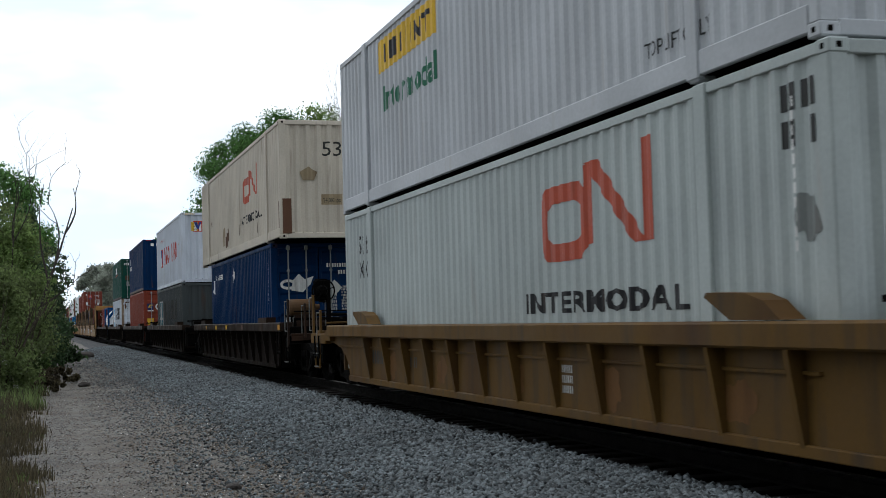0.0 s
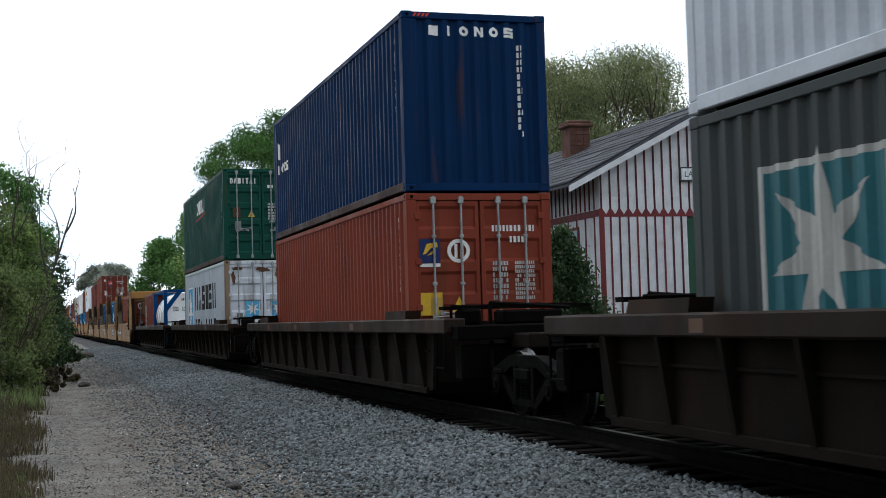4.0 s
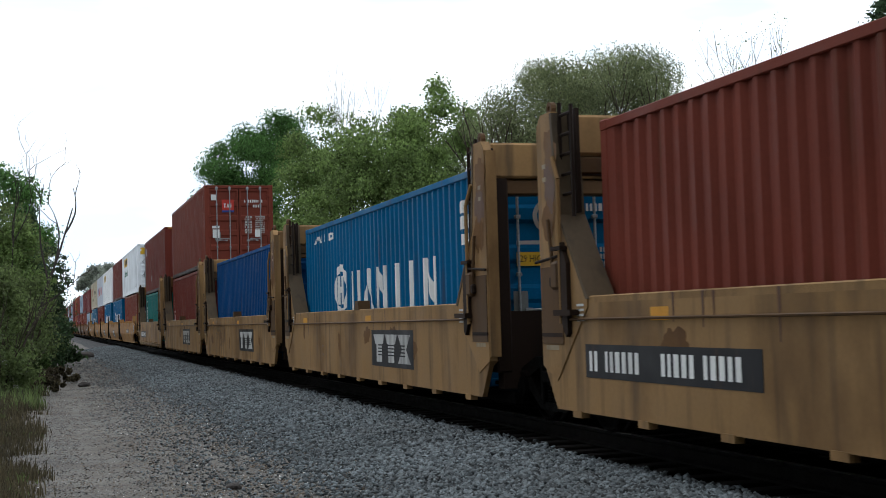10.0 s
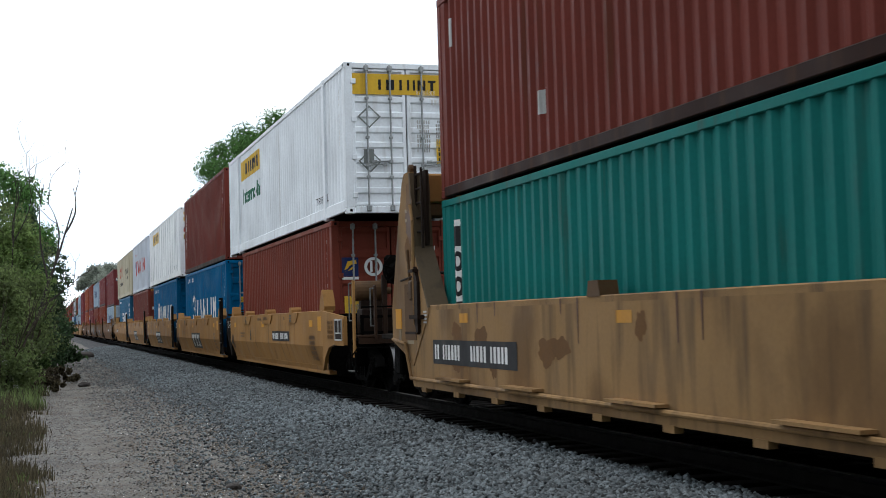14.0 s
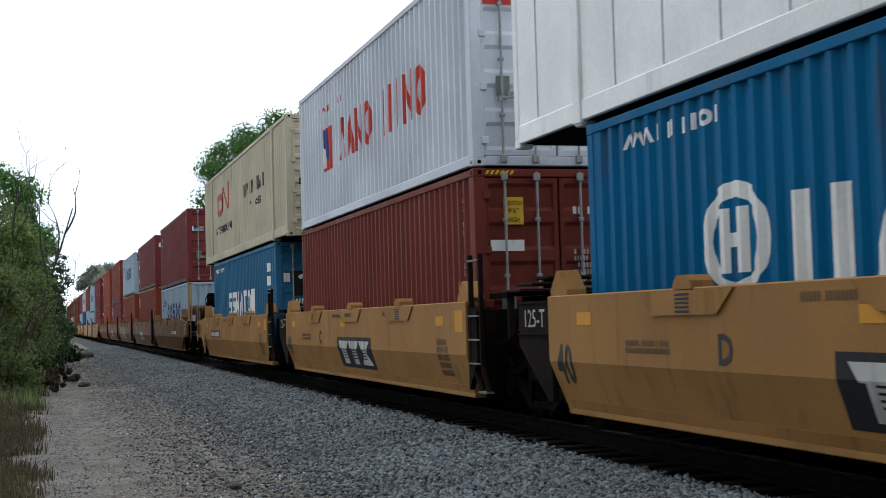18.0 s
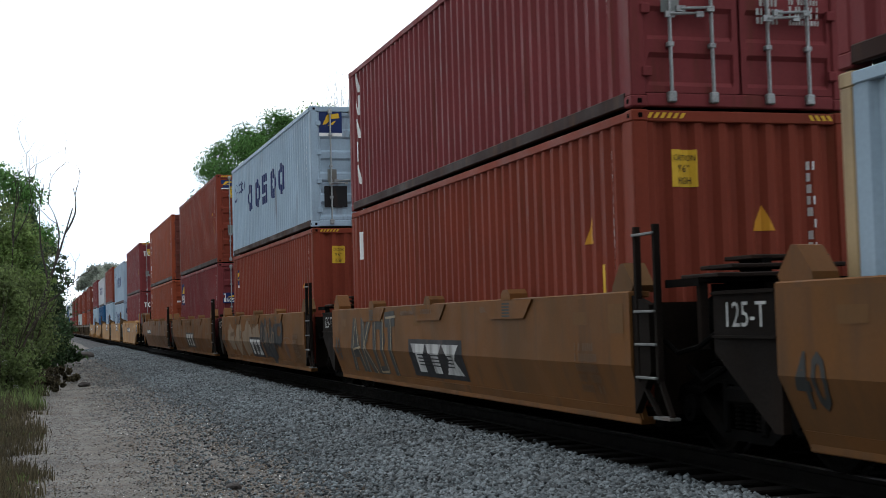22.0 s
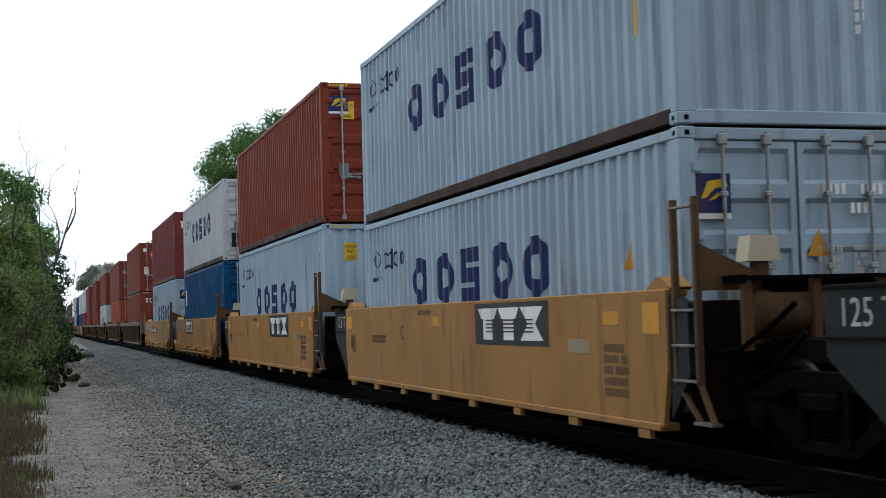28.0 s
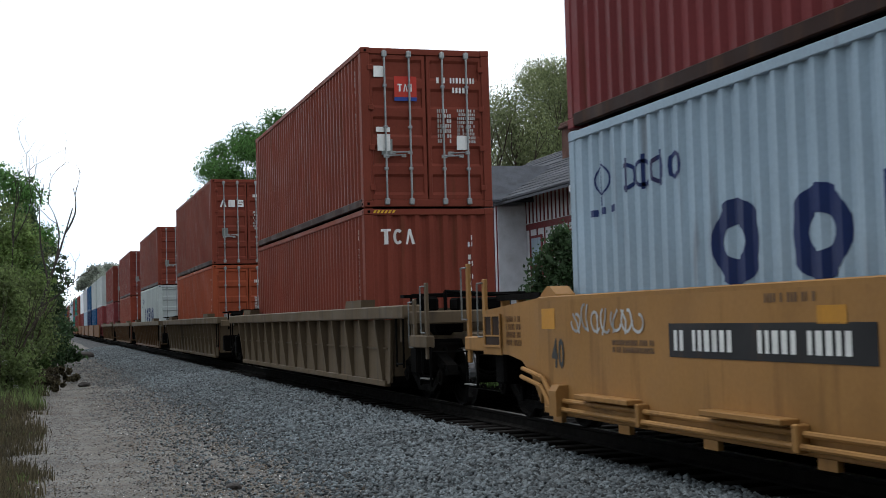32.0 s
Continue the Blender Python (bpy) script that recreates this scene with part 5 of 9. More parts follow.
    for e in (-1, 1):
        y = e * half
        part("bulkhead_beam", Mesh().box(-OUT + 0.1, OUT - 0.1, min(y - e * 0.40, y - e * 0.05), max(y - e * 0.40, y - e * 0.05), tall - 0.46, tall - 0.02, 0.03), CAR["car_yellow"] if ends[0 if e < 0 else 1] else color, ob)
        part("lower_beam", Mesh().box(-OUT + 0.12, OUT - 0.12, min(y - e * 0.38, y - e * 0.12), max(y - e * 0.38, y - e * 0.12), tall - 0.66, tall - 0.47, 0.02), CAR["car_brown"], ob)
        for s in (-1, 1):
            part("bulkhead_post", Mesh().box(s * (OUT - 0.22) - 0.1, s * (OUT - 0.22) + 0.1, min(y - e * 0.38, y - e * 0.08), max(y - e * 0.38, y - e * 0.08), 0.6, tall - 0.02, 0.02), CAR["car_umber"], ob)
        part("end_frame", Mesh().box(-OUT + 0.2, OUT - 0.2, min(y - e * 0.3, y - e * 0.1), max(y - e * 0.3, y - e * 0.1), 0.4, 1.35), CAR["car_umber"], ob)
        part("end_deck", Mesh().box(-0.7, 0.7, min(y, y + e * 1.0), max(y, y + e * 1.0), 0.8, 1.02, 0.02), black, ob)
        part("end_ladder", shared(("tall_ladder",), lambda: ladder_mesh(2.6, 0.34, 9)), CAR["car_umber"], ob, at=(-OUT + 0.10, y - e * 0.18, 0.75))
        if ends[0 if e < 0 else 1]:
            part("coupler", Mesh().box(-0.15, 0.15, min(y, y + e * 2.3), max(y, y + e * 2.3), 0.66, 0.92, 0.04).box(-0.22, 0.22, min(y + e * 2.1, y + e * 2.4), max(y + e * 2.1, y + e * 2.4), 0.60, 0.98, 0.05), STEEL, ob)
            part("brake_gear", Mesh().box(-0.55, -0.1, y + e * 0.5 - 0.15, y + e * 0.5 + 0.15, 1.05, 1.55, 0.06).prism([(-0.5, 1.5), (-0.2, 1.5), (0.2, 2.3), (0.0, 2.4)], "y", y + e * 0.4 - 0.05, y + e * 0.4 + 0.05).box(0.35, 0.6, y + e * 0.45 - 0.1, y + e * 0.45 + 0.1, 1.0, 2.2, 0.04).pipe([(-1.2, y + e * 0.9, 1.0), (-1.2, y + e * 0.9, 2.0), (1.2, y + e * 0.9, 2.0), (1.2, y + e * 0.9, 1.0)], 0.025), CAR["car_umber"], ob)
            # near-black beam added here to keep light out below the deck
            part("end_beam", Mesh().box(-1.4, 1.4, min(y + e * 0.9, y + e * 1.25), max(y + e * 0.9, y + e * 1.25), 0.42, 0.98, 0.03), STEEL, ob)
            part("end_step", Mesh().box(-OUT, OUT, min(y + e * 0.1, y + e * 1.5), max(y + e * 0.1, y + e * 1.5), 0.98, 1.06, 0.01), black, ob)
            part("brake_cylinder", Mesh().lathe([(0.0, -0.10), (0.16, -0.10), (0.20, -0.06), (0.20, 0.22), (0.0, 0.26)], 18, "y", (0.62, y + e * 0.15, 2.42)).lathe([(0.05, -0.14), (0.09, -0.14), (0.09, -0.09)], 10, "y", (0.62, y + e * 0.15, 2.42)), paint("red-brown primer", (0.0646, 0.0228, 0.0122), 0.5), ob, "red-brown brake cylinder")
            part("gear_post", Mesh().box(0.44, 0.52, y + e * 0.25 - 0.06, y + e * 0.25 + 0.06, 1.0, 2.65, 0.01).box(0.80, 0.90, y + e * 0.3 - 0.06, y + e * 0.3 + 0.06, 1.0, 2.75, 0.01), CAR["car_umber"], ob)
            part("gear_bracket", Mesh().box(-0.80, -0.52, y + e * 0.2 - 0.10, y + e * 0.2 + 0.10, 1.9, 2.75, 0.04).prism([(-0.35, 1.2), (0.1, 1.2), (0.25, 1.75), (0.0, 2.0), (-0.3, 1.7)], "y", y + e * 0.32 - 0.08, y + e * 0.32 + 0.08), CAR["car_brown"], ob)
            part("wing_patch", Mesh().box(-OUT - 0.02, -OUT - 0.012, min(y + e * 0.20, y + e * 0.52), max(y + e * 0.20, y + e * 0.52), 1.14, 1.44), INK["amber"], ob, "amber reflector patch")
            part("wing_label", Mesh().box(-OUT - 0.02, -OUT - 0.012, min(y + e * 0.22, y + e * 0.36), max(y + e * 0.22, y + e * 0.36), 0.97, 1.12), INK["pale"], ob, "pale label")
            part("handrail_post", Mesh().tube((-1.15, y + e * 1.25, 0.9), (-1.15, y + e * 1.25, 2.1), 0.02, 6), STEEL, ob)
    part("well_floor", Mesh().box(-OUT + 0.3, OUT - 0.3, -half, half, 0.22, 0.36), DARK, ob)
    part("guide_pad", Mesh().prism([(-0.16, top), (0.16, top), (0.12, top + 0.16), (-0.12, top + 0.16)], "x", -OUT - 0.01, -OUT + 0.2), CAR["car_brown"], ob)
    if pipe:
        part("side_pipe", Mesh().pipe([(-OUT - 0.05, half + 0.6, 0.98), (-OUT - 0.05, half - 0.1, 0.92), (-OUT - 0.05, half - 0.4, 0.42), (-OUT - 0.05, -half + 0.3, 0.42)], 0.028, 8), color, ob)
        for y in (-4.0, -1.0, 2.0, 4.6):
            part("step_plate", Mesh().box(-OUT - 0.14, -OUT, y - 0.55, y + 0.55, 0.46, 0.49), color, ob)
    else:
        part("brake_line", Mesh().pipe([(-OUT - 0.03, -half + 0.6, 1.26), (-OUT - 0.03, half - 0.8, 1.24)], 0.014, 6), CAR["car_brown"], ob)
    return ob


def on_car(a, b, lift):
    """A mark on a well's plain side: a metres along (to the right) from the middle."""
    return (-OUT - lift, -a, b)


def on_folded_car(a, b, lift):
    return (-OUT - lift if b > 0.80 else -OUT + (0.80 - b) * LEAN / 0.52 - lift, -a, b)


# ---------- ground, track and ballast ----------
def smooth_step(x, a, b):
    k = min(1.0, max(0.0, (x - a) / (b - a)))
    return k * k * (3 - 2 * k)


def ground_height(x, y):
    z = -0.46 + 0.20 * smooth_step(x, 2.6, 5.0) - 0.30 * smooth_step(x, 8.6, 11.0) + 0.35 * smooth_step(x, 13.0, 18.0)
    z += 0.22 * smooth_step(-x, -0.2, 2.5) + 0.5 * smooth_step(-x, 3, 12)
    near = 1.0 - smooth_step(abs(y - 25), 60, 200)
    z -= 0.035 * near * (math.exp(-((x - 0.7) / 0.35) ** 2) + math.exp(-((x - 2.2) / 0.35) ** 2))
    z += 0.03 * near * noise.noise((x * 0.9, y * 0.5, 0)) + 0.012 * near * noise.noise((x * 4, y * 3, 5))
    return z


xs = [-2500, -1200, -600, -300, -150, -80, -40, -25, -16, -11, -8, -6] + [-5 + 0.25 * i for i in range(56)] + [9.5, 10.5, 12, 14, 16, 19, 24, 32, 45, 70, 110, 180, 320, 640, 1300, 2600]
ys = [-2500, -1200, -500, -200, -80, -40, -20, -10, -4, 0, 4] + [7 + 0.3 * i for i in range(90)] + [34.5 + 1.0 * i for i in range(40)] + [76, 82, 90, 100, 115, 135, 160, 200, 260, 340, 450, 600, 800, 1100, 1500, 2100, 3000, 4200]
gm = Mesh()
gm.add([(x, y, ground_height(x, y)) for y in ys for x in xs],
       [(j * len(xs) + i, j * len(xs) + i + 1, (j + 1) * len(xs) + i + 1, (j + 1) * len(xs) + i) for j in range(len(ys) - 1) for i in range(len(xs) - 1)])
ground = tagged(part("ground", gm, GROUND, None, smooth=True), "packed grey gravel and dirt service road beside the track", "ground", kind="structure")

bed_rows = [6 + 0.5 * i for i in range(80)] + [46 + 4 * i for i in range(40)] + [206 + 40 * i for i in range(30)]
bed_shape = [(3.0, -0.06), (3.7, 0.02), (4.2, 0.06), (4.9, 0.06), (5.2, 0.02), (5.4, -0.06), (6.7, -0.06), (8.0, -0.06), (8.4, 0.02), (9.2, 0.05), (10.6, -0.12)]
bm_ = Mesh()
bm_.add([(x, y, (ground_height(x, y) if x < 5 else -0.25 - 0.28 * smooth_step(x, 8.5, 10.4)) + d + 0.015 * noise.noise((x * 5, y * 4, 1))) for y in [-60, -20] + bed_rows for x, d in bed_shape],
        [(j * len(bed_shape) + i, j * len(bed_shape) + i + 1, (j + 1) * len(bed_shape) + i + 1, (j + 1) * len(bed_shape) + i) for j in range(len(bed_rows) + 1) for i in range(len(bed_shape) - 1)])
# bed colour kept dark to paint the shaded gaps between stones
BED = surface("ballast bed darkened as gap shade", (0.034, 0.036, 0.038), 0.9, vary=0.2, scale=0.5, grain=0.85, grain_scale=20, bump=1.0, bump_scale=26)
# shade under the train is put into this bed's colour
SHADED_BED = surface("ballast blackened for shade under the train", (0.0042, 0.0039, 0.0036), 0.95, spec=0.0, vary=0.3, scale=1.2, grain=0.5, grain_scale=22, bump=1.0, bump_scale=26)
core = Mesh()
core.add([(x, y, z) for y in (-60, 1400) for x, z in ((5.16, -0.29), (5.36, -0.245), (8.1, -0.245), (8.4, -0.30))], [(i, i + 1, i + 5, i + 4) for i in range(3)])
tagged(part("track_bed", core, SHADED_BED, None), "stone between the rails and ties, train shade in its colour", "ballast", kind="structure")
tagged(part("ballast_bed", bm_, BED, None, smooth=True), "grey crushed stone ballast bed under the track", "ballast", kind="structure")


def stones(count, x0, x1, y0, y1, small, large, seed, thin=None, sink=0.3, whole=True):
    """Broken stones lying on the ground, as arrays of corners and faces."""
    rng = np.random.default_rng(seed)
    x = rng.uniform(x0, x1, count)
    y = y0 + (y1 - y0) * rng.uniform(0, 1, count) ** 2.0
    if thin is not None:
        keep = rng.uniform(0, 1, count) < np.array([thin(a) for a in x])
        x, y = x[keep], y[keep]
    n = len(x)
    r = rng.uniform(small, large, n) * (0.5 + 0.5 * np.clip((x - 0.8) / 2.8, 0, 1))
    shape = np.array([(1, 0, 0), (0, 1, 0), (-1, 0, 0), (0, -1, 0), (0.3, 0.2, 0.75), (-0.1, -0.2, -0.7)])
    v = np.repeat(shape[None], n, 0) * rng.uniform(0.55, 1.15, (n, 6, 3))
    a = rng.uniform(0, 2 * np.pi, n)
    t = rng.uniform(-0.7, 0.7, n)
    ca, sa, ct, st = np.cos(a)[:, None], np.sin(a)[:, None], np.cos(t)[:, None], np.sin(t)[:, None]
    vx, vy, vz = v[..., 0], v[..., 1], v[..., 2]
    vy, vz = vy * ct - vz * st, vy * st + vz * ct
    vx, vy = vx * ca - vy * sa, vx * sa + vy * ca
    base = np.array([(ground_height(p, q) if p < 5 else -0.26) for p, q in zip(x, y)])
    lift = np.clip((x - 3.0) / 1.0, 0, 1) * 0.055
    v = np.stack([vx * r[:, None] + x[:, None], vy * r[:, None] + y[:, None], vz * r[:, None] + (base + lift + r * sink)[:, None]], -1).reshape(-1, 3)
    tri = np.array([(0, 1, 4), (1, 2, 4), (2, 3, 4), (3, 0, 4), (1, 0, 5), (2, 1, 5), (3, 2, 5), (0, 3, 5)])
    tri = tri if whole else tri[:4]
    f = (tri[None] + 6 * np.arange(n)[:, None, None]).reshape(-1, 3)
    return v, f


def raw_mesh(name, v, f):
    m = bpy.data.meshes.new(name)
    m.vertices.add(len(v))
    m.vertices.foreach_set("co", np.ascontiguousarray(v, dtype=np.float32).ravel())
    k = f.shape[1]
    m.loops.add(f.size)
    m.loops.foreach_set("vertex_index", np.ascontiguousarray(f, dtype=np.int32).ravel())
    m.polygons.add(len(f))
    m.polygons.foreach_set("loop_start", np.arange(0, f.size, k, dtype=np.int32))
    m.update(calc_edges=True)
    return m


v, f = stones(165000, 0.9, 5.55, 9.0, 105, 0.022, 0.052, 3, lambda x: (0.12 * smooth_step(x, 0.6, 2.2) + 0.88 * smooth_step(x, 2.35, 3.7)) * (1 - 0.96 * smooth_step(x, 5.12, 5.5)))
tagged(part("ballast_stones", raw_mesh("ballast_stones", v, f), BALLAST, None), "loose grey crushed stone on the ballast shoulder", "ballast", kind="stuff")
# stones past the rails, blackened with the same painted shade
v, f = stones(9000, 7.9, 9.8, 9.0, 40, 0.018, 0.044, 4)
tagged(part("ballast_stones", raw_mesh("ballast_stones", v, f), SHADED_BED, None), "crushed stone beyond the rails, train shade in its colour", "ballast", kind="stuff")
for k, (count, tint, low_, high_, word) in enumerate(((46000, (0.120, 0.120, 0.116), 0.012, 0.038, "grey"), (30000, (0.100, 0.078, 0.058), 0.012, 0.036, "brown"), (13000, (0.036, 0.033, 0.031), 0.012, 0.042, "dark"), (2600, (0.36, 0.35, 0.33), 0.010, 0.030, "pale"))):
    v, f = stones(count, -0.9, 3.5, 9.5, 70, low_, high_, 5 + k, sink=0.1, whole=False)
    PEBBLE = surface(word + " pebbles", tint, 0.95, vary=0.2, grain=0.2, bump=0.3, island=0.6)
    tagged(part("gravel", raw_mesh("gravel", v, f), PEBBLE, None), "small " + word + " gravel scattered on the dirt road", "gravel", kind="stuff")


def rock(x, y, r, name="rock", label="dark weathered stone lying on the gravel"):
    rng = random.Random(int(x * 100 + y))
    bm = bmesh.new()
    bmesh.ops.create_icosphere(bm, subdivisions=2, radius=r)
    for q in bm.verts:
        q.co = Vector((q.co.x * 1.2, q.co.y, q.co.z * 0.65)) * (1 + 0.25 * noise.noise(q.co * (2.2 / r) + Vector((x, y, 0))))
    m = bpy.data.meshes.new(name)
    bm.to_mesh(m)
    bm.free()
    ob = part(name, m, surface("dark stone", (0.0456, 0.0395, 0.0357), 0.9, bump=0.5), None)
    ob.location = (x, y, ground_height(x, y) + r * 0.3)
    return tagged(ob, label, "rock")


rock(1.93, 14.25, 0.075)
rock(2.33, 79.0, 0.42, label="dark clump of debris lying on the gravel road")
rock(1.15, 40.5, 0.16)

track = thing("track", "single railway track of worn steel rails on timber ties", "railway track", kind="structure")
rail_shape = [(-0.07, -0.185), (0.07, -0.185), (0.07, -0.165), (0.012, -0.14), (0.012, -0.05), (0.036, -0.036), (0.036, -0.004), (-0.036, -0.004), (-0.036, -0.036), (-0.012, -0.05), (-0.012, -0.14), (-0.07, -0.165)]
for s in (-1, 1):
    part("rail", Mesh().prism([(p + TRACK + s * 0.7525, q) for p, q in rail_shape], "y", -60, 1400), RAIL_SIDE, track, "rusty steel rail darkened for shade")
    part("rail_head", Mesh().prism([(TRACK + s * 0.7525 + p, q) for p, q in ((-0.034, -0.006), (0.034, -0.006), (0.03, 0.0), (-0.03, 0.0))], "y", -60, 1400), RAIL, track, "polished rail head")
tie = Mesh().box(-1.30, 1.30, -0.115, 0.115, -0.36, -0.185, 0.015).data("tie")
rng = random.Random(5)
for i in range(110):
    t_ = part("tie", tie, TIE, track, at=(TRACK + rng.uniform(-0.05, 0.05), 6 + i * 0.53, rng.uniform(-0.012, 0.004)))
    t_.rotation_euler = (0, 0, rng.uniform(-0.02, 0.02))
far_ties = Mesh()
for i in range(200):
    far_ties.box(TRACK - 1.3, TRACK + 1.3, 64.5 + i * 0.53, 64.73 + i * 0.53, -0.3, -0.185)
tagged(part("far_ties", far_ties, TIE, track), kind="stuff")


# ---------- plants ----------
def leaf_mesh(name, centres, radii, count, size, seed, droop=0.0, slim=1.0, shell=0.45):
    """Many small leaves through clumps given by their centres and radii; returns mesh data."""
    rng = np.random.default_rng(seed)
    centres, radii = np.array(centres, float), np.array(radii, float)
    if radii.ndim == 1:
        radii = np.repeat(radii[:, None], 3, 1)
    wgt = radii.prod(1) ** (2 / 3)
    pick = rng.choice(len(centres), count, p=wgt / wgt.sum())
    d = rng.normal(size=(count, 3))
    d /= np.linalg.norm(d, axis=1)[:, None]
    d *= (shell + (1.22 - shell) * rng.uniform(0, 1, count) ** 0.75)[:, None]
    d *= (1 + 0.16 * np.sin(d[:, :1] * 7 + pick[:, None]) * np.cos(d[:, 1:2] * 6 + pick[:, None]))
    p = centres[pick] + d * radii[pick]
    u = rng.normal(size=(count, 3))
    u[:, 2] -= droop
    u /= np.linalg.norm(u, axis=1)[:, None]
    w = np.cross(u, rng.normal(size=(count, 3)))
    w /= np.linalg.norm(w, axis=1)[:, None]
    s = size * rng.uniform(0.55, 1.35, count)[:, None]
    inner = rng.uniform(0, 1, count) < (0.12 if droop <= 0 else 0.03)
    p = np.where(inner[:, None], centres[pick] + d * radii[pick] * 0.55, p)
    s = np.where(inner[:, None], s * 1.8, s)
    u, w = u * s, w * s * 0.85 * slim
    v = np.stack([p - u * 0.5, p + w * 0.5, p + u * 0.6, p - w * 0.5], 1).reshape(-1, 3)
    return raw_mesh(name, v, np.arange(4 * count).reshape(-1, 4))


def limbs(mesh, p, d, length, r, depth, rng, tips, spread=0.7, up=0.25):
    """A branching limb of tapered pieces."""
    q = p
    for i in range(3):
        nd = (d + Vector((rng.uniform(-1, 1), rng.uniform(-1, 1), rng.uniform(-0.6, 1) + up)) * 0.16).normalized()
        e = q + nd * length / 3
        mesh.tube(q, e, r * (1 - i * 0.2), 6 if depth > 1 else 4, r * (0.8 - i * 0.2))
        q, d = e, nd
        if depth > 0 and i > 0:
            k = (d + Vector((rng.uniform(-1, 1), rng.uniform(-1, 1), rng.uniform(-0.2, 0.8))) * spread).normalized()
            limbs(mesh, q, k, length * rng.uniform(0.5, 0.75), r * 0.5, depth - 1, rng, tips, spread, up)
    if depth > 0:
        for _ in range(2):
            k = (d + Vector((rng.uniform(-1, 1), rng.uniform(-1, 1), rng.uniform(-0.3, 0.7))) * spread).normalized()
            limbs(mesh, q, k, length * rng.uniform(0.5, 0.72), r * 0.45, depth - 1, rng, tips, spread, up)
    else:
        tips.append(q)


def tree(x, y, height, radius, leaf, label, seed, count=9000, size=0.34, base=0.30, droop=0.0, slim=1.0, blobs=26, group="", flat=1.0, z0=None):
    """A broadleaf tree: tapered trunk, limbs and a crown of leaf clumps with gaps."""
    rng = random.Random(seed)
    g = ground_height(x, y) if z0 is None else z0
    ob = thing("tree", label, "tree", group, at=(x, y, g - 0.05))
    wood, tips = Mesh(), []
    th = height * 0.38
    wood.tube((0, 0, 0), (rng.uniform(-0.2, 0.2), rng.uniform(-0.2, 0.2), th), height * 0.022, 10, height * 0.015)
    for i in range(7):
        a = 2 * math.pi * i / 7 + rng.uniform(-0.3, 0.3)
        limbs(wood, Vector((0, 0, th * rng.uniform(0.75, 1.0))), Vector((math.cos(a), math.sin(a), rng.uniform(0.5, 1.6))).normalized(), radius * rng.uniform(0.40, 0.55), height * 0.009, 1, rng, tips)
    if droop > 0:
        for i in range(6):
            a = 1.05 * i + rng.uniform(-0.3, 0.3)
            limbs(wood, Vector((0, 0, th * rng.uniform(0.7, 1.0))), Vector((math.cos(a) * 0.55, math.sin(a) * 0.55, 1)).normalized(), height * 0.30, height * 0.010, 2, rng, tips, 0.6)
    part("trunk", wood, BARK, ob, "grey-brown trunk and limbs")
    cs, rs = [], []
    mid = height * (base + 1) / 2
    for i in range(int(blobs * 1.7)):
        a, k = rng.uniform(0, 2 * math.pi), rng.uniform(0.15, 1.0) ** 0.5
        hgt = rng.uniform(-1, 1)
        wid = math.sqrt(max(0.05, 1 - (abs(hgt) ** 2.2)))
        br = radius * rng.uniform(0.22, 0.40)
        cs.append((math.cos(a) * radius * 0.86 * k * wid, math.sin(a) * radius * 0.86 * k * wid, mid + hgt * (height * (1 - base) / 2 - br * 0.6)))
        rs.append((br, br, br * 0.8 * flat))
    part("crown", leaf_mesh("crown", cs, rs, int(count * 2.8), size * 0.46, seed, droop, slim), LEAF[leaf], ob, "leafy crown with gaps")
    return ob


def bare_tree(x, y, height, label, seed, leafy=0, leaf="fresh", spread=0.55, r=0.015, depth=3, reach=0.6):
    rng = random.Random(seed)
    ob = thing("bare_tree", label, "tree", at=(x, y, ground_height(x, y) - 0.05))
    wood, tips = Mesh(), []
    wood.tube((0, 0, 0), (0.05, 0, height * 0.3), height * r * 1.3, 8, height * r)
    for i in range(5):
        a = 2 * math.pi * i / 5 + rng.uniform(-0.4, 0.4)
        limbs(wood, Vector((0.05, 0, height * (0.26 + 0.02 * i))), Vector((math.cos(a) * reach, math.sin(a) * reach, rng.uniform(0.7, 1.3))).normalized(), height * rng.uniform(0.26, 0.36), height * r * 0.55, depth, rng, tips, spread, 0.4)
    part("trunk", wood, DEADWOOD, ob, "bare grey branches")
    if leafy:
        part("crown", leaf_mesh("crown", [tuple(t) for t in tips], [height * 0.05] * len(tips), leafy * 6, 0.075, seed), LEAF[leaf], ob, "sparse leaves")
    return ob


def wander(mesh, p, d, length, r, rng, curl, depth):
    """A crooked dead branch that strays as it goes and forks into thin twigs."""
    n, way = 7, [p]
    for i in range(n):
        k = 0.34 if r < 0.035 else 0.10
        d = (d + Vector((rng.uniform(-k, k) + curl * i / n, rng.uniform(-0.2, 0.2), rng.uniform(-0.22, 0.30)))).normalized()
        e = p + d * length / n
        mesh.tube(p, e, r * (1 - i / n * 0.75), 5, r * (1 - (i + 1) / n * 0.75))
        p = e
        way.append(p)
        if depth and i >= 2 and rng.random() < 0.6:
            k = (d + Vector((rng.choice((-1, 1)) * rng.uniform(0.5, 1.0), rng.uniform(-0.4, 0.4), rng.uniform(-0.1, 0.5)))).normalized()
            wander(mesh, p, k, length * rng.uniform(0.35, 0.6), r * 0.45, rng, rng.uniform(-0.3, 0.3), depth - 1)
    return way


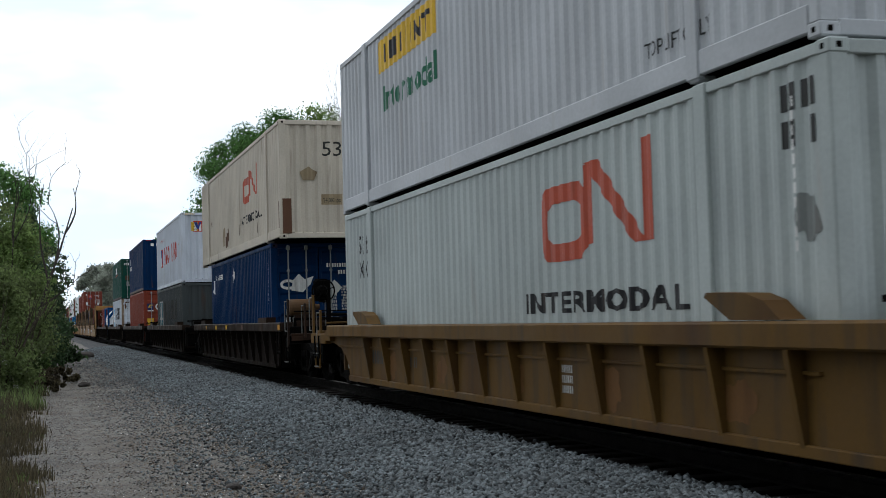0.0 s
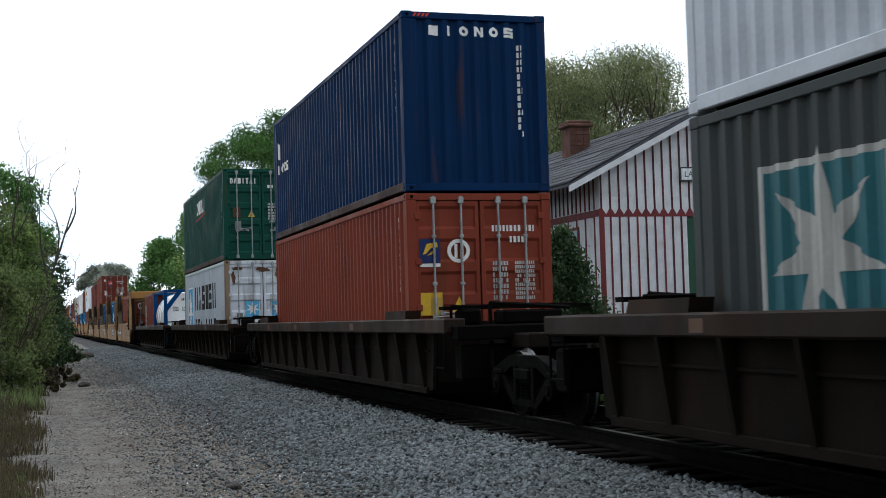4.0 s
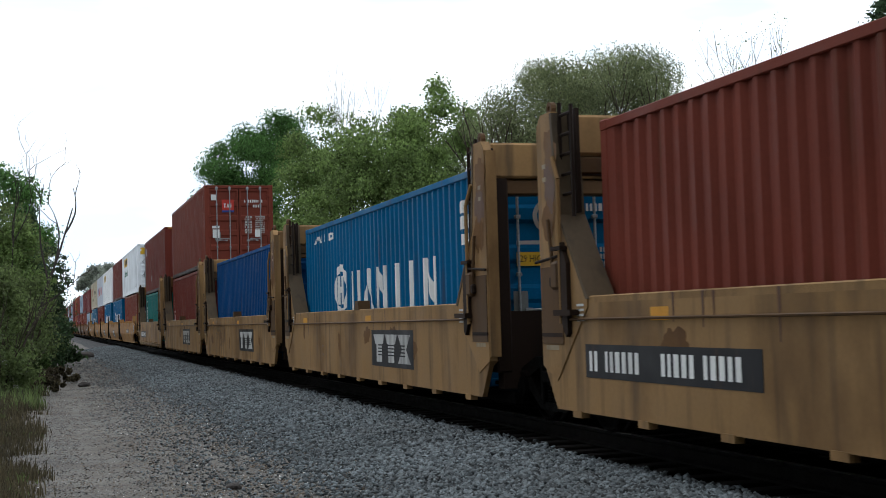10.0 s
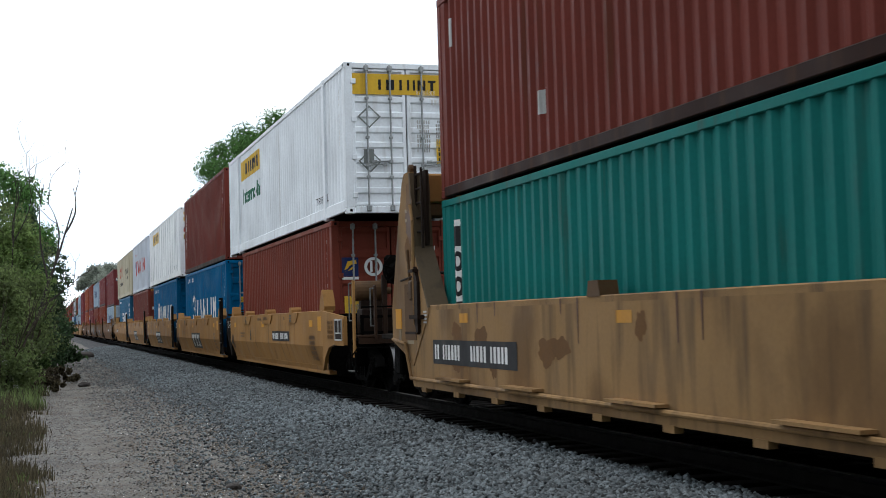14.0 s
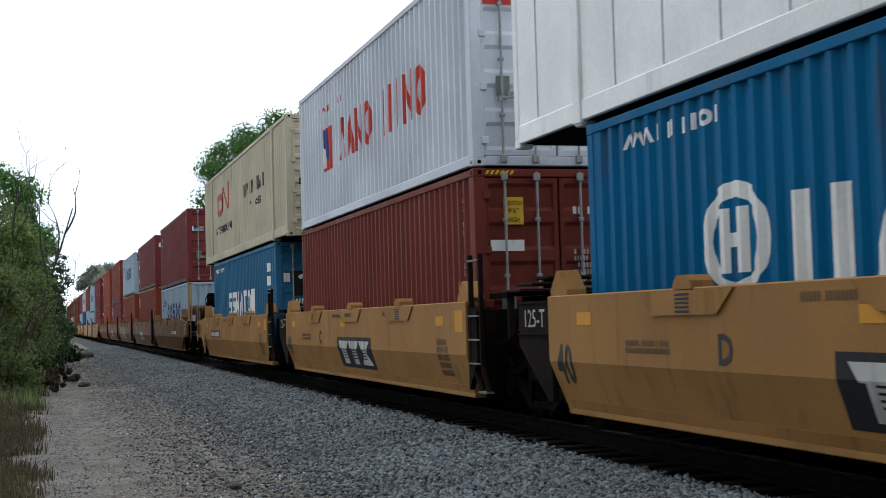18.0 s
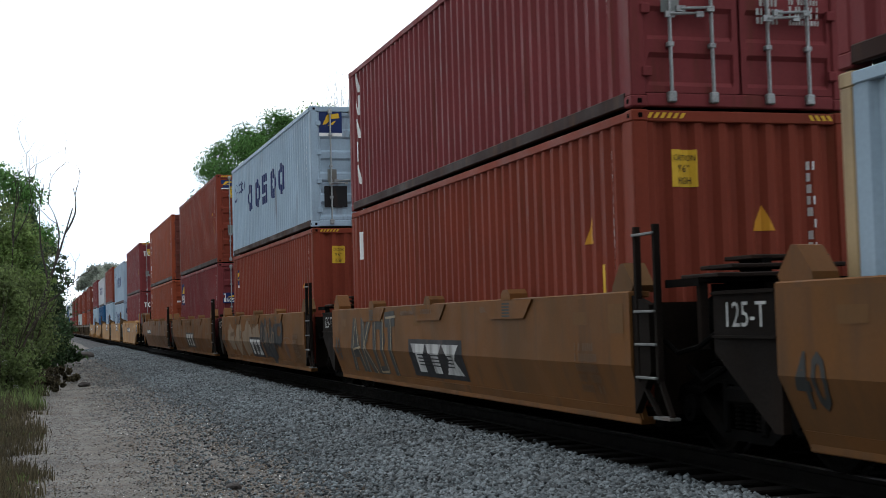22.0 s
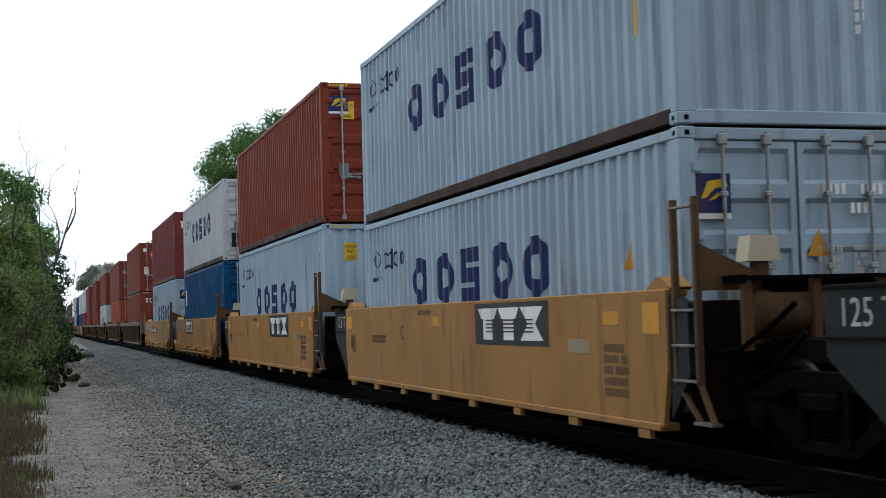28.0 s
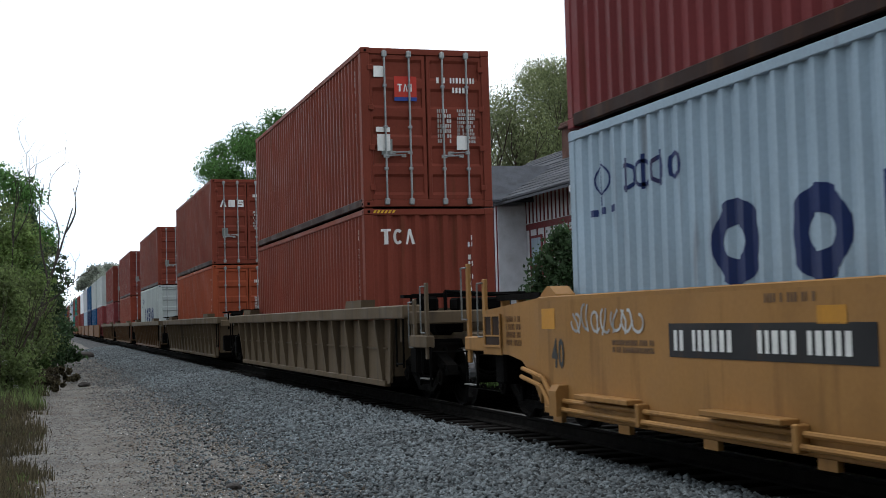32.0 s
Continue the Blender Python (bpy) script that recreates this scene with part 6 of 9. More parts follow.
def dead_tree(x, y, label, seed, boughs, r=0.055):
    """A dead tree given by its boughs: (height of the root, lean, length, curl)."""
    rng = random.Random(seed)
    ob = thing("bare_tree", label, "tree", at=(x, y, ground_height(x, y) - 0.05))
    wood = Mesh()
    stem = [Vector((0, 0, 0))]
    for root, lean_, length, curl in boughs:
        foot = min(stem, key=lambda p: abs(p.z - root))
        way = wander(wood, foot, Vector((lean_, 0.0, 1.0)).normalized(), length, r * (0.5 if root else 1.0), rng, curl, 2 if root else 0)
        if len(stem) == 1:
            stem = way
    part("trunk", wood, DEADWOOD, ob, "crooked bare grey branches")
    return ob


def conifer(x, y, height, radius, label, seed, count=16000, leaf="dark", size=0.16):
    """A dense conifer of ragged, upswept sprays."""
    rng = random.Random(seed)
    ob = thing("conifer", label, "tree", at=(x, y, ground_height(x, y) - 0.05))
    wood = Mesh().tube((0, 0, 0), (0, 0, height * 0.95), height * 0.018, 8, 0.02)
    cs, rs = [], []
    n = 90
    for i in range(n):
        k = (i + 0.5) / n
        z = height * (0.06 + 0.92 * k)
        reach = radius * (1 - k) ** 0.75 * rng.uniform(0.55, 1.1) + 0.08
        a = i * 2.4 + rng.uniform(-0.4, 0.4)
        tip = Vector((math.cos(a) * reach, math.sin(a) * reach, z + reach * 0.15))
        wood.tube((0, 0, z - 0.1), tip, 0.025, 4, 0.008)
        for j in (0.45, 0.8, 1.0):
            cs.append((tip.x * j, tip.y * j, z + reach * 0.15 * j))
            rs.append((0.14 + 0.26 * reach * (1.1 - j * 0.5), 0.14 + 0.26 * reach * (1.1 - j * 0.5), 0.30 + 0.10 * reach))
    part("trunk", wood, BARK, ob, "brown trunk and boughs")
    part("crown", leaf_mesh("crown", cs, rs, count, size, seed, -0.6, 0.7, 0.2), LEAF[leaf], ob, "ragged dark needle sprays")
    return ob


def bush(x, y, width, height, leaf, label, seed, count=3500, size=0.12, z0=None):
    rng = random.Random(seed)
    g = ground_height(x, y) if z0 is None else z0
    ob = thing("bush", label, "bush", at=(x, y, g - 0.03))
    wood, tips = Mesh(), []
    for i in range(6):
        a = i * 1.05 + rng.uniform(-0.3, 0.3)
        limbs(wood, Vector((0, 0, 0)), Vector((math.cos(a) * 0.5, math.sin(a) * 0.5, 1)).normalized(), height * 0.55, 0.02 + height * 0.006, 1, rng, tips, 0.5)
    part("woody_stem", wood, BARK, ob, "thin brown stems")
    cs, rs = [], []
    for i in range(34):
        a, k, h = rng.uniform(0, 6.28), rng.uniform(0, 1.25) ** 0.5, rng.uniform(0.10, 0.95)
        w = math.sqrt(max(0.1, 1 - (2 * h - 0.8) ** 2))
        cs.append((math.cos(a) * width * 0.42 * k * w, math.sin(a) * width * 0.42 * k * w, height * h))
        rs.append(rng.uniform(0.09, 0.22) * min(width, height))
    part("foliage", leaf_mesh("foliage", cs, rs, count, size, seed), LEAF[leaf], ob, "small leaves")
    return ob


def grass(name, x0, x1, y0, y1, count, height, leaf, label, seed, edge=0.0):
    """Blades of grass and weeds."""
    rg = np.random.default_rng(seed)
    tufts = max(1, count // 22)
    cx, cy = rg.uniform(x0, x1, tufts), y0 + (y1 - y0) * rg.uniform(0, 1, tufts) ** 1.6
    tall = rg.uniform(0.45, 1.35, tufts)
    if edge:
        rim = x1 - 0.30 + 0.22 * np.sin(cy * 0.9) + 0.16 * np.sin(cy * 2.3 + 1.0) + 0.14 * rg.normal(size=tufts)
        keep = rg.uniform(0, 1, tufts) < np.clip((rim - cx) / edge + 0.35, 0, 1)
        cx, cy, tall = cx[keep], cy[keep], tall[keep]
    pick = rg.integers(0, len(cx), count)
    x, y = cx[pick] + 0.09 * rg.normal(size=count), cy[pick] + 0.11 * rg.normal(size=count)
    n = len(x)
    z = np.array([ground_height(a, b) for a, b in zip(x, y)])
    h = height * rg.uniform(0.4, 1.15, n) * tall[pick]
    a = rg.uniform(0, 6.283, n)
    w = (0.003 + 0.003 * rg.uniform(0, 1, n)) * (1 + y / 30)
    bend = h * rg.uniform(0.1, 0.7, n)
    ca, sa = np.cos(a), np.sin(a)
    p = np.stack([x, y, z - 0.02], -1)
    side = np.stack([-sa * w, ca * w, np.zeros(n)], -1)
    mid = p + np.stack([ca * bend * 0.35, sa * bend * 0.35, h * 0.6], -1)
    tip = p + np.stack([ca * bend, sa * bend, h], -1)
    v = np.stack([p - side, p + side, mid + side * 0.8, mid - side * 0.8, tip], 1).reshape(-1, 3)
    k = 5 * np.arange(n)[:, None]
    f = np.concatenate([np.array([(0, 1, 2)]) + k, np.array([(0, 2, 3)]) + k, np.array([(3, 2, 4)]) + k])
    return tagged(part(name, raw_mesh(name, v, f), LEAF[leaf], None), label, "grass", kind="stuff")


def at_view(k, far):
    """x at far metres down the track, for a sight line turned aside by k in 2333."""
    return far * math.tan(radians(16.8724) + math.atan(k / 2333.3))


# beyond the track
tree(at_view(-352, 112), 112, 18.6, 3.9, "deep", "large dense green broadleaf tree beyond the railway", 11, 27000, 0.31, 0.0, blobs=46)
tree(at_view(-285, 116), 116, 20.4, 4.0, "deep", "large dense green broadleaf tree beyond the railway", 12, 27000, 0.31, 0.0, blobs=46)
tree(at_view(-400, 150), 150, 14.5, 6.0, "deep", "green broadleaf tree in a row along the railway", 13, 9000, 0.55, 0.02)
tree(at_view(-462, 215), 215, 20.0, 5.4, "deep", "green broadleaf tree in a row along the railway", 14, 8000, 0.7, 0.02)
tree(at_view(-495, 215), 215, 16.0, 5.0, "deep", "green broadleaf tree in a row along the railway", 15, 7000, 0.7, 0.02)
tree(at_view(-370, 140), 140, 10.5, 6.0, "fresh", "low light-green tree along the railway", 16, 8000, 0.5, 0.0)
tree(at_view(-602, 420), 420, 22.0, 6.5, "far", "distant tree beyond the train with haze in its colour", 17, 5000, 1.0, 0.0)
tree(at_view(-578, 400), 400, 21.0, 6.0, "far", "distant tree beyond the train with haze in its colour", 18, 5000, 1.0, 0.0)
tree(at_view(-625, 430), 430, 19.0, 5.0, "far", "distant tree beyond the train with haze in its colour", 19, 4000, 1.0, 0.0)
tree(at_view(-205, 100), 100, 15.0, 4.6, "fresh", "light-green young tree behind the train", 20, 11000, 0.40, 0.0)
tree(at_view(-150, 92), 92, 16.2, 4.8, "fresh", "light-green young tree behind the train", 21, 13000, 0.38, 0.0)
tree(at_view(-75, 88), 88, 16.0, 5.0, "fresh", "light-green young tree behind the train", 22, 13000, 0.38, 0.0)
tree(at_view(-215, 104), 104, 19.0, 3.4, "fresh", "slim light-green tree behind the train", 23, 6000, 0.36, 0.10)
tree(at_view(15, 92), 92, 19.4, 3.5, "fresh", "upright green tree with an open crown", 24, 9000, 0.36, 0.1, blobs=30)
tree(at_view(-42, 94), 94, 17.6, 3.2, "fresh", "upright green tree with an open crown", 25, 8000, 0.36, 0.1, blobs=26)
tree(at_view(50, 96), 96, 17.4, 3.0, "fresh", "upright green tree with an open crown", 26, 7000, 0.36, 0.05, blobs=24)
tree(at_view(-20, 84), 84, 11.5, 4.2, "fresh", "low spreading green tree behind the train", 27, 9000, 0.38, 0.0)
tree(at_view(205, 80), 80, 18.2, 4.8, "willow", "tall pale willow with a loose feathery crown", 31, 28000, 0.31, 0.38, droop=0.9, slim=0.6, blobs=46)
tree(at_view(335, 82), 82, 19.8, 5.4, "willow", "tall pale willow with a loose feathery crown", 32, 32000, 0.31, 0.38, droop=0.9, slim=0.6, blobs=50)
tree(at_view(105, 80), 80, 15.5, 3.6, "willow", "pale willow with a low drooping crown", 33, 15000, 0.26, 0.05, droop=0.9, slim=0.6)
tree(at_view(265, 86), 86, 16.0, 5.0, "willow", "pale willow with a low drooping crown", 34, 13000, 0.26, 0.10, droop=0.9, slim=0.6)
bare_tree(at_view(-143, 96), 96, 18.6, "tall bare dead tree behind green trees", 129, spread=0.38, r=0.007, reach=0.2)
bare_tree(at_view(505, 74), 74, 16.2, "spreading half-bare tree behind the depot", 42, 120, "fresh", 0.7)
bare_tree(at_view(620, 72), 72, 16.6, "spreading half-bare tree behind the depot", 43, 420, "fresh", 0.75)
bare_tree(at_view(570, 80), 80, 16.4, "spreading half-bare tree behind the depot", 44, 60, "fresh", 0.7)
conifer(at_view(820, 25.5), 25.5, 8.9, 2.6, "tall ragged dark green conifer beside the depot", 51, 52000, size=0.10)
conifer(at_view(705, 29.0), 29.0, 4.6, 1.7, "bushy dark green conifer beside the depot", 52, 22000, size=0.10)
conifer(at_view(214, 33.0), 33.0, 4.2, 1.75, "small young conifer in front of the depot", 53, 15000, size=0.11)
bush(at_view(690, 24), 24, 2.2, 1.6, "weeds", "tangle of light-green weeds beside the depot", 54, 5000)
bush(at_view(610, 27), 27, 2.0, 1.5, "weeds", "tangle of light-green weeds beside the depot", 55, 4000)
# nearer strip, thickened and lengthened to block light from below the cars
grass("weeds", 9.0, 13, 6, 46, 22000, 0.95, "weeds", "tall green weeds beyond the track", 57)
grass("weeds", 12, 24, 14, 46, 14000, 0.75, "weeds", "tall green weeds beyond the track", 56)

# unseen trees beside and behind the camera, added to block sky light
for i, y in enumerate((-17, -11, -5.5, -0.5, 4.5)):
    tree(-6.0 - 0.5 * (i % 2), y, 8.5 + 0.6 * (i % 3), 3.2, "deep", "unseen green tree added to block sky light", 90 + i, 2600, 1.0, 0.0, blobs=40)
# the verge on the near side of the road
for i, (k, y, w, h, leaf, n) in enumerate(((-752, 42, 2.6, 3.6, "brush", 6000), (-780, 36, 2.6, 3.2, "brush", 6000), (-722, 56, 2.2, 3.0, "brush", 5000), (-760, 60, 4.0, 5.2, "dark", 6000),
                                            (-705, 74, 2.2, 3.2, "brush", 4000), (-735, 80, 3.4, 5.8, "dark", 5000), (-700, 105, 3.0, 5.0, "dark", 4000), (-690, 150, 3.6, 4.4, "dark", 4000),
                                            (-683, 230, 4.5, 5.5, "dark", 4000), (-740, 48, 1.8, 1.6, "weeds", 3500), (-715, 66, 1.6, 1.4, "weeds", 3000))):
    bush(at_view(k, y), y, w, h, leaf, "tangled roadside brush with small leaves" if leaf != "dark" else "dark green roadside thicket", 60 + i, int(n * 2), 0.055 + 0.0005 * y)
tree(at_view(-775, 58), 58, 8.6, 2.0, "deep", "thin roadside tree with dark green leaves", 71, 4500, 0.22, 0.2)
tree(at_view(-742, 70), 70, 8.2, 1.7, "dark", "thin roadside tree with dark leaves", 72, 3500, 0.24, 0.15)
tree(at_view(-790, 48), 48, 6.2, 2.2, "brush", "thin roadside tree with sparse leaves", 73, 4500, 0.2, 0.1)
dead_tree(at_view(-758, 44), 44, "dead roadside tree with long crooked bare branches", 74, ((0, 0.26, 5.9, 0.0), (3.5, 0.6, 2.8, -0.2), (3.4, -0.1, 3.2, 0.1), (2.6, 0.9, 1.5, 0.0), (4.4, 0.9, 1.6, -0.3), (1.8, 1.2, 1.2, 0.0)), 0.075)
dead_tree(at_view(-776, 46), 46, "dead roadside tree with thin upright twigs", 75, ((0, 0.05, 6.4, 0.0), (4.2, 0.2, 3.0, -0.1), (4.6, -0.2, 2.6, 0.1)), 0.045)
dead_tree(at_view(-735, 40), 40, "low tangle of dead twigs in the brush", 76, ((0.05, 0.3, 1.6, 0.0), (0.05, -0.5, 2.2, -0.1), (0.05, 0.1, 2.0, 0.0), (0.8, -1.0, 1.6, 0.0)), 0.022)
tree(at_view(-762, 47), 47, 5.6, 1.3, "fresh", "young light-green roadside tree", 83, 3200, 0.20, 0.1)
tree(at_view(-694, 52), 52, 4.9, 0.8, "dark", "thin dark roadside tree with sparse leaves", 84, 700, 0.20, 0.35)
conifer(at_view(-738, 50), 50, 4.0, 1.5, "dark spreading conifer in the roadside brush", 85, 9000, size=0.11)
bush(at_view(-688, 44), 44, 1.7, 0.5, "straw", "low mound of brown dead brush beside the road", 86, 5000, 0.06)
bush(at_view(-705, 38), 38, 1.2, 0.45, "straw", "low mound of brown dead brush beside the road", 87, 4000, 0.05)
grass("dry_grass", -1.7, -0.02, 11.0, 36, 46000, 0.17, "straw", "dry brown grass along the road edge", 80, 0.8)
grass("green_grass", -1.7, -0.05, 11.0, 36, 5000, 0.15, "brush", "thin green grass among the dry stalks", 82, 0.8)
grass("verge_grass", -3.0, 0.3, 30, 75, 9000, 0.35, "brush", "green and brown grass along the road edge", 81, 1.2)
conifer(at_view(-700, 62), 62, 4.4, 1.3, "small dark conifer in the roadside brush", 77, 6000, size=0.2)
conifer(at_view(-728, 66), 66, 7.4, 1.5, "slim dark conifer in the roadside brush", 78, 8000, size=0.2)
slab = thing("concrete_slab", "weathered pale concrete slab on a block in the brush", "block", at=(at_view(-760, 39), 39, ground_height(-0.8, 39) - 0.04))
part("slab", Mesh().box(-1.2, 0.28, -0.35, 0.35, 0.72, 0.88, 0.03), CONCRETE, slab)
part("leg", Mesh().box(-0.10, 0.24, -0.25, 0.25, 0.0, 0.72, 0.03), CONCRETE, slab)
part("leg", Mesh().box(-1.1, -0.76, -0.25, 0.25, 0.0, 0.72, 0.03), CONCRETE, slab)


# ---------- the depot ----------
def depot():
    """A small board-and-batten railway depot: gable end towards the viewer, a cross gable on the track side."""
    ob = thing("depot", "white wooden railway depot with red battens and grey shingle roof", "building")
    boards = surface("white painted boards", (0.5542, 0.5641, 0.5938), 0.7, vary=0.12, grain=0.08, bump=0.2, bump_scale=25, dirt=(0.2311, 0.2157, 0.1926), dirt_amount=0.2)
    red = surface("dark red trim paint", (0.135, 0.019, 0.022), 0.65, vary=0.15, bump=0.15)
    aged = surface("weathered dark red batten paint", (0.066, 0.016, 0.020), 0.75, vary=0.3, bump=0.15, objects=0.3)
    green = surface("dark green door paint", (0.0076, 0.057, 0.0304), 0.6, vary=0.15, bump=0.1)
    shingle = surface("grey asphalt shingles", (0.046, 0.050, 0.060), 0.95, vary=0.25, bump=0.5, objects=0.35)
    brick = surface("red chimney brick", (0.095, 0.046, 0.034), 0.9, vary=0.3, bump=0.4)
    x0, x1, y0, y1, base = 16.75, 23.62, 38.0, 54.0, -0.4
    belt, apex, mid, slope = 4.32, 7.86, 20.89, 0.515
    eave, eave_far = apex - slope * (mid - x0), apex - slope * (x1 - mid)
    # walls with thickness; the gable end has a freight door opening
    d0, d1, dtop = 19.77, 21.45, 4.36
    part("wall", Mesh().prism([(x0, base), (d0, base), (d0, dtop), (d1, dtop), (d1, base), (x1, base), (x1, eave_far + 0.1), (mid, apex - 0.05), (x0, eave + 0.1)], "y", y0, y0 + 0.15), boards, ob, "white gable wall")
    part("wall", Mesh().box(x0, x0 + 0.15, y0 + 0.15, y1 - 0.15, base, eave + 0.1), boards, ob)
    part("wall", Mesh().box(x1 - 0.15, x1, y0 + 0.15, y1 - 0.15, base, eave_far + 0.1), boards, ob)
    part("wall", Mesh().prism([(x0, base), (x1, base), (x1, eave_far + 0.1), (mid, apex - 0.05), (x0, eave + 0.1)], "y", y1 - 0.15, y1), boards, ob)
    door = part("freight_door", Mesh().box(d0 + 0.01, d1 - 0.01, y0 + 0.05, y0 + 0.11, base, dtop - 0.01), green, ob, "dark green sliding freight door")
    for i in range(7):
        x = d0 + 0.12 + i * 0.24
        part("door_board", Mesh().box(x - 0.11, x + 0.11, y0 + 0.03, y0 + 0.055, base, dtop - 0.03, 0.006), green, door)
    # red battens; those above the belt end in points
    def batten(x, lo, hi):
        return Mesh().box(x - 0.026, x + 0.026, y0 - 0.03, y0, lo, hi)
    n = 22
    for i in range(n + 1):
        x = x0 + 0.06 + i * (x1 - x0 - 0.12) / n
        hi = apex - slope * abs(x - mid) - 0.12
        part("batten", batten(x, belt + 0.24, hi), aged, ob)
        if not d0 - 0.05 < x < d1 + 0.05:
            part("batten", batten(x, base, belt - 0.02), red if i % 3 == 1 else aged, ob)
        if i < n:
            w = (x1 - x0 - 0.12) / n
            part("pointed_board", Mesh().prism([(x + 0.035, belt + 0.24), (x + w / 2, belt + 0.06), (x + w - 0.035, belt + 0.24), (x + w - 0.035, belt + 0.6), (x + 0.035, belt + 0.6)], "y", y0 - 0.02, y0 - 0.002), boards, ob)
    part("belt_board", Mesh().box(x0 - 0.02, x1 + 0.02, y0 - 0.012, y0 + 0.0, belt - 0.02, belt + 0.24), red, ob, "red belt board")
    part("corner_board", Mesh().box(x0 - 0.03, x0 + 0.14, y0 - 0.035, y0 - 0.001, base, belt), red, ob)
    part("corner_board", Mesh().box(x1 - 0.14, x1 + 0.03, y0 - 0.035, y0 - 0.001, base, belt), red, ob)
    # track side
    for i in range(44):
        y = y0 + 0.4 + i * 0.36
        if y > y1:
            break
        part("batten", Mesh().box(x0 - 0.03, x0, y - 0.034, y + 0.034, belt + 0.24, eave), red, ob)
        if i % 2 == 0:
            part("batten", Mesh().box(x0 - 0.03, x0, y - 0.034, y + 0.034, base, belt), red, ob)
    part("belt_board", Mesh().box(x0 - 0.025, x0, y0, y1, belt, belt + 0.22), red, ob)
    for y in (y0 + 2.2, y0 + 5.5, y0 + 12.0):
        wdw = part("window", Mesh().box(x0 - 0.05, x0 - 0.001, y - 0.55, y + 0.55, 1.9, 4.1, 0.01), red, ob, "red-framed sash window")
        part("pane", Mesh().box(x0 - 0.056, x0 - 0.051, y - 0.45, y + 0.45, 2.0, 2.95), BOX["pale_blue"], wdw)
        part("pane", Mesh().box(x0 - 0.056, x0 - 0.051, y - 0.45, y + 0.45, 3.05, 4.0), BOX["pale_blue"], wdw)
    # main roof: two slabs with a white verge board, overhanging
    th = 0.14
    for s in (-1, 1):
        e = 15.55 if s < 0 else 24.55
        run = abs(e - mid)
        ze = apex - slope * run
        part("roof", Mesh().prism([(mid, apex + 0.10), (e, ze + 0.10), (e, ze + 0.10 + th * 0.6), (mid, apex + 0.10 + th)], "y", y0 - 0.45, y1 + 0.45), shingle, ob, "grey shingle roof slope")
        part("verge_board", Mesh().prism([(mid, apex - 0.08), (e, ze - 0.08), (e, ze + 0.12), (mid, apex + 0.12)], "y", y0 - 0.50, y0 - 0.455), boards, ob, "white verge board")
        # shingle courses
        k = 15
        for i in range(k):
            a, b = i / k, (i + 1) / k
            pa, pb = mid + s * run * a, mid + s * run * b
            za, zb = apex + 0.24 - slope * run * a, apex + 0.24 - slope * run * b
            if s < 0:
                rg = random.Random(i)
                for j in range(6):
                    ya, yb = y0 - 0.45 + j * 2.82, y0 - 0.45 + (j + 1) * 2.82 - 0.012
                    off = rg.uniform(0, 0.03)
                    part("shingle_strip", Mesh().prism([(pa, za), (pb, zb - 0.02), (pb, zb + 0.035 + off), (pa, za + 0.012 + off)], "y", ya, yb), shingle, ob)
    # cross gable over the track-side bay
    c0, c1, cz = 44.0, 48.0, 6.72
    cm = (c0 + c1) / 2
    part("bay_wall", Mesh().prism([(c0 + 0.5, base), (c1 - 0.5, base), (c1 - 0.5, 5.2), (cm, cz - 0.25), (c0 + 0.5, 5.2)], "x", x0 - 1.1, x0 - 0.02), boards, ob, "white projecting bay")
    for i in range(9):
        y = c0 + 0.6 + i * 0.35
        part("batten", Mesh().box(x0 - 1.13, x0 - 1.1, y - 0.034, y + 0.034, base, 5.2 + (cz - 5.45) * (1 - abs(y - cm) / 1.5)), red, ob)
    for s in (-1, 1):
        e = cm + s * (c1 - cm + 0.3)
        part("bay_roof", Mesh().prism([(cm, cz), (e, 5.28), (e, 5.38), (cm, cz + 0.13)], "x", x0 - 1.7, mid), shingle, ob, "grey shingle cross gable")
        part("verge_board", Mesh().prism([(cm, cz - 0.16), (e, 5.12), (e, 5.30), (cm, cz + 0.02)], "x", x0 - 1.75, x0 - 1.702), boards, ob, "white verge board")
    # chimney
    ch = part("chimney", Mesh().box(19.0, 19.8, 45.6, 46.4, 6.0, 8.3), brick, ob, "red brick chimney")
    for i in range(11):
        z = 6.75 + i * 0.14
        for j in range(3):
            part("brick", Mesh().box(19.01 + j * 0.265, 19.01 + j * 0.265 + 0.25, 45.585, 45.6, z, z + 0.12, 0.004), brick, ch)
    part("chimney_cap", Mesh().box(18.88, 19.92, 45.48, 46.52, 8.3, 8.42, 0.03).box(18.94, 19.86, 45.54, 46.46, 8.42, 8.54, 0.03), brick, ob)
    # sign and lamp
    cut = 20.54
    sign = part("station_sign", Mesh().box(cut - 1.0, cut + 1.0, y0 - 0.10, y0 - 0.032, 5.42, 5.88, 0.012), BOX["charcoal"], ob, "white station name board")
    part("sign_face", Mesh().box(cut - 0.95, cut + 0.95, y0 - 0.112, y0 - 0.10, 5.47, 5.83), BOX["white"], sign)
    decal("station_name", lettering("LAKE ZURICH", cut - 0.86, 5.56, 0.19, 1.72), lambda a, b, q: (a, y0 - 0.112 - q, b), INK["black"], sign, "LAKE ZURICH in black letters")
    lamp = part("gable_lamp", Mesh().box(mid - 0.28, mid - 0.18, y0 - 0.12, y0 - 0.03, 6.95, 7.45, 0.02).lathe([(0.0, 0.16), (0.08, 0.15), (0.15, 0.02), (0.15, -0.03), (0.0, -0.05)], 14, "z", (mid - 0.12, y0 - 0.22, 7.28)), ZINC, ob, "grey gable lamp")
    return ob


depot()


# ---------- the train ----------
MOVING = []           # (thing, place along the train, height)
FLOOR = 0.38          # the well floor on which the lower containers stand
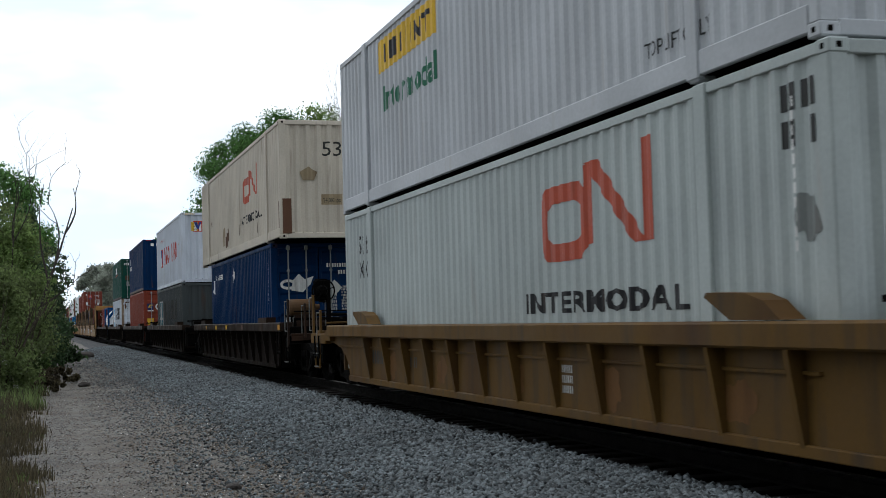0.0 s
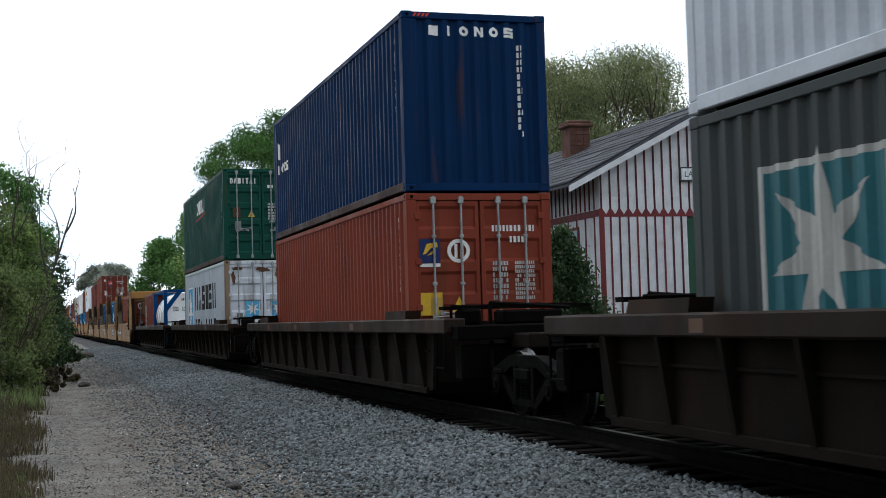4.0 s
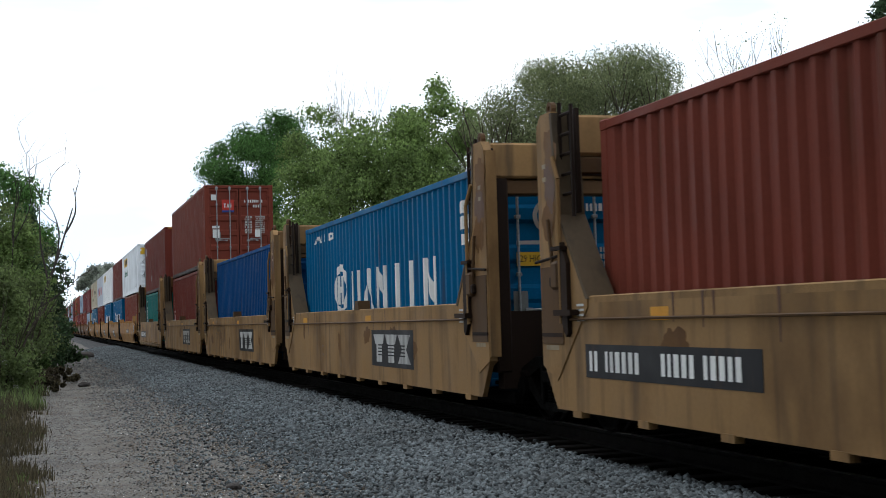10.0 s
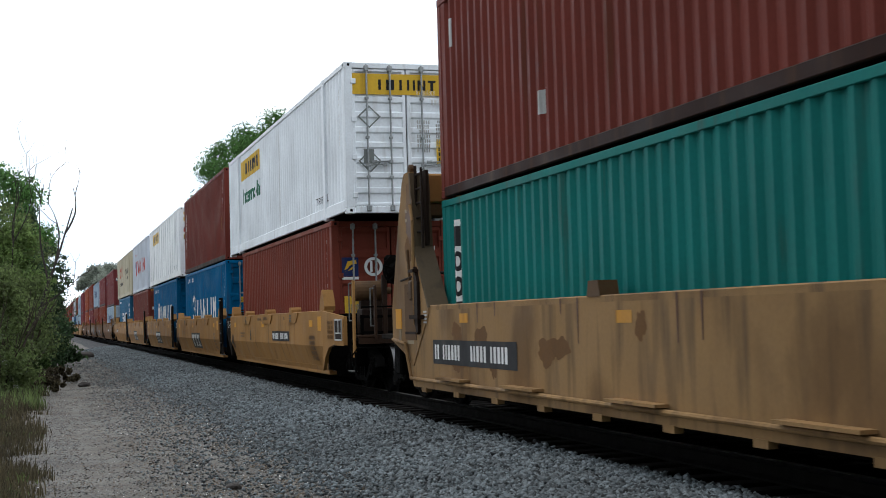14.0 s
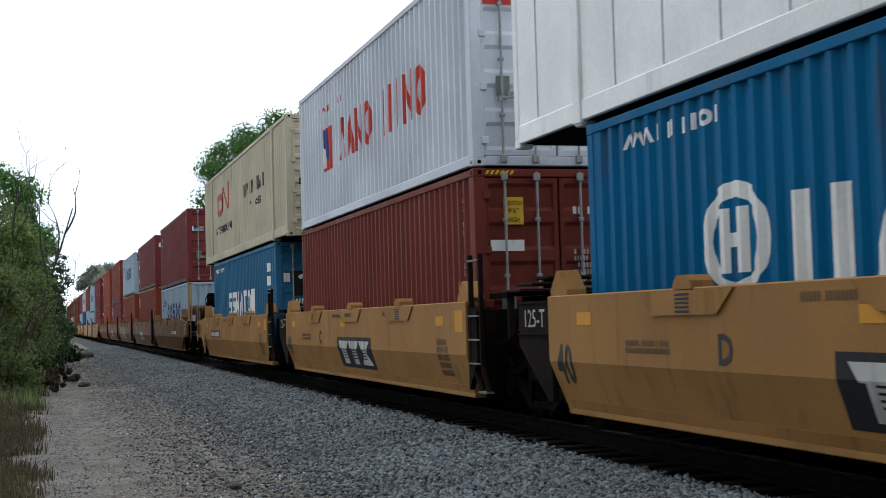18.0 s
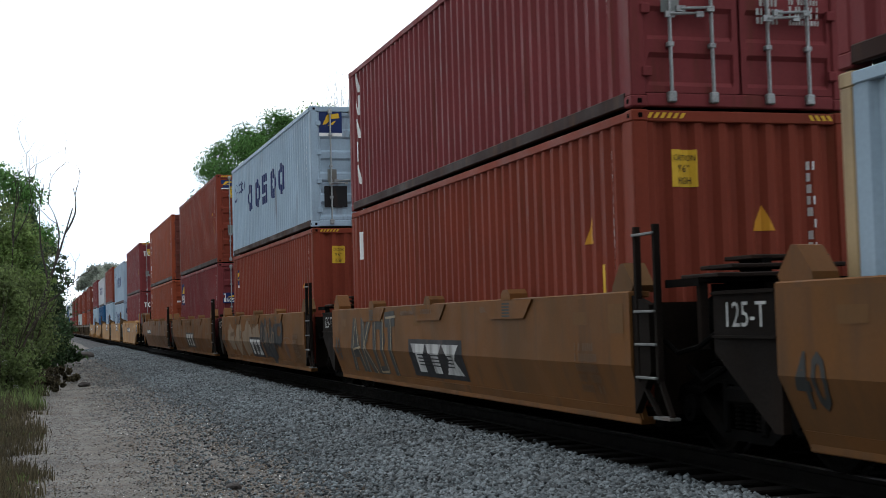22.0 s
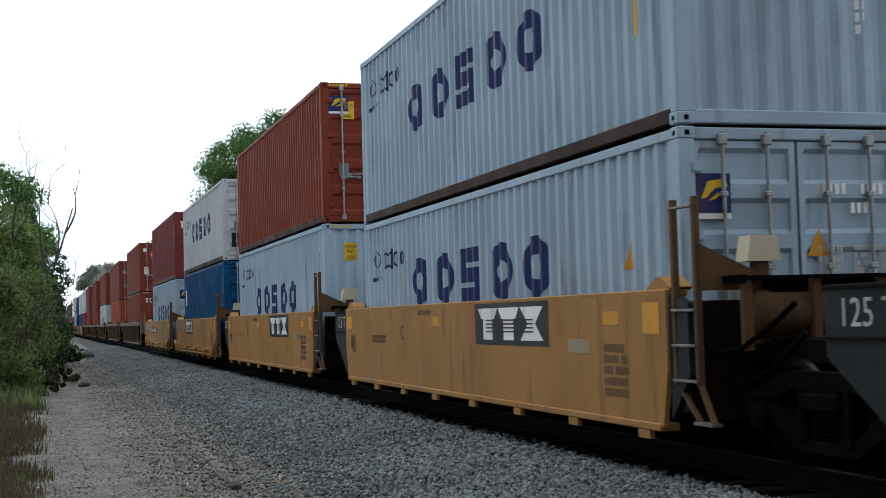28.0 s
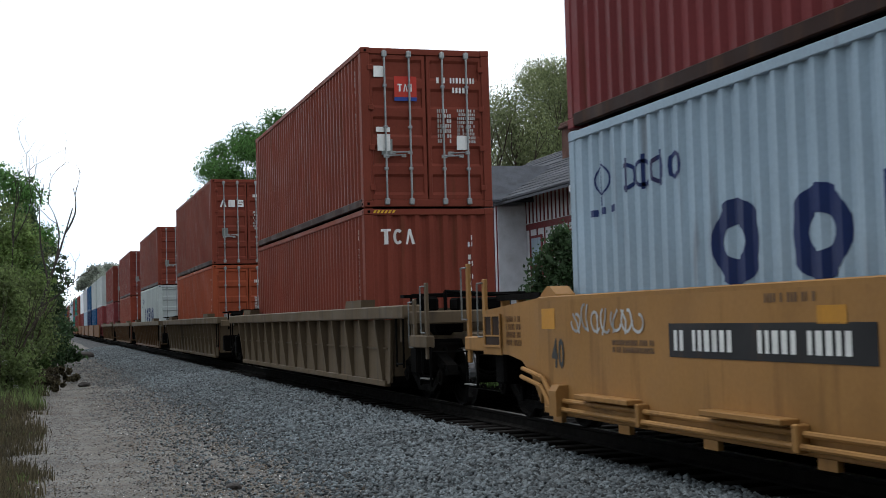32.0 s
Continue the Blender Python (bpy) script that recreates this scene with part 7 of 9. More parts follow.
CARS, BOXES, TRUCKS = "well cars of the train", "containers on the train", "rail trucks under the train"


def ride(ob, u, z=0.0):
    MOVING.append((ob, u, z))
    return ob


def stickers(ob, length, height, end, seed, caution=False, plate=False):
    """Number bars on the side and end, and the odd sticker, as most boxes carry them."""
    on_side, on_end, on_door, cuts, ecuts = container_places(length)
    ink = INK["white"]
    r = random.Random(seed)
    if end == "front":
        decal("painted_number", writing_bars(1.95, 0.9, 0.07, 1.5, 13, seed), on_end, ink, ob, cuts=ecuts)
    else:
        decal("painted_number", writing_bars(1.42, height - 0.62, 0.72, 0.10, 1, seed) + writing_bars(1.72, height - 0.80, 0.3, 0.10, 1, seed + 1), on_door, ink, ob, lift=0.006)
        decal("data_stencil", writing_bars(1.42, height - 1.72, 0.26, 0.62, 7, seed + 2) + writing_bars(1.80, height - 1.72, 0.34, 0.62, 9, seed + 3), on_door, INK["dirty"], ob, lift=0.006)
        decal("data_plate", bar(0.36, 0.95, 0.20, 0.28), on_door, INK["grey"], ob, "grey data plate", lift=0.006)
    decal("painted_number", writing_bars(length - 0.62, height - 1.55, 0.09, 1.2, 11, seed + 4), on_side, ink, ob, cuts=cuts)
    if caution:
        place, c = (on_end, ecuts) if end == "front" else (on_door, ())
        decal("caution_sticker", bar(0.42, height - 0.76, 0.28, 0.37), place, INK["yellow"], ob, "yellow height caution sticker", c, lift=0.006)
        decal("caution_lettering", lettering("CAUTION", 0.44, height - 0.50, 0.06, 0.24) + lettering("9'6\"", 0.48, height - 0.61, 0.07, 0.15) + lettering("HIGH", 0.48, height - 0.73, 0.07, 0.16), place, INK["black"], ob, cuts=c, lift=0.010)
        decal("caution_sticker", bar(length - 0.95, height - 1.9, 0.16, 0.42), on_side, INK["yellow"], ob, "yellow height caution sticker", cuts)
        decal("hazard_stripe", [[(0.16 + 0.07 * i, height - 0.085), (0.20 + 0.07 * i, height - 0.085), (0.235 + 0.07 * i, height - 0.03), (0.195 + 0.07 * i, height - 0.03)] for i in range(6)] + [[(2.0 + 0.07 * i, height - 0.085), (2.04 + 0.07 * i, height - 0.085), (2.005 + 0.07 * i, height - 0.03), (1.965 + 0.07 * i, height - 0.03)] for i in range(4)], lambda a, b, q: (-HALF + a, -length / 2 + 0.012 - q, b), INK["yellow"], ob, "yellow and black hazard stripes")
    if plate:
        place, c = (on_end, ecuts) if end == "front" else (on_door, ())
        decal("warning_triangle", [[(1.30, height - 1.20), (1.54, height - 1.20), (1.42, height - 0.94)]], place, INK["amber"], ob, "amber warning triangle", c, lift=0.006)
        decal("warning_triangle", [[(length - 1.30, height - 1.25), (length - 1.06, height - 1.25), (length - 1.18, height - 0.95)]], on_side, INK["amber"], ob, "amber warning triangle", cuts)


def flag_mark(ob, where, a, b, w, h, cuts=()):
    """A dark blue square with a yellow pennant: a leasing firm's plain mark."""
    decal("blue_mark", bar(a, b, w, h), where, INK["navy"], ob, "dark blue square brand mark", cuts, lift=0.006)
    decal("pennant", [[(a + w * 0.15, b + h * 0.35), (a + w * 0.3, b + h * 0.38), (a + w * 0.55, b + h * 0.62), (a + w * 0.9, b + h * 0.66), (a + w * 0.85, b + h * 0.88), (a + w * 0.35, b + h * 0.8)],
                      [(a + w * 0.15, b + h * 0.25), (a + w * 0.35, b + h * 0.30), (a + w * 0.62, b + h * 0.50), (a + w * 0.75, b + h * 0.55), (a + w * 0.60, b + h * 0.36)]], where, INK["yellow"], ob, cuts=cuts, lift=0.010)
    decal("mark_base", bar(a, b - h * 0.16, w, h * 0.14), where, INK["white"], ob, cuts=cuts, lift=0.006)


def beacon_mark(ob, where, a, b, w, h, cuts=()):
    decal("blue_mark", bar(a, b, w, h), where, INK["navy"], ob, "blue and white brand mark", cuts, lift=0.006)
    decal("mark_shape", marks("bwoszd", a + w * 0.06, b + h * 0.10, w * 0.88, h * 0.36) + bar(a + w * 0.06, b + h * 0.12, w * 0.10, h * 0.8), where, INK["white"], ob, cuts=cuts, lift=0.010)
    decal("mark_ray", [[(a + w * 0.2, b + h * 0.55), (a + w * 0.94, b + h * 0.55), (a + w * 0.94, b + h * 0.92)]], where, INK["yellow"], ob, cuts=cuts, lift=0.010)


def box(color, u, z, length=12.19, height=2.896, end="door", label="", seed=1, style="iso", name="shipping_container", caution=False, plate=False, number=True, **more):
    ob = container(BOX[color] if isinstance(color, str) else color, length, height, end, name, label, BOXES, style, **more)
    if number:
        stickers(ob, length, height, end, seed, caution, plate)
    ob["u"] = u
    return ride(ob, u, z)


def side(ob, length=12.19, style="iso"):
    depth = {"iso": DEPTH, "domestic": 0.026, "flat": 0.0}[style]
    p = container_places(length, depth=depth)
    return p[0], p[3]


def lift_all(d, faces):
    return [[(p, q + d) for p, q in f] for f in faces]


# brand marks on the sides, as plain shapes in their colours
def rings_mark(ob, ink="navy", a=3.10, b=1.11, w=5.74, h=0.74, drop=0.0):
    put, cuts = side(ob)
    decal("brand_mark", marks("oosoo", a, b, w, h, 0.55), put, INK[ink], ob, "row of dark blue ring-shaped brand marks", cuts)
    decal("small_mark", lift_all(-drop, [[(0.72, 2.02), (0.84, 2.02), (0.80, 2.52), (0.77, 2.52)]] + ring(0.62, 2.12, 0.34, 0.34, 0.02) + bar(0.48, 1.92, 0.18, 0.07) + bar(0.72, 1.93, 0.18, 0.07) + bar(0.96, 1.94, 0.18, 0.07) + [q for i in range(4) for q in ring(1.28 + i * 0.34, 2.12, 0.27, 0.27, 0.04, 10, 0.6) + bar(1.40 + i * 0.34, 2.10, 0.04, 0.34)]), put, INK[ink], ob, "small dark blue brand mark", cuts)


def h_mark(ob, a=2.8, b=1.08, w=7.0, h=0.74):
    put, cuts = side(ob)
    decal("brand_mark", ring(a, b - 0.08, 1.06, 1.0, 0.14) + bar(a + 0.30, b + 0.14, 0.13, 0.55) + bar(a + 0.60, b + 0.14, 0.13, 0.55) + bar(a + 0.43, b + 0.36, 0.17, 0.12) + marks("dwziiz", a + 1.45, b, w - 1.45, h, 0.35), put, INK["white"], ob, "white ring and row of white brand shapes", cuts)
    decal("small_mark", marks("wwwidiioii", 0.88, 2.52, 2.2, 0.15, 0.3), put, INK["white"], ob, "small white brand shapes", cuts)
    p = container_places(12.19)
    decal("door_mark", ring(0.66, 1.98, 0.44, 0.46, 0.06) + bar(0.80, 2.08, 0.05, 0.26) + bar(0.92, 2.08, 0.05, 0.26) + bar(0.42, 1.84, 0.98, 0.05), p[2], INK["dirty"], ob, "white ring brand mark", lift=0.006)
    decal("height_sticker", bar(0.42, 1.56, 0.46, 0.18), p[2], INK["yellow"], ob, "yellow height sticker", lift=0.006)
    decal("height_lettering", lettering("29 HIGH", 0.46, 1.61, 0.09, 0.38), p[2], INK["black"], ob, "29 HIGH in black letters", lift=0.010)
    decal("height_sticker", bar(0.94, 1.56, 0.46, 0.18), p[2], INK["yellow"], ob, "yellow height sticker", lift=0.006)


def star_mark(ob, ink, square, height):
    put, cuts = side(ob)
    decal("blue_square", bar(1.18, 0.62, 1.62, height - 0.63 - 0.62), put, INK[square] if isinstance(square, str) else square, ob, "light blue square brand mark", cuts)
    decal("white_border", [[(1.12, 0.56), (1.18, 0.56), (1.18, height - 0.57), (1.12, height - 0.57)], [(2.80, 0.56), (2.86, 0.56), (2.86, height - 0.57), (2.80, height - 0.57)], [(1.18, height - 0.63), (2.80, height - 0.63), (2.80, height - 0.57), (1.18, height - 0.57)]], put, INK["white"] if ink == "black" else INK["dirty"], ob, cuts=cuts)
    decal("white_star", star(1.98, 0.38 + height * 0.36, 0.78, 7, 0.36), put, INK["white"] if ink == "black" else INK["dirty"], ob, "white seven-pointed star", cuts, lift=0.008)
    decal("brand_mark", marks("dwsbsd", 3.6, height - 1.47, 6.1, 0.86, 0.3), put, INK["black"] if ink == "black" else INK["ghost"], ob, "row of dark brand shapes", cuts)
    decal("brand_mark", marks("ssw iwzb", 3.62, 0.62, 6.0, height - 2.42, 0.3), put, INK["black"] if ink == "black" else INK["ghost"], ob, cuts=cuts)


def red_row_mark(ob, length=12.19):
    put, cuts = side(ob, length)
    decal("brand_mark", marks("wwzo dizo", 3.95, 1.08, 5.95, 0.80, 0.22), put, INK["red"], ob, "row of red brand shapes", cuts)
    decal("brand_mark", bar(2.4, 1.02, 0.95, 0.86), put, INK["red"], ob, "red square brand mark", cuts)
    decal("mark_inside", bar(2.5, 1.08, 0.3, 0.6), put, INK["white"], ob, cuts=cuts, lift=0.008)
    decal("mark_inside", [[(2.55, 1.5), (2.9, 1.2), (2.85, 1.84), (2.5, 1.84)]], put, INK["blue"], ob, cuts=cuts, lift=0.011)
    decal("small_mark", marks("iwidiwi", 2.1, 2.2, 2.2, 0.13, 0.4), put, INK["red"], ob, cuts=cuts)


def noodle_mark(ob, a, b, w, h, length=16.15, words=True, style="domestic"):
    """A red squared ring joined to a red zigzag band, with the word below."""
    put, cuts = side(ob, length, style)
    faces = ring(a, b, w * 0.46, h * 0.84, 0.20, 20, 0.9)
    faces += bar(a + w * 0.44, b + 0.15, 0.22, h * 0.83) + [[(a + w * 0.44, b + h), (a + w * 0.56, b + h), (a + w * 0.94, b + 0.1), (a + w * 0.84, b + 0.1)]] + bar(a + w - 0.24, b + 0.1, 0.24, h * 0.98)
    decal("brand_mark", faces, put, INK["orange_red"], ob, "faded red squared brand mark", cuts)
    if words:
        decal("side_lettering", lettering("INTERMODAL", a - 0.62, b - 0.56, 0.22, w + 1.25, 0.05), put, INK["black"], ob, "INTERMODAL in black letters", cuts)


def yellow_patch_mark(ob, a, b, length=16.15, style="domestic", green=True):
    put, cuts = side(ob, length, style)
    decal("yellow_patch", bar(a, b, 3.4, 0.55), put, INK["yellow"], ob, "yellow brand panel", cuts)
    decal("mark_shape", marks("ibidzp", a + 0.3, b + 0.12, 2.8, 0.31, 0.3), put, INK["black"], ob, cuts=cuts, lift=0.008)
    if green:
        decal("side_lettering", lettering("Intermodal", a + 0.25, b - 0.66, 0.40, 3.15, 0.05), put, INK["green"], ob, "Intermodal in green letters", cuts)
    decal("side_lettering", lettering("TOP LIFT ONLY", length - 2.98, 0.40, 0.15, 1.3), put, INK["ghost"], ob, "TOP LIFT ONLY in grey letters", cuts)


def plate_mark(ob, y, z=0.62, w=1.75, h=0.55, put=on_car, rows=(), worn=False):
    """A black panel with three white block shapes and stripes on a car's side."""
    a = -y - w / 2
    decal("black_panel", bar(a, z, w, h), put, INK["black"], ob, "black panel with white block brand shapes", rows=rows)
    k = w / 1.75
    faces = []
    for i in (0, 1):
        x = a + (0.10 + 0.52 * i) * k
        faces += [[(x, z + h * 0.88), (x + 0.50 * k, z + h * 0.88), (x + 0.42 * k, z + h * 0.62), (x + 0.08 * k, z + h * 0.62)], [(x + 0.13 * k, z + h * 0.62), (x + 0.37 * k, z + h * 0.62), (x + 0.37 * k, z + h * 0.12), (x + 0.13 * k, z + h * 0.12)]]
    x = a + 1.15 * k
    faces += [[(x, z + h * 0.88), (x + 0.50 * k, z + h * 0.88), (x + 0.33 * k, z + h * 0.5), (x + 0.17 * k, z + h * 0.5)], [(x, z + h * 0.12), (x + 0.50 * k, z + h * 0.12), (x + 0.33 * k, z + h * 0.5), (x + 0.17 * k, z + h * 0.5)]]
    decal("brand_block", faces, put, INK["dirty" if worn else "white"], ob, rows=rows, lift=0.008)
    decal("brand_stripe", [q for i in range(4) for q in bar(a + 0.30 * k, z + h * (0.30 + 0.09 * i), 1.14 * k, h * 0.035)], put, INK["black"], ob, rows=rows, lift=0.010)


def number_panel(ob, y, z=0.78, w=1.9, h=0.34, put=on_car, rows=()):
    a = -y - w / 2
    decal("black_panel", bar(a, z, w, h), put, INK["black"], ob, "black panel with white number bars", rows=rows)
    decal("painted_number", writing_bars(a + 0.10, z + h * 0.2, w * 0.34, h * 0.6, 1, 3) + writing_bars(a + w * 0.46, z + h * 0.2, w * 0.50, h * 0.6, 1, 4), put, INK["white"], ob, rows=rows, lift=0.008)


def car_patches(ob, half, put, seed, rows=(), amber="amber", forty=False):
    """Reflector patches, stencils and faded writing on a car's side."""
    r = random.Random(seed)
    decal("reflector_patch", (bar(-half + 0.75, 1.18, 0.36, 0.13) if rows else bar(-half + 0.06, 1.14, 0.38, 0.22)) + bar(-0.9, 1.18, 0.36, 0.13) + bar(half - 1.3, 1.18, 0.36, 0.13) + bar(half - 0.42, 1.10, 0.34, 0.28), put, INK[amber], ob, "amber reflector patches", rows=rows)
    decal("faded_stencil", writing_bars(-half + 1.9, 0.92, 0.9, 0.12, 2, seed) + writing_bars(half - 1.3, 0.50, 0.55, 0.5, 5, seed + 1) + writing_bars(-1.6, 1.34, 0.7, 0.07, 1, seed + 2) + writing_bars(2.2, 1.34, 0.7, 0.07, 1, seed + 3), put, INK["tan_dark"], ob, rows=rows)
    if forty:
        decal("length_mark", lettering("40", -half + (0.16 if rows else 0.34), 0.58 if rows else 0.74, 0.40 if rows else 0.30, 0.42 if rows else 0.34, 0.03), put, INK["ghost"], ob, "40 in black figures", rows=rows, lift=0.006)


# ---- a yellow ribbed well with two 53 ft containers, passing at the start
U = 16.37
c53 = ribbed_well(8.15, 9.9, CAR["car_mustard"], CAR["car_mustard"], 1.20, "dirty yellow ribbed well car with a deep top chord", CARS, ribs=12, end_step=True, guide=7.2)
decal("faded_stencil", writing_bars(-3.2, 0.55, 0.5, 0.16, 1, 3) + writing_bars(-5.5, 0.55, 0.9, 0.22, 1, 5), lambda a, b, q: (-OUT + 0.17 - q, -a, b), INK["ghost"], c53)
decal("data_stencil", writing_bars(3.05, 0.45, 0.30, 0.30, 3, 6), lambda a, b, q: (-OUT + 0.17 - q, -a, b), INK["dirty"], c53)
ride(c53, U)
b = box("pale_grey", U, FLOOR, 16.15, 2.896, "front", "pale grey ribbed 53 ft container with red squared brand mark", 101, "domestic")
noodle_mark(b, 10.2, 1.50, 2.95, 1.02)
put, cuts = side(b, 16.15, "domestic")
decal("side_lettering", lettering("53 ft", 1.08, 2.10, 0.32, 0.66, 0.04), put, INK["black"], b, "53 ft in black letters", cuts)
decal("side_lettering", lettering("X", 1.10, 1.66, 0.32, 0.22) + bar(1.38, 1.66, 0.05, 0.32) + lettering("C", 1.50, 1.66, 0.32, 0.22), put, INK["black"], b, "black letters below the length", cuts)
decal("faded_stencil", writing_bars(15.42, 2.15, 0.5, 0.5, 2, 10), put, INK["ghost"], b, cuts=cuts)
decal("dent", blot(15.55, 1.35, 0.42, 0.5, 44), put, INK["grey"], b, "dented grey patch", cuts)
b = box("silver", U + 0.1, FLOOR + 2.92, 16.15, 2.896, "front", "silver-grey ribbed 53 ft container with yellow brand panel", 102, "domestic")
yellow_patch_mark(b, 2.9, 2.16)
put, cuts = side(b, 16.15, "domestic")

# ---- five long black wells
BLACK_LABEL = "rusty black ribbed well car with a brown top chord"
centres = (39.05, 61.2, 82.9, 104.7, 126.5)
for i, u in enumerate(centres):
    patches = ((-8.85, 0.28, "amber"), (2.6, 0.3, "yellow"), (5.2, 0.22, "yellow"), (0.2, 0.34, "yellow"), (-3.0, 0.3, "rust")) if i == 0 else ((2.0, 0.3, "rust"), (-3.4, 0.3, "rust"), (5.5, 0.25, "rust"))
    ride(ribbed_well(7.8, 9.0, CAR["car_black"], CAR["car_umber"], 1.28, BLACK_LABEL, CARS, patches=patches, brake=i == 0), u)
b = box("navy", 39.05, FLOOR, label="dark blue container with white winged-horse shapes on its doors", seed=111)
put, cuts = side(b)
decal("brand_mark", marks("biziss", 0.95, 2.32, 1.75, 0.16, 0.4) + [[(0.30, 1.95), (0.70, 1.88), (0.84, 2.12), (0.6, 2.36), (0.42, 2.2)]] + [[(5.05, 2.35), (5.25, 2.12), (5.45, 2.35), (5.25, 2.6)]], put, INK["white"], b, "small white brand shapes", cuts)
p = container_places(12.19)
decal("door_mark", ring(0.22, 1.72, 0.42, 0.26, 0.07) + [[(0.5, 1.7), (0.8, 1.65), (1.0, 1.85), (1.08, 2.05), (0.85, 1.98), (0.7, 2.12), (0.55, 1.95)]] + ring(0.35, 0.85, 0.16, 0.22, 0.04), p[2], INK["white"], b, "white curled brand shape", lift=0.006)
decal("hazard_diamond", [[(1.42, 1.75), (1.62, 1.55), (1.82, 1.75), (1.62, 1.95)]], p[2], INK["dirty"], b, "white hazard diamond", lift=0.006)
b = box("beige", 39.55, FLOOR + 2.92, 16.15, 2.896, "front", "rust-stained beige 53 ft container with faded red brand mark", 112, "domestic", number=False)
noodle_mark(b, 10.0, 1.35, 2.6, 0.85)
put, cuts = side(b, 16.15, "domestic")
decal("rust_patch", bar(15.82, 0.12, 0.3, 0.8), put, INK["rust"], b, "brown rust patch", cuts)
for k, (a, z_, ww, hh) in enumerate(((5.9, 0.30, 0.95, 0.55), (5.5, 0.34, 0.5, 0.8), (6.5, 0.30, 0.35, 0.7), (1.6, 0.5, 0.14, 0.3), (2.6, 1.2, 0.10, 0.3), (9.1, 0.5, 0.12, 0.4), (12.4, 0.35, 0.18, 0.35))):
    decal("rust_patch", blot(a, z_, ww, hh, 520 + k), put, INK["rust"] if k != 1 else INK["pale"], b, "brown rust patch", cuts, lift=0.004 + 0.001 * k)
p = container_places(16.15)
decal("end_lettering", lettering("53", 1.05, 2.02, 0.36, 0.5), p[1], INK["ghost"], b, "53 in black figures", p[4])
decal("end_lettering", lettering("24,000 lbs", 1.08, 0.88, 0.11, 0.42), p[1], INK["ghost"], b, "weight in small figures", p[4], lift=0.009)
decal("weight_patch", bar(1.02, 0.82, 0.52, 0.26), p[1], INK["pale"], b, "pale patch behind the weight", p[4])
decal("rust_patch", bar(0.06, 0.12, 0.22, 0.85) + bar(2.18, 0.12, 0.22, 0.7), lambda a, b_, q: (-HALF + a, -8.075 - q, b_), INK["rust"], b, "brown rust patch")
decal("painted_number", writing_bars(1.95, 0.9, 0.10, 1.7, 13, 5), p[1], INK["ghost"], b, cuts=p[4])
decal("dent_plate", [[(0.5, 1.62), (0.72, 1.75), (0.94, 1.62), (0.86, 1.42), (0.58, 1.42)]], p[1], INK["pale"], b, "dented placard holder", p[4], lift=0.02)

b = box("charcoal", 61.2, FLOOR + 0.03, height=2.591, end="front", label="dark grey container with faded star and brand shapes", seed=121, number=False)
star_mark(b, "ghost", paint("dull teal square", (0.0228, 0.1216, 0.1444), 0.2), 2.591)
b = box("chalk", 61.2, FLOOR + 0.03 + 2.61, end="front", label="clean white container with red brand shapes", seed=122, caution=True, plate=True)
red_row_mark(b)
p = container_places(12.19)
decal("end_mark", bar(0.50, 2.10, 0.38, 0.45), p[1], INK["red"], b, "red and white square brand mark", p[4])
decal("end_mark", bar(0.55, 2.13, 0.10, 0.30) + bar(0.74, 2.13, 0.10, 0.30), p[1], INK["white"], b, cuts=p[4], lift=0.008)
decal("end_mark", [[(0.54, 2.5), (0.66, 2.5), (0.74, 2.25), (0.66, 2.2)], [(0.84, 2.5), (0.76, 2.5), (0.66, 2.25), (0.72, 2.2)]], p[1], INK["blue"], b, cuts=p[4], lift=0.010)

b = box("red", 82.9, FLOOR, label="red-brown container with flag and ring marks on its doors", seed=131, caution=False)
p = container_places(12.19)
flag_mark(b, p[2], 0.20, 1.78, 0.34, 0.38)
decal("door_mark", ring(0.66, 1.78, 0.38, 0.38, 0.06) + bar(0.78, 1.86, 0.05, 0.22) + bar(0.88, 1.86, 0.05, 0.22), p[2], INK["white"], b, "white ring brand mark", lift=0.006)
decal("caution_sticker", bar(0.20, 0.95, 0.36, 0.36) + [[(0.72, 1.0), (0.96, 1.0), (0.84, 1.25)]], p[2], INK["yellow"], b, "yellow stickers", lift=0.006)
b = box("navy", 82.9, FLOOR + 2.92, end="front", label="dark blue container with white brand shapes", seed=132, caution=False)
p = container_places(12.19)
decal("end_mark", marks("biozos", 0.45, 2.52, 1.45, 0.16, 0.5), p[1], INK["white"], b, "row of small white brand shapes", p[4])
put, cuts = side(b)
decal("brand_mark", marks("biozos", 0.45, 1.55, 1.3, 0.22, 0.3) + [[(0.45, 1.95), (0.7, 1.9), (0.75, 2.2), (0.55, 2.35)]], put, INK["white"], b, cuts=cuts)
decal("hazard_stripe", [[(0.18 + 0.07 * i, 2.81), (0.22 + 0.07 * i, 2.81), (0.255 + 0.07 * i, 2.866), (0.215 + 0.07 * i, 2.866)] for i in range(4)], lambda a, b_, q: (-HALF + a, -6.083 - q, b_), INK["red"], b, "red and white stripes")

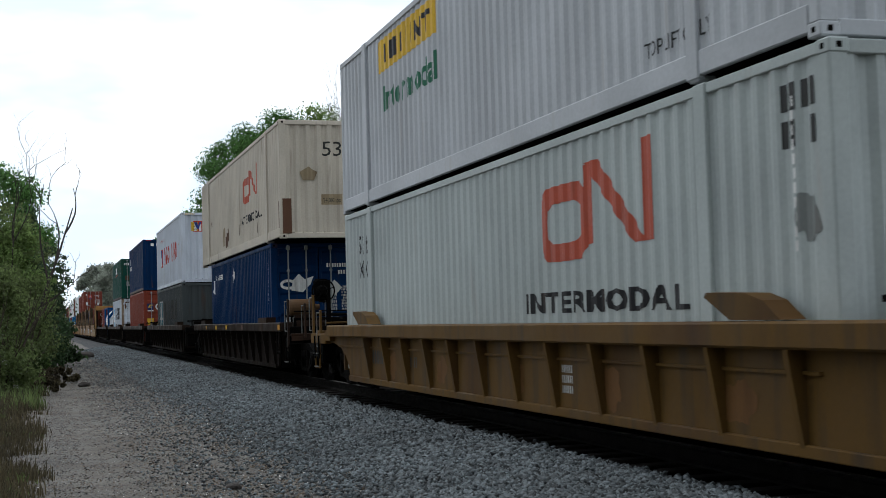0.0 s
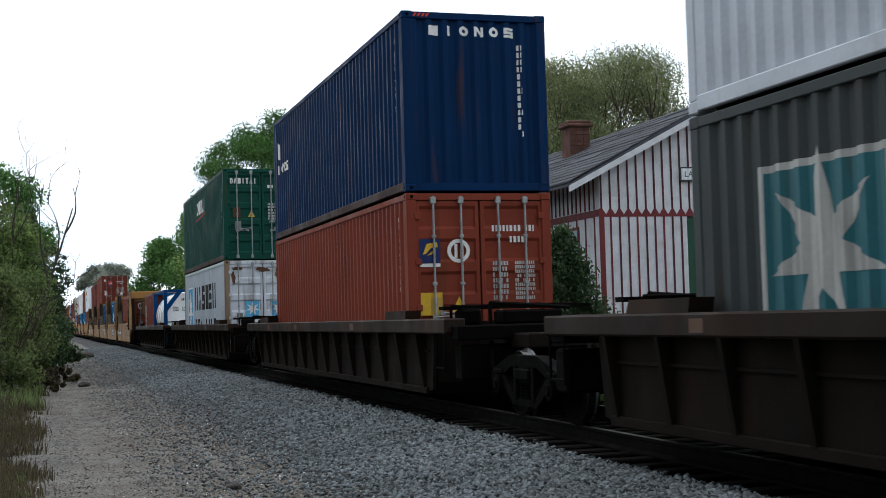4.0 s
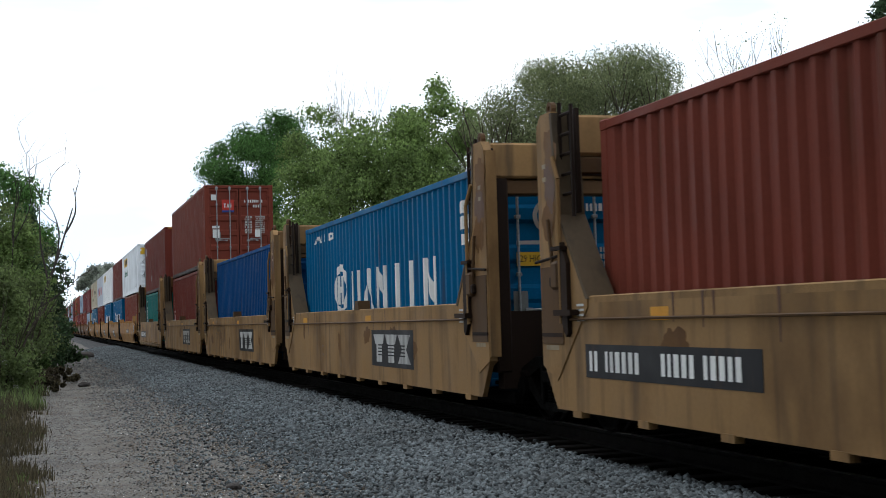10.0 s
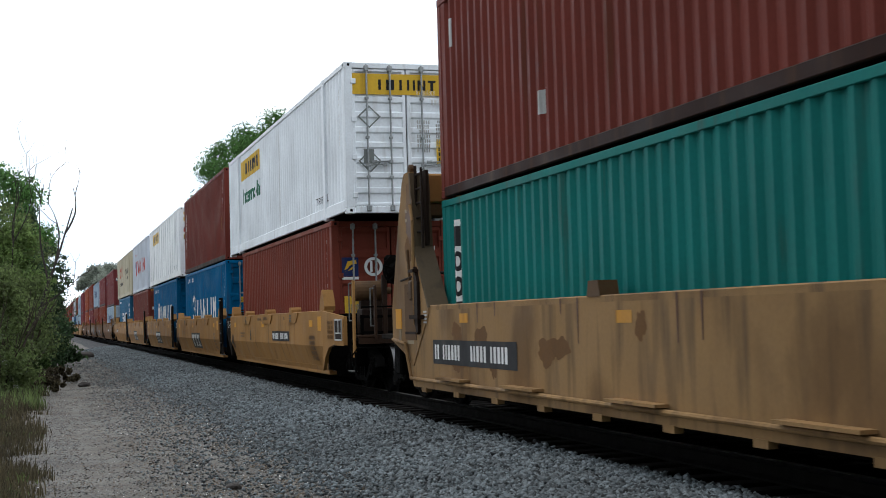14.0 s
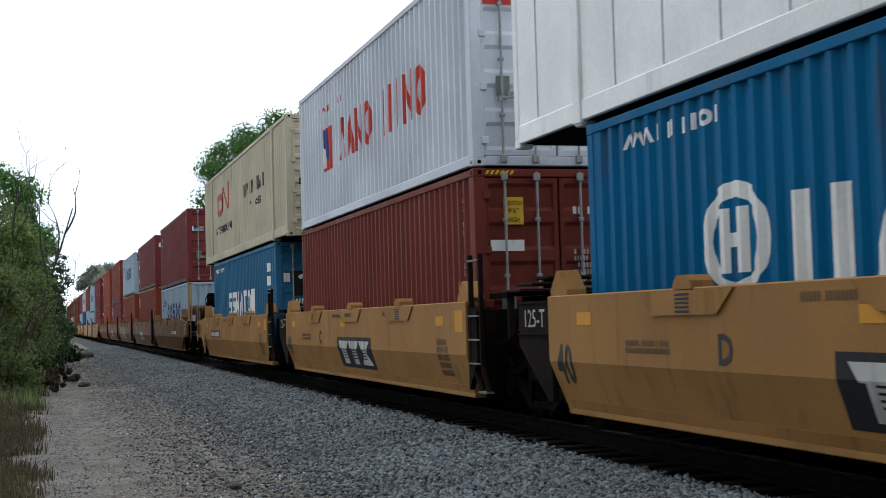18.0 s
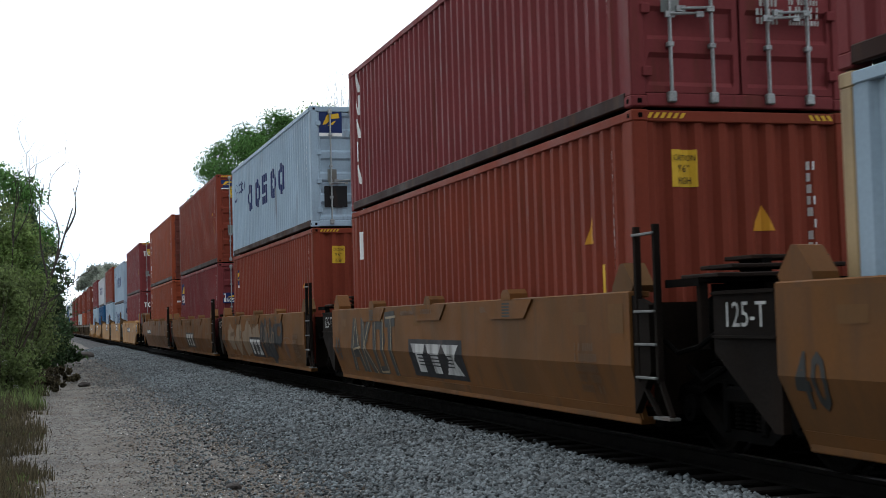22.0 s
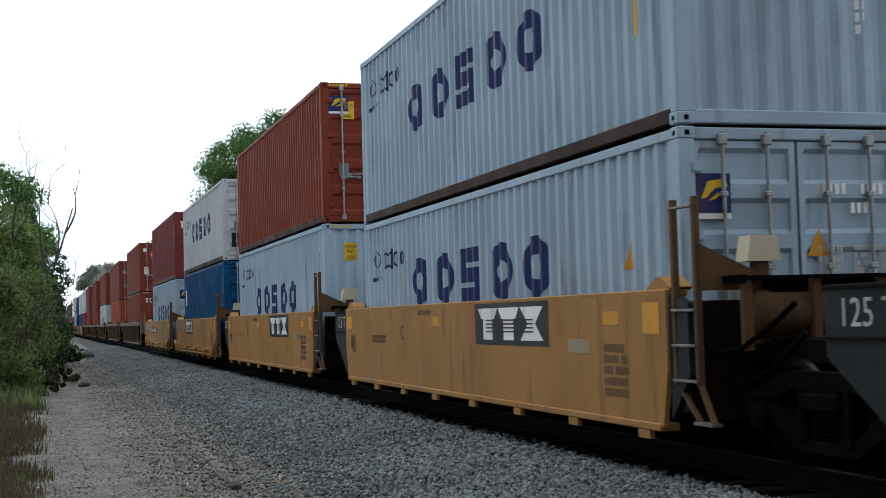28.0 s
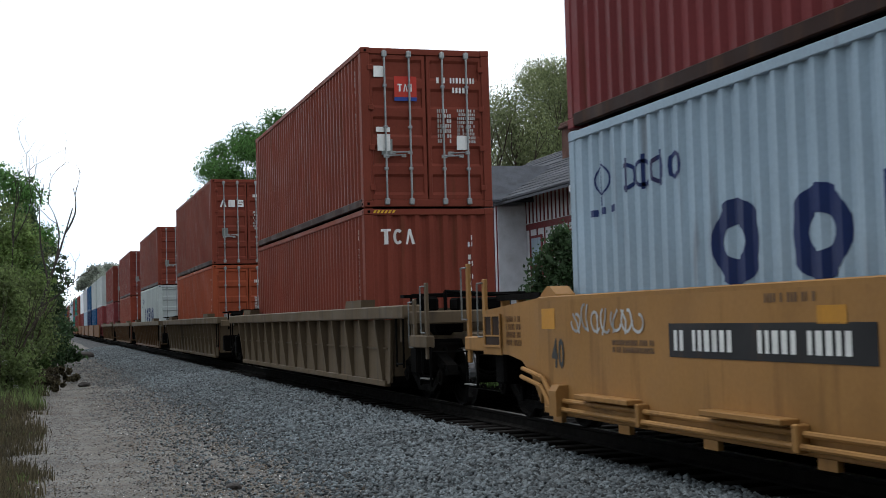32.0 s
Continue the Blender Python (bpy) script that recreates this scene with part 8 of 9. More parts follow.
b = box(RUSTY["steel"], 104.7, FLOOR, end_color=RUSTY["silver"], label="rust-streaked pale grey container with star marks", seed=141, post=paint("rusty corner post", (0.2311, 0.1695, 0.1155), 0.8))
star_mark(b, "black", "sky", 2.896)
p = container_places(12.19)
for k in (0.66, 1.48):
    decal("blue_square", bar(k, 1.02, 0.42, 0.58), p[2], INK["sky"], b, "light blue square brand mark", lift=0.006)
    decal("white_star", star(k + 0.21, 1.36, 0.22), p[2], INK["white"], b, "white star", lift=0.010)
    decal("white_strip", bar(k, 0.92, 0.42, 0.09), p[2], INK["white"], b, "white label strip", lift=0.010)
for k, (a, z_, ww, hh) in enumerate(((0.16, 2.58, 0.5, 0.12), (0.9, 2.52, 0.62, 0.16), (0.2, 2.1, 0.16, 0.5), (0.5, 0.3, 0.5, 0.3), (1.6, 2.2, 0.2, 0.5))):
    decal("rust_patch", blot(a, z_, ww, hh, 500 + k), p[2], INK["rust"], b, "brown rust stain", lift=0.006)
b = box("green", 104.7, FLOOR + 2.92, label="dark green container with white brand shapes", seed=142, caution=False)
put, cuts = side(b)
decal("brand_mark", marks("owbipwi", 4.6, 1.98, 2.5, 0.48, 0.2), put, INK["white"], b, "white brand shapes", cuts)
decal("mark_line", lean(bar(4.4, 1.78, 2.8, 0.05), 0.04, 4.4), put, INK["red"], b, cuts=cuts)
p = container_places(12.19)
decal("door_mark", marks("owbipwi", 0.22, 2.42, 0.85, 0.18, 0.25), p[2], INK["white"], b, "white brand shapes", lift=0.006)
decal("door_sticker", [[(0.78, 1.36), (1.0, 1.36), (0.89, 1.58)]], p[2], INK["yellow"], b, "yellow warning triangle", lift=0.006)
decal("door_sticker", bar(0.30, 1.34, 0.24, 0.32), p[2], INK["rust"], b, "brown sticker", lift=0.006)

ride(tank_container("white tank container in a blue steel frame", BOXES), 123.5, FLOOR)
b = box("maroon", 129.65, FLOOR, 6.06, 2.591, "front", "short maroon container with white brand shapes", 152)
put, cuts = side(b, 6.06)
decal("brand_mark", [q for i in range(5) for q in marks("sowpb"[i], 0.45, 0.25 + i * 0.36, 0.30, 0.30)], put, INK["white"], b, "upright row of white brand shapes", cuts)

# ---- five wells with tall bulkheads
TAN_LABEL = "weathered tan well car with tall steel bulkheads"
centres = (148.35, 164.25, 179.6, 194.95, 210.8)
for i, u in enumerate(centres):
    w = ride(bulkhead_well(7.05, CAR["car_tan"], TAN_LABEL, CARS, (i == 0, i == 4), pipe=i == 4, u_seed=i + 1), u)
    if 0 < i < 4:
        plate_mark(w, -2.3, 0.54, 2.55, 0.58, worn=True)
        decal("reflector_patch", bar(-4.9, 1.24, 0.4, 0.12) + bar(0.6, 1.24, 0.4, 0.12) + bar(6.66, 1.14, 0.26, 0.26) + bar(-6.96, 1.14, 0.26, 0.26), on_car, INK["amber"], w, "amber reflector patches")
        decal("unit_letter", lettering("  CDE"[i + 1] if i + 1 < 5 else "E", -3.1, 0.62, 0.22), on_car, INK["tan_dark"], w, "single unit letter")
    else:
        number_panel(w, 4.2 if i == 0 else 3.95, 0.66, 3.4, 0.33)
        decal("reflector_patch", bar(-6.95, 1.12, 0.24, 0.28) + bar(-4.4, 1.22, 0.36, 0.12) + bar(0.5, 1.20, 0.36, 0.12), on_car, INK["amber"], w, "amber reflector patches")
    if i == 0:
        decal("painted_number", writing_bars(1.55, 3.10, 0.85, 0.12, 1, 31), lambda a, b_, q: (-OUT + a, -7.0 - q, b_), INK["ghost"], w)
    r = random.Random(40 + i)
    for k in range(7):
        a = r.uniform(-5.6, 4.8)
        decal("rust_stain", blot(a, r.uniform(0.5, 1.0), r.uniform(0.25, 0.8), r.uniform(0.3, 0.5), 800 + 10 * i + k), on_car, INK["stain"], w, "brown rust stain", lift=0.002)
    for k in range(6):
        a, hh = r.uniform(-5.8, 5.4), r.uniform(0.15, 0.5)
        decal("rust_streak", [[(a, 1.46), (a + 0.05, 1.46), (a + 0.035, 1.46 - hh), (a + 0.015, 1.46 - hh)]], on_car, INK["rust"], w, "dark run of rust", lift=0.003)
    if i in (0, 2):
        ink = "dirty" if i == 0 else "tan_dark"
        if i == 0:
            lines = scrawl(-0.8, 0.52, 3.0, 0.50, 9, 7) + scrawl(2.5, 0.42, 3.2, 0.70, 8, 8)
        else:
            lines = scrawl(-4.35, 1.08, 1.9, 0.30, 8, 9) + scrawl(-2.55, 0.72, 0.65, 0.55, 4, 11)
            for a, b_, ww, hh in ((-5.35, 0.42, 0.55, 0.82), (-4.8, 0.42, 0.42, 0.84), (-4.0, 0.38, 0.30, 0.60), (-3.62, 0.36, 0.32, 0.72), (-3.28, 0.36, 0.46, 0.70), (-2.55, 0.62, 0.16, 0.18), (-4.72, 1.0, 0.16, 0.14)):
                lines.append([(a, b_), (a + 0.02, b_ + hh), (a + ww * 0.5, b_ + hh + 0.03), (a + ww, b_ + hh - 0.02), (a + ww - 0.02, b_)])
        decal("graffiti", strokes(lines, 0.026 if i else 0.02), on_car, INK[ink], w, "thin scrawled graffiti", lift=0.007)
b = box("brown", 148.35, FLOOR, label="red-brown container with red square brand mark", seed=161)
p = container_places(12.19)
decal("door_mark", bar(0.68, 2.02, 0.36, 0.28), p[2], INK["red"], b, "red square brand mark", lift=0.006)
decal("door_mark", ring(0.26, 1.98, 0.32, 0.38, 0.05) + marks("pwi", 0.72, 2.10, 0.28, 0.12), p[2], INK["white"], b, lift=0.010)
b = box("sky_blue", 164.25, FLOOR, label="bright blue container with white ring and brand shapes", seed=162)
h_mark(b)
put, cuts = side(b)
decal("number_panel", bar(10.95, 2.34, 0.42, 0.17) + bar(10.95, 2.12, 0.62, 0.18) + bar(10.98, 1.90, 0.45, 0.15), put, INK["white"], b, "white number panels", cuts)
b = box("royal", 179.6, FLOOR, label="plain royal blue container", seed=163)
b = box("maroon", 194.95, FLOOR, end="front", label="maroon container with white brand shapes", seed=164)
p = container_places(12.19)
decal("end_mark", marks("puw", 0.4, 1.7, 0.8, 0.36, 0.3), p[1], INK["white"], b, "white brand shapes", p[4])
put, cuts = side(b)
decal("brand_mark", [q for i in range(3) for q in marks("dsi"[i], 0.35, 0.55 + i * 0.55, 0.28, 0.42)], put, INK["white"], b, "upright white brand shapes", cuts)


def tal_doors(b):
    p = container_places(12.19)
    decal("door_mark", bar(0.62, 1.98, 0.42, 0.40), p[2], INK["red"], b, "red square brand mark", lift=0.006)
    decal("door_mark", marks("pwi", 0.68, 2.10, 0.30, 0.14) + bar(0.24, 2.36, 0.20, 0.20) + bar(0.28, 1.02, 0.24, 0.30) + bar(1.78, 1.05, 0.20, 0.26) + bar(0.26, 1.36, 0.26, 0.09), p[2], INK["white"], b, "white stickers", lift=0.010)
    decal("mark_line", bar(0.62, 1.93, 0.42, 0.07), p[2], INK["blue"], b, lift=0.008)


b = box("brown", 194.95, FLOOR + 2.92, label="red-brown container with red square mark and white stickers on its doors", seed=165)
tal_doors(b)
b = box("teal", 210.8, FLOOR, height=2.591, end="front", label="teal green container with upright white brand panel", seed=166)
put, cuts = side(b)
decal("brand_panel", bar(0.45, 0.42, 0.34, 1.85), put, INK["white"], b, "upright white brand panel", cuts)
decal("mark_shape", [q for i in range(5) for q in marks("zsoob"[i], 0.51, 0.50 + i * 0.35, 0.22, 0.28)], put, INK["black"], b, cuts=cuts, lift=0.008)
b = box("maroon", 210.8, FLOOR + 2.61, end="front", label="maroon container with small yellow caution stickers", seed=167, caution=True)
put, cuts = side(b)
decal("small_mark", bar(0.45, 2.1, 0.18, 0.4) + bar(3.9, 0.62, 0.24, 0.28), put, INK["dirty"], b, cuts=cuts)

# ---- two cars of five smooth yellow wells
YELLOW_LABEL = "smooth yellow well car with black end plates"
BROWN_LABEL = "grimy ochre well car with black end plates and graffiti"
groups = ((230.57, 246.4, 262.3, 278.3, 294.0), (314.5, 330.15, 346.07, 362.0, 377.85))
OCHRE = CAR["car_gold"]
for g, row in enumerate(groups):
    for i, u in enumerate(row):
        w = ride(smooth_well(6.55, CAR["car_yellow"] if g == 0 else OCHRE, YELLOW_LABEL if g == 0 else BROWN_LABEL, CARS, (i == 0, i == 4), sign="125-T"), u)
        if 0 < i < 4:
            plate_mark(w, -0.1, 0.45, 2.6, 0.54, on_folded_car, (0.80,), worn=True) if (g, i) != (1, 2) else plate_mark(w, 0.1, 0.42, 1.9, 0.50, on_folded_car, (0.80,), worn=True)
        else:
            number_panel(w, 3.4 if i == 4 else -3.35 * g - 1.8 * (1 - g), 0.86, 2.25, 0.22, on_folded_car, (0.80,))
        car_patches(w, 6.5, on_folded_car, 50 + 7 * i + g, (0.80,), "amber" if g == 0 else "stain", forty=True)
        decal("unit_letter", lettering("BEDCA"[i] if g == 0 else "BDDEA"[i], -2.85, 0.86, 0.24, 0, 0.04), on_folded_car, INK["ghost"], w, "single unit letter", rows=(0.80,))
        if g == 1 and i in (1, 2):
            r = random.Random(90 + i)
            if i == 1:
                tall = [[(-5.3, 0.35), (-5.05, 1.30), (-4.85, 0.40)], [(-5.2, 0.75), (-4.85, 0.8)], [(-4.72, 0.35), (-4.70, 1.32)], [(-4.40, 1.30), (-4.68, 0.85), (-4.38, 0.36)], [(-4.22, 0.40), (-4.20, 1.25), (-3.9, 1.25), (-3.92, 0.42), (-4.22, 0.40)], [(-3.78, 1.28), (-3.40, 1.30)], [(-3.6, 1.28), (-3.58, 0.36)]]
                tall = [[(-5.1 + (a + 5.3) * 1.65, b_) for a, b_ in ln] for ln in tall]
                decal("graffiti", strokes(tall, 0.24), on_folded_car, INK["ghost"], w, "tall black graffiti strokes", rows=(0.80,), lift=0.006)
                decal("graffiti", strokes([[(a + 0.07, b_ + 0.03) for a, b_ in ln] for ln in tall], 0.035), on_folded_car, INK["pale"], w, "pale graffiti edges", rows=(0.80,), lift=0.009)
                continue
            for k, (x, z, ww, hh) in enumerate(((-5.3, 0.38, 1.5, 1.0), (-3.9, 0.32, 1.6, 1.1), (-2.5, 0.30, 2.0, 1.15), (-0.8, 0.34, 1.6, 1.05))):
                decal("faded_patch", blot(x, z, ww, hh, 301 + k), on_folded_car, INK["haze"], w, "pale overpainted patch", rows=(0.80,), lift=0.002 + 0.0005 * k)
            for k, (x, z, ww, hh) in enumerate(((0.7, 0.62, 0.9, 0.80), (1.0, 0.30, 1.5, 0.85), (1.9, 0.26, 1.2, 1.0), (1.35, 0.95, 0.5, 0.48), (2.1, 0.92, 0.45, 0.50), (2.75, 0.62, 0.6, 0.80))):
                decal("graffiti", blot(x, z, ww, hh, 320 + k), on_folded_car, INK["black"], w, "fat black graffiti shapes", rows=(0.80,), lift=0.011 + 0.0008 * k)
            decal("graffiti", ring(3.05, 0.72, 1.0, 0.72, 0.24), on_folded_car, INK["black"], w, "fat black graffiti ring", rows=(0.80,), lift=0.017)
            decal("graffiti", strokes(scrawl(1.0, 0.75, 1.9, 0.5, 5, 331), 0.05), on_folded_car, INK["haze"], w, "pale lines in the graffiti", rows=(0.80,), lift=0.018)
            decal("rust_ring", ring(3.7, 0.34, 1.5, 0.62, 0.03), on_folded_car, INK["rust"], w, "thin brown rust ring", rows=(0.80,), lift=0.004)
            decal("rust_stain", blot(4.0, 0.42, 0.6, 0.45, 345), on_folded_car, INK["rust"], w, "brown rust stain", rows=(0.80,), lift=0.004)
b = box("brown", 230.57, FLOOR, label="red-brown container with flag and ring marks on its doors", seed=171)
p = container_places(12.19)
flag_mark(b, p[2], 0.20, 1.78, 0.34, 0.38)
decal("door_mark", ring(0.66, 1.78, 0.38, 0.38, 0.06) + bar(0.78, 1.86, 0.05, 0.22) + bar(0.88, 1.86, 0.05, 0.22), p[2], INK["white"], b, "white ring brand mark", lift=0.006)
decal("caution_sticker", bar(0.24, 1.05, 0.36, 0.34), p[2], INK["yellow"], b, "yellow sticker", lift=0.006)
b = box("white", 231.1, FLOOR + 2.92, 16.15, 2.896, "bands", "white ribbed 53 ft container with yellow brand panels", 172, "domestic")
yellow_patch_mark(b, 2.5, 2.05)
p = container_places(16.15)
decal("yellow_panel", bar(0.14, 2.28, 2.14, 0.40), p[2], INK["yellow"], b, "yellow brand panel across the doors", lift=0.006)
decal("mark_shape", marks("ibidzp", 0.62, 2.37, 1.2, 0.20, 0.3), p[2], INK["black"], b, lift=0.010)
decal("caution_sticker", bar(1.80, 0.95, 0.30, 0.48), p[2], INK["yellow"], b, "yellow caution sticker", lift=0.006)
decal("caution_lettering", lettering("CAUTION", 1.82, 1.34, 0.05, 0.26) + writing_bars(1.84, 1.0, 0.22, 0.28, 3, 3), p[2], INK["black"], b, lift=0.010)
decal("placard_frame", [q for z in (1.0, 1.85) for q in ([(0.25, z), (0.48, z - 0.22), (0.50, z - 0.20), (0.29, z)], [(0.25, z), (0.48, z + 0.22), (0.50, z + 0.20), (0.29, z)], [(0.71, z), (0.48, z - 0.22), (0.46, z - 0.20), (0.67, z)], [(0.71, z), (0.48, z + 0.22), (0.46, z + 0.20), (0.67, z)])], p[2], INK["grey"], b, "diamond placard frames", lift=0.006)
b = box("sky_blue", 246.4, FLOOR, label="bright blue container with white ring and brand shapes", seed=173)
h_mark(b, 2.32, 1.08, 7.05, 0.74)
b = box("maroon", 246.4, FLOOR + 2.92, end="front", label="maroon container with white brand shapes", seed=174, caution=True)
put, cuts = side(b)
decal("brand_mark", [q for i in range(5) for q in marks("iowsx"[i], 0.40, 0.6 + i * 0.36, 0.22, 0.30)], put, INK["white"], b, "upright white brand shapes", cuts)
b = box("sky_blue", 262.3, FLOOR, label="bright blue container with white ring and brand shapes", seed=175)
h_mark(b, 2.45, 1.08, 7.1, 0.74)
b = box("ivory", 262.5, FLOOR + 2.92, 16.15, 2.896, "bands", "smooth white 53 ft container with yellow brand panel", 176, "flat")
yellow_patch_mark(b, 2.2, 2.05, 16.15, "flat", green=False)
on_flat = lambda a, b_, q: (-HALF + 0.014 - q, 8.075 - a, b_)
for i in range(15):
    part("panel_seam", shared(("panel_seam",), lambda: Mesh().box(-0.006, 0.004, -0.012, 0.012, 0.28, 2.77)), BOX["silver"], b, at=(-HALF + 0.012, 7.3 - i * 1.08, 0))
p = container_places(16.15)
decal("warning_panel", bar(0.12, 1.55, 0.75, 0.50), p[2], INK["black"], b, "black warning panel with red and yellow bars", lift=0.006)
decal("warning_stencil", writing_bars(0.16, 1.86, 0.66, 0.13, 1, 5), p[2], INK["red"], b, lift=0.010)
decal("warning_stencil", writing_bars(0.16, 1.60, 0.66, 0.18, 2, 6) + bar(0.12, 2.32, 0.95, 0.36), p[2], INK["yellow"], b, lift=0.010)
b = box("maroon", 278.3, FLOOR, label="dark maroon container with small white and blue stickers", seed=177, caution=True)
p = container_places(12.19)
decal("door_mark", bar(0.22, 1.78, 0.48, 0.15), p[2], INK["white"], b, "white sticker", lift=0.006)
b = box("chalk", 278.3, FLOOR + 2.92, label="white container with red brand shapes", seed=178)
red_row_mark(b)
p = container_places(12.19)
decal("door_mark", bar(0.20, 2.20, 0.45, 0.36), p[2], INK["red"], b, "red square brand mark", lift=0.006)
b = box("mid_blue", 294.0, FLOOR, label="mid-blue container with white brand shapes", seed=179)
put, cuts = side(b)
decal("brand_mark", marks("sszwpob", 3.48, 1.12, 5.2, 0.72, 0.25), put, INK["white"], b, "row of white brand shapes", cuts)
decal("small_mark", marks("wsobizowi", 0.5, 2.55, 2.1, 0.13, 0.3) + bar(10.7, 2.2, 0.55, 0.22) + bar(10.7, 1.85, 0.62, 0.24) + bar(10.9, 1.55, 0.4, 0.2), put, INK["white"], b, cuts=cuts)
p = container_places(12.19)
decal("door_mark", bar(0.42, 1.55, 0.62, 0.62), p[2], INK["black"], b, "dark square brand mark", lift=0.006)
decal("door_mark", ring(0.48, 1.60, 0.5, 0.5, 0.10)[2:9] + bar(0.20, 1.9, 0.16, 0.22) + writing_bars(0.42, 1.36, 0.62, 0.12, 1, 4), p[2], INK["white"], b, "white curved brand shape", lift=0.010)
decal("height_sticker", bar(0.62, 0.60, 0.22, 0.26) + bar(0.92, 0.66, 0.4, 0.2), p[2], INK["yellow"], b, "yellow height sticker", lift=0.010)
b = box("cream", 294.2, FLOOR + 2.92, 16.15, 2.896, "bands", "weathered cream 53 ft container with faded red brand mark", 180, "domestic", number=False)
noodle_mark(b, 3.3, 1.45, 2.8, 0.85)
put, cuts = side(b, 16.15, "domestic")
decal("brand_mark", marks("dwizdbwi", 9.2, 1.55, 3.6, 0.36, 0.3) + marks("wdos", 10.2, 1.15, 1.9, 0.2, 0.4), put, INK["ghost"], b, "row of dark brand shapes", cuts)
p = container_places(16.15)
decal("end_lettering", lettering("24,000 lbs", 0.30, 0.72, 0.12, 0.62) + writing_bars(0.30, 1.22, 0.66, 0.16, 1, 7) + writing_bars(0.45, 1.55, 0.4, 0.14, 1, 8), p[2], INK["ghost"], b, "weight in small figures", lift=0.006)

b = box("pale_blue", 314.5, FLOOR, height=2.591, end="front", label="pale blue-grey container with dark blue ring-shaped marks", seed=181, plate=True, post=paint("ochre rusted post", (0.3583, 0.256, 0.1365), 0.6))
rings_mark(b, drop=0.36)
b = box("wine", 314.5, FLOOR + 2.61, label="dark wine-red container with blue and white brand mark", seed=182)
put, cuts = side(b)
beacon_mark(b, put, 0.35, 1.9, 0.75, 0.62, cuts)
p = container_places(12.19)
beacon_mark(b, p[2], 0.18, 1.98, 0.50, 0.24)
b = box("red", 330.15, FLOOR, end="front", label="red-brown container with yellow caution sticker", seed=183, caution=True, plate=True)
put, cuts = side(b)
decal("small_mark", bar(0.55, 2.0, 0.2, 0.5), put, INK["white"], b, cuts=cuts)
b = box("wine", 330.15, FLOOR + 2.92, height=2.591, label="dark wine-red container with white stickers", seed=184)
put, cuts = side(b)
decal("brand_mark", [q for i in range(5) for q in marks("wiwzw"[i], 0.42, 0.45 + i * 0.42, 0.28, 0.36)], put, INK["white"], b, "upright white brand shapes", cuts)
p = container_places(12.19)
decal("door_mark", bar(0.2, 1.98, 0.6, 0.22) + ring(0.36, 1.5, 0.18, 0.2, 0.06), p[2], INK["white"], b, "white stickers", lift=0.006)
b = box("red", 346.07, FLOOR, end="front", label="red-brown container with yellow caution sticker", seed=185, caution=True, plate=True)
put, cuts = side(b)
flag_mark(b, put, 0.75, 2.02, 0.32, 0.44, cuts)
b = box("pale_blue", 346.07, FLOOR + 2.92, height=2.591, label="pale blue-grey container with dark blue ring-shaped marks", seed=186)
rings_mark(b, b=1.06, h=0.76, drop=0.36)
p = container_places(12.19)
flag_mark(b, p[2], 0.2, 2.02, 0.5, 0.48)
decal("door_mark", bar(0.28, 0.42, 0.5, 0.45), p[2], INK["black"], b, "black sticker", lift=0.006)
b = box("wine", 362.0, FLOOR, label="dark wine-red container with blue and white brand mark", seed=187, caution=False)
put, cuts = side(b)
beacon_mark(b, put, 0.35, 1.7, 1.0, 0.85, cuts)
p = container_places(12.19)
beacon_mark(b, p[2], 0.16, 1.58, 0.58, 0.34)
b = box("red", 362.0, FLOOR + 2.92, label="red container with yellow caution stickers on its doors", seed=188, caution=True, plate=True)
p = container_places(12.19)
flag_mark(b, p[2], 0.16, 2.46, 0.4, 0.26)
b = box("orange", 377.85, FLOOR, label="orange-red container with hazard-striped corners", seed=189, caution=False)
p = container_places(12.19)
decal("door_mark", writing_bars(0.2, 1.9, 0.5, 0.07, 1, 6), p[2], INK["white"], b, lift=0.006)
decal("door_mark", bar(0.92, 1.84, 0.2, 0.16), p[2], INK["sky"], b, "small blue sticker", lift=0.006)
put, cuts = side(b)
decal("brand_mark", [q for i in range(6) for q in marks("pbipob"[i], 0.45, 0.5 + i * 0.36, 0.18, 0.26)], put, INK["white"], b, "upright white brand shapes", cuts)
b = box("orange", 377.85, FLOOR + 2.92, label="faded orange-red container with stained doors", seed=190, plate=True, end_color=paint("stained door red", (0.114, 0.0304, 0.0213), 0.5))
put, cuts = side(b)
decal("brand_mark", [q for i in range(6) for q in marks("pbipob"[i], 0.45, 0.5 + i * 0.36, 0.18, 0.26)], put, INK["white"], b, "upright white brand shapes", cuts)

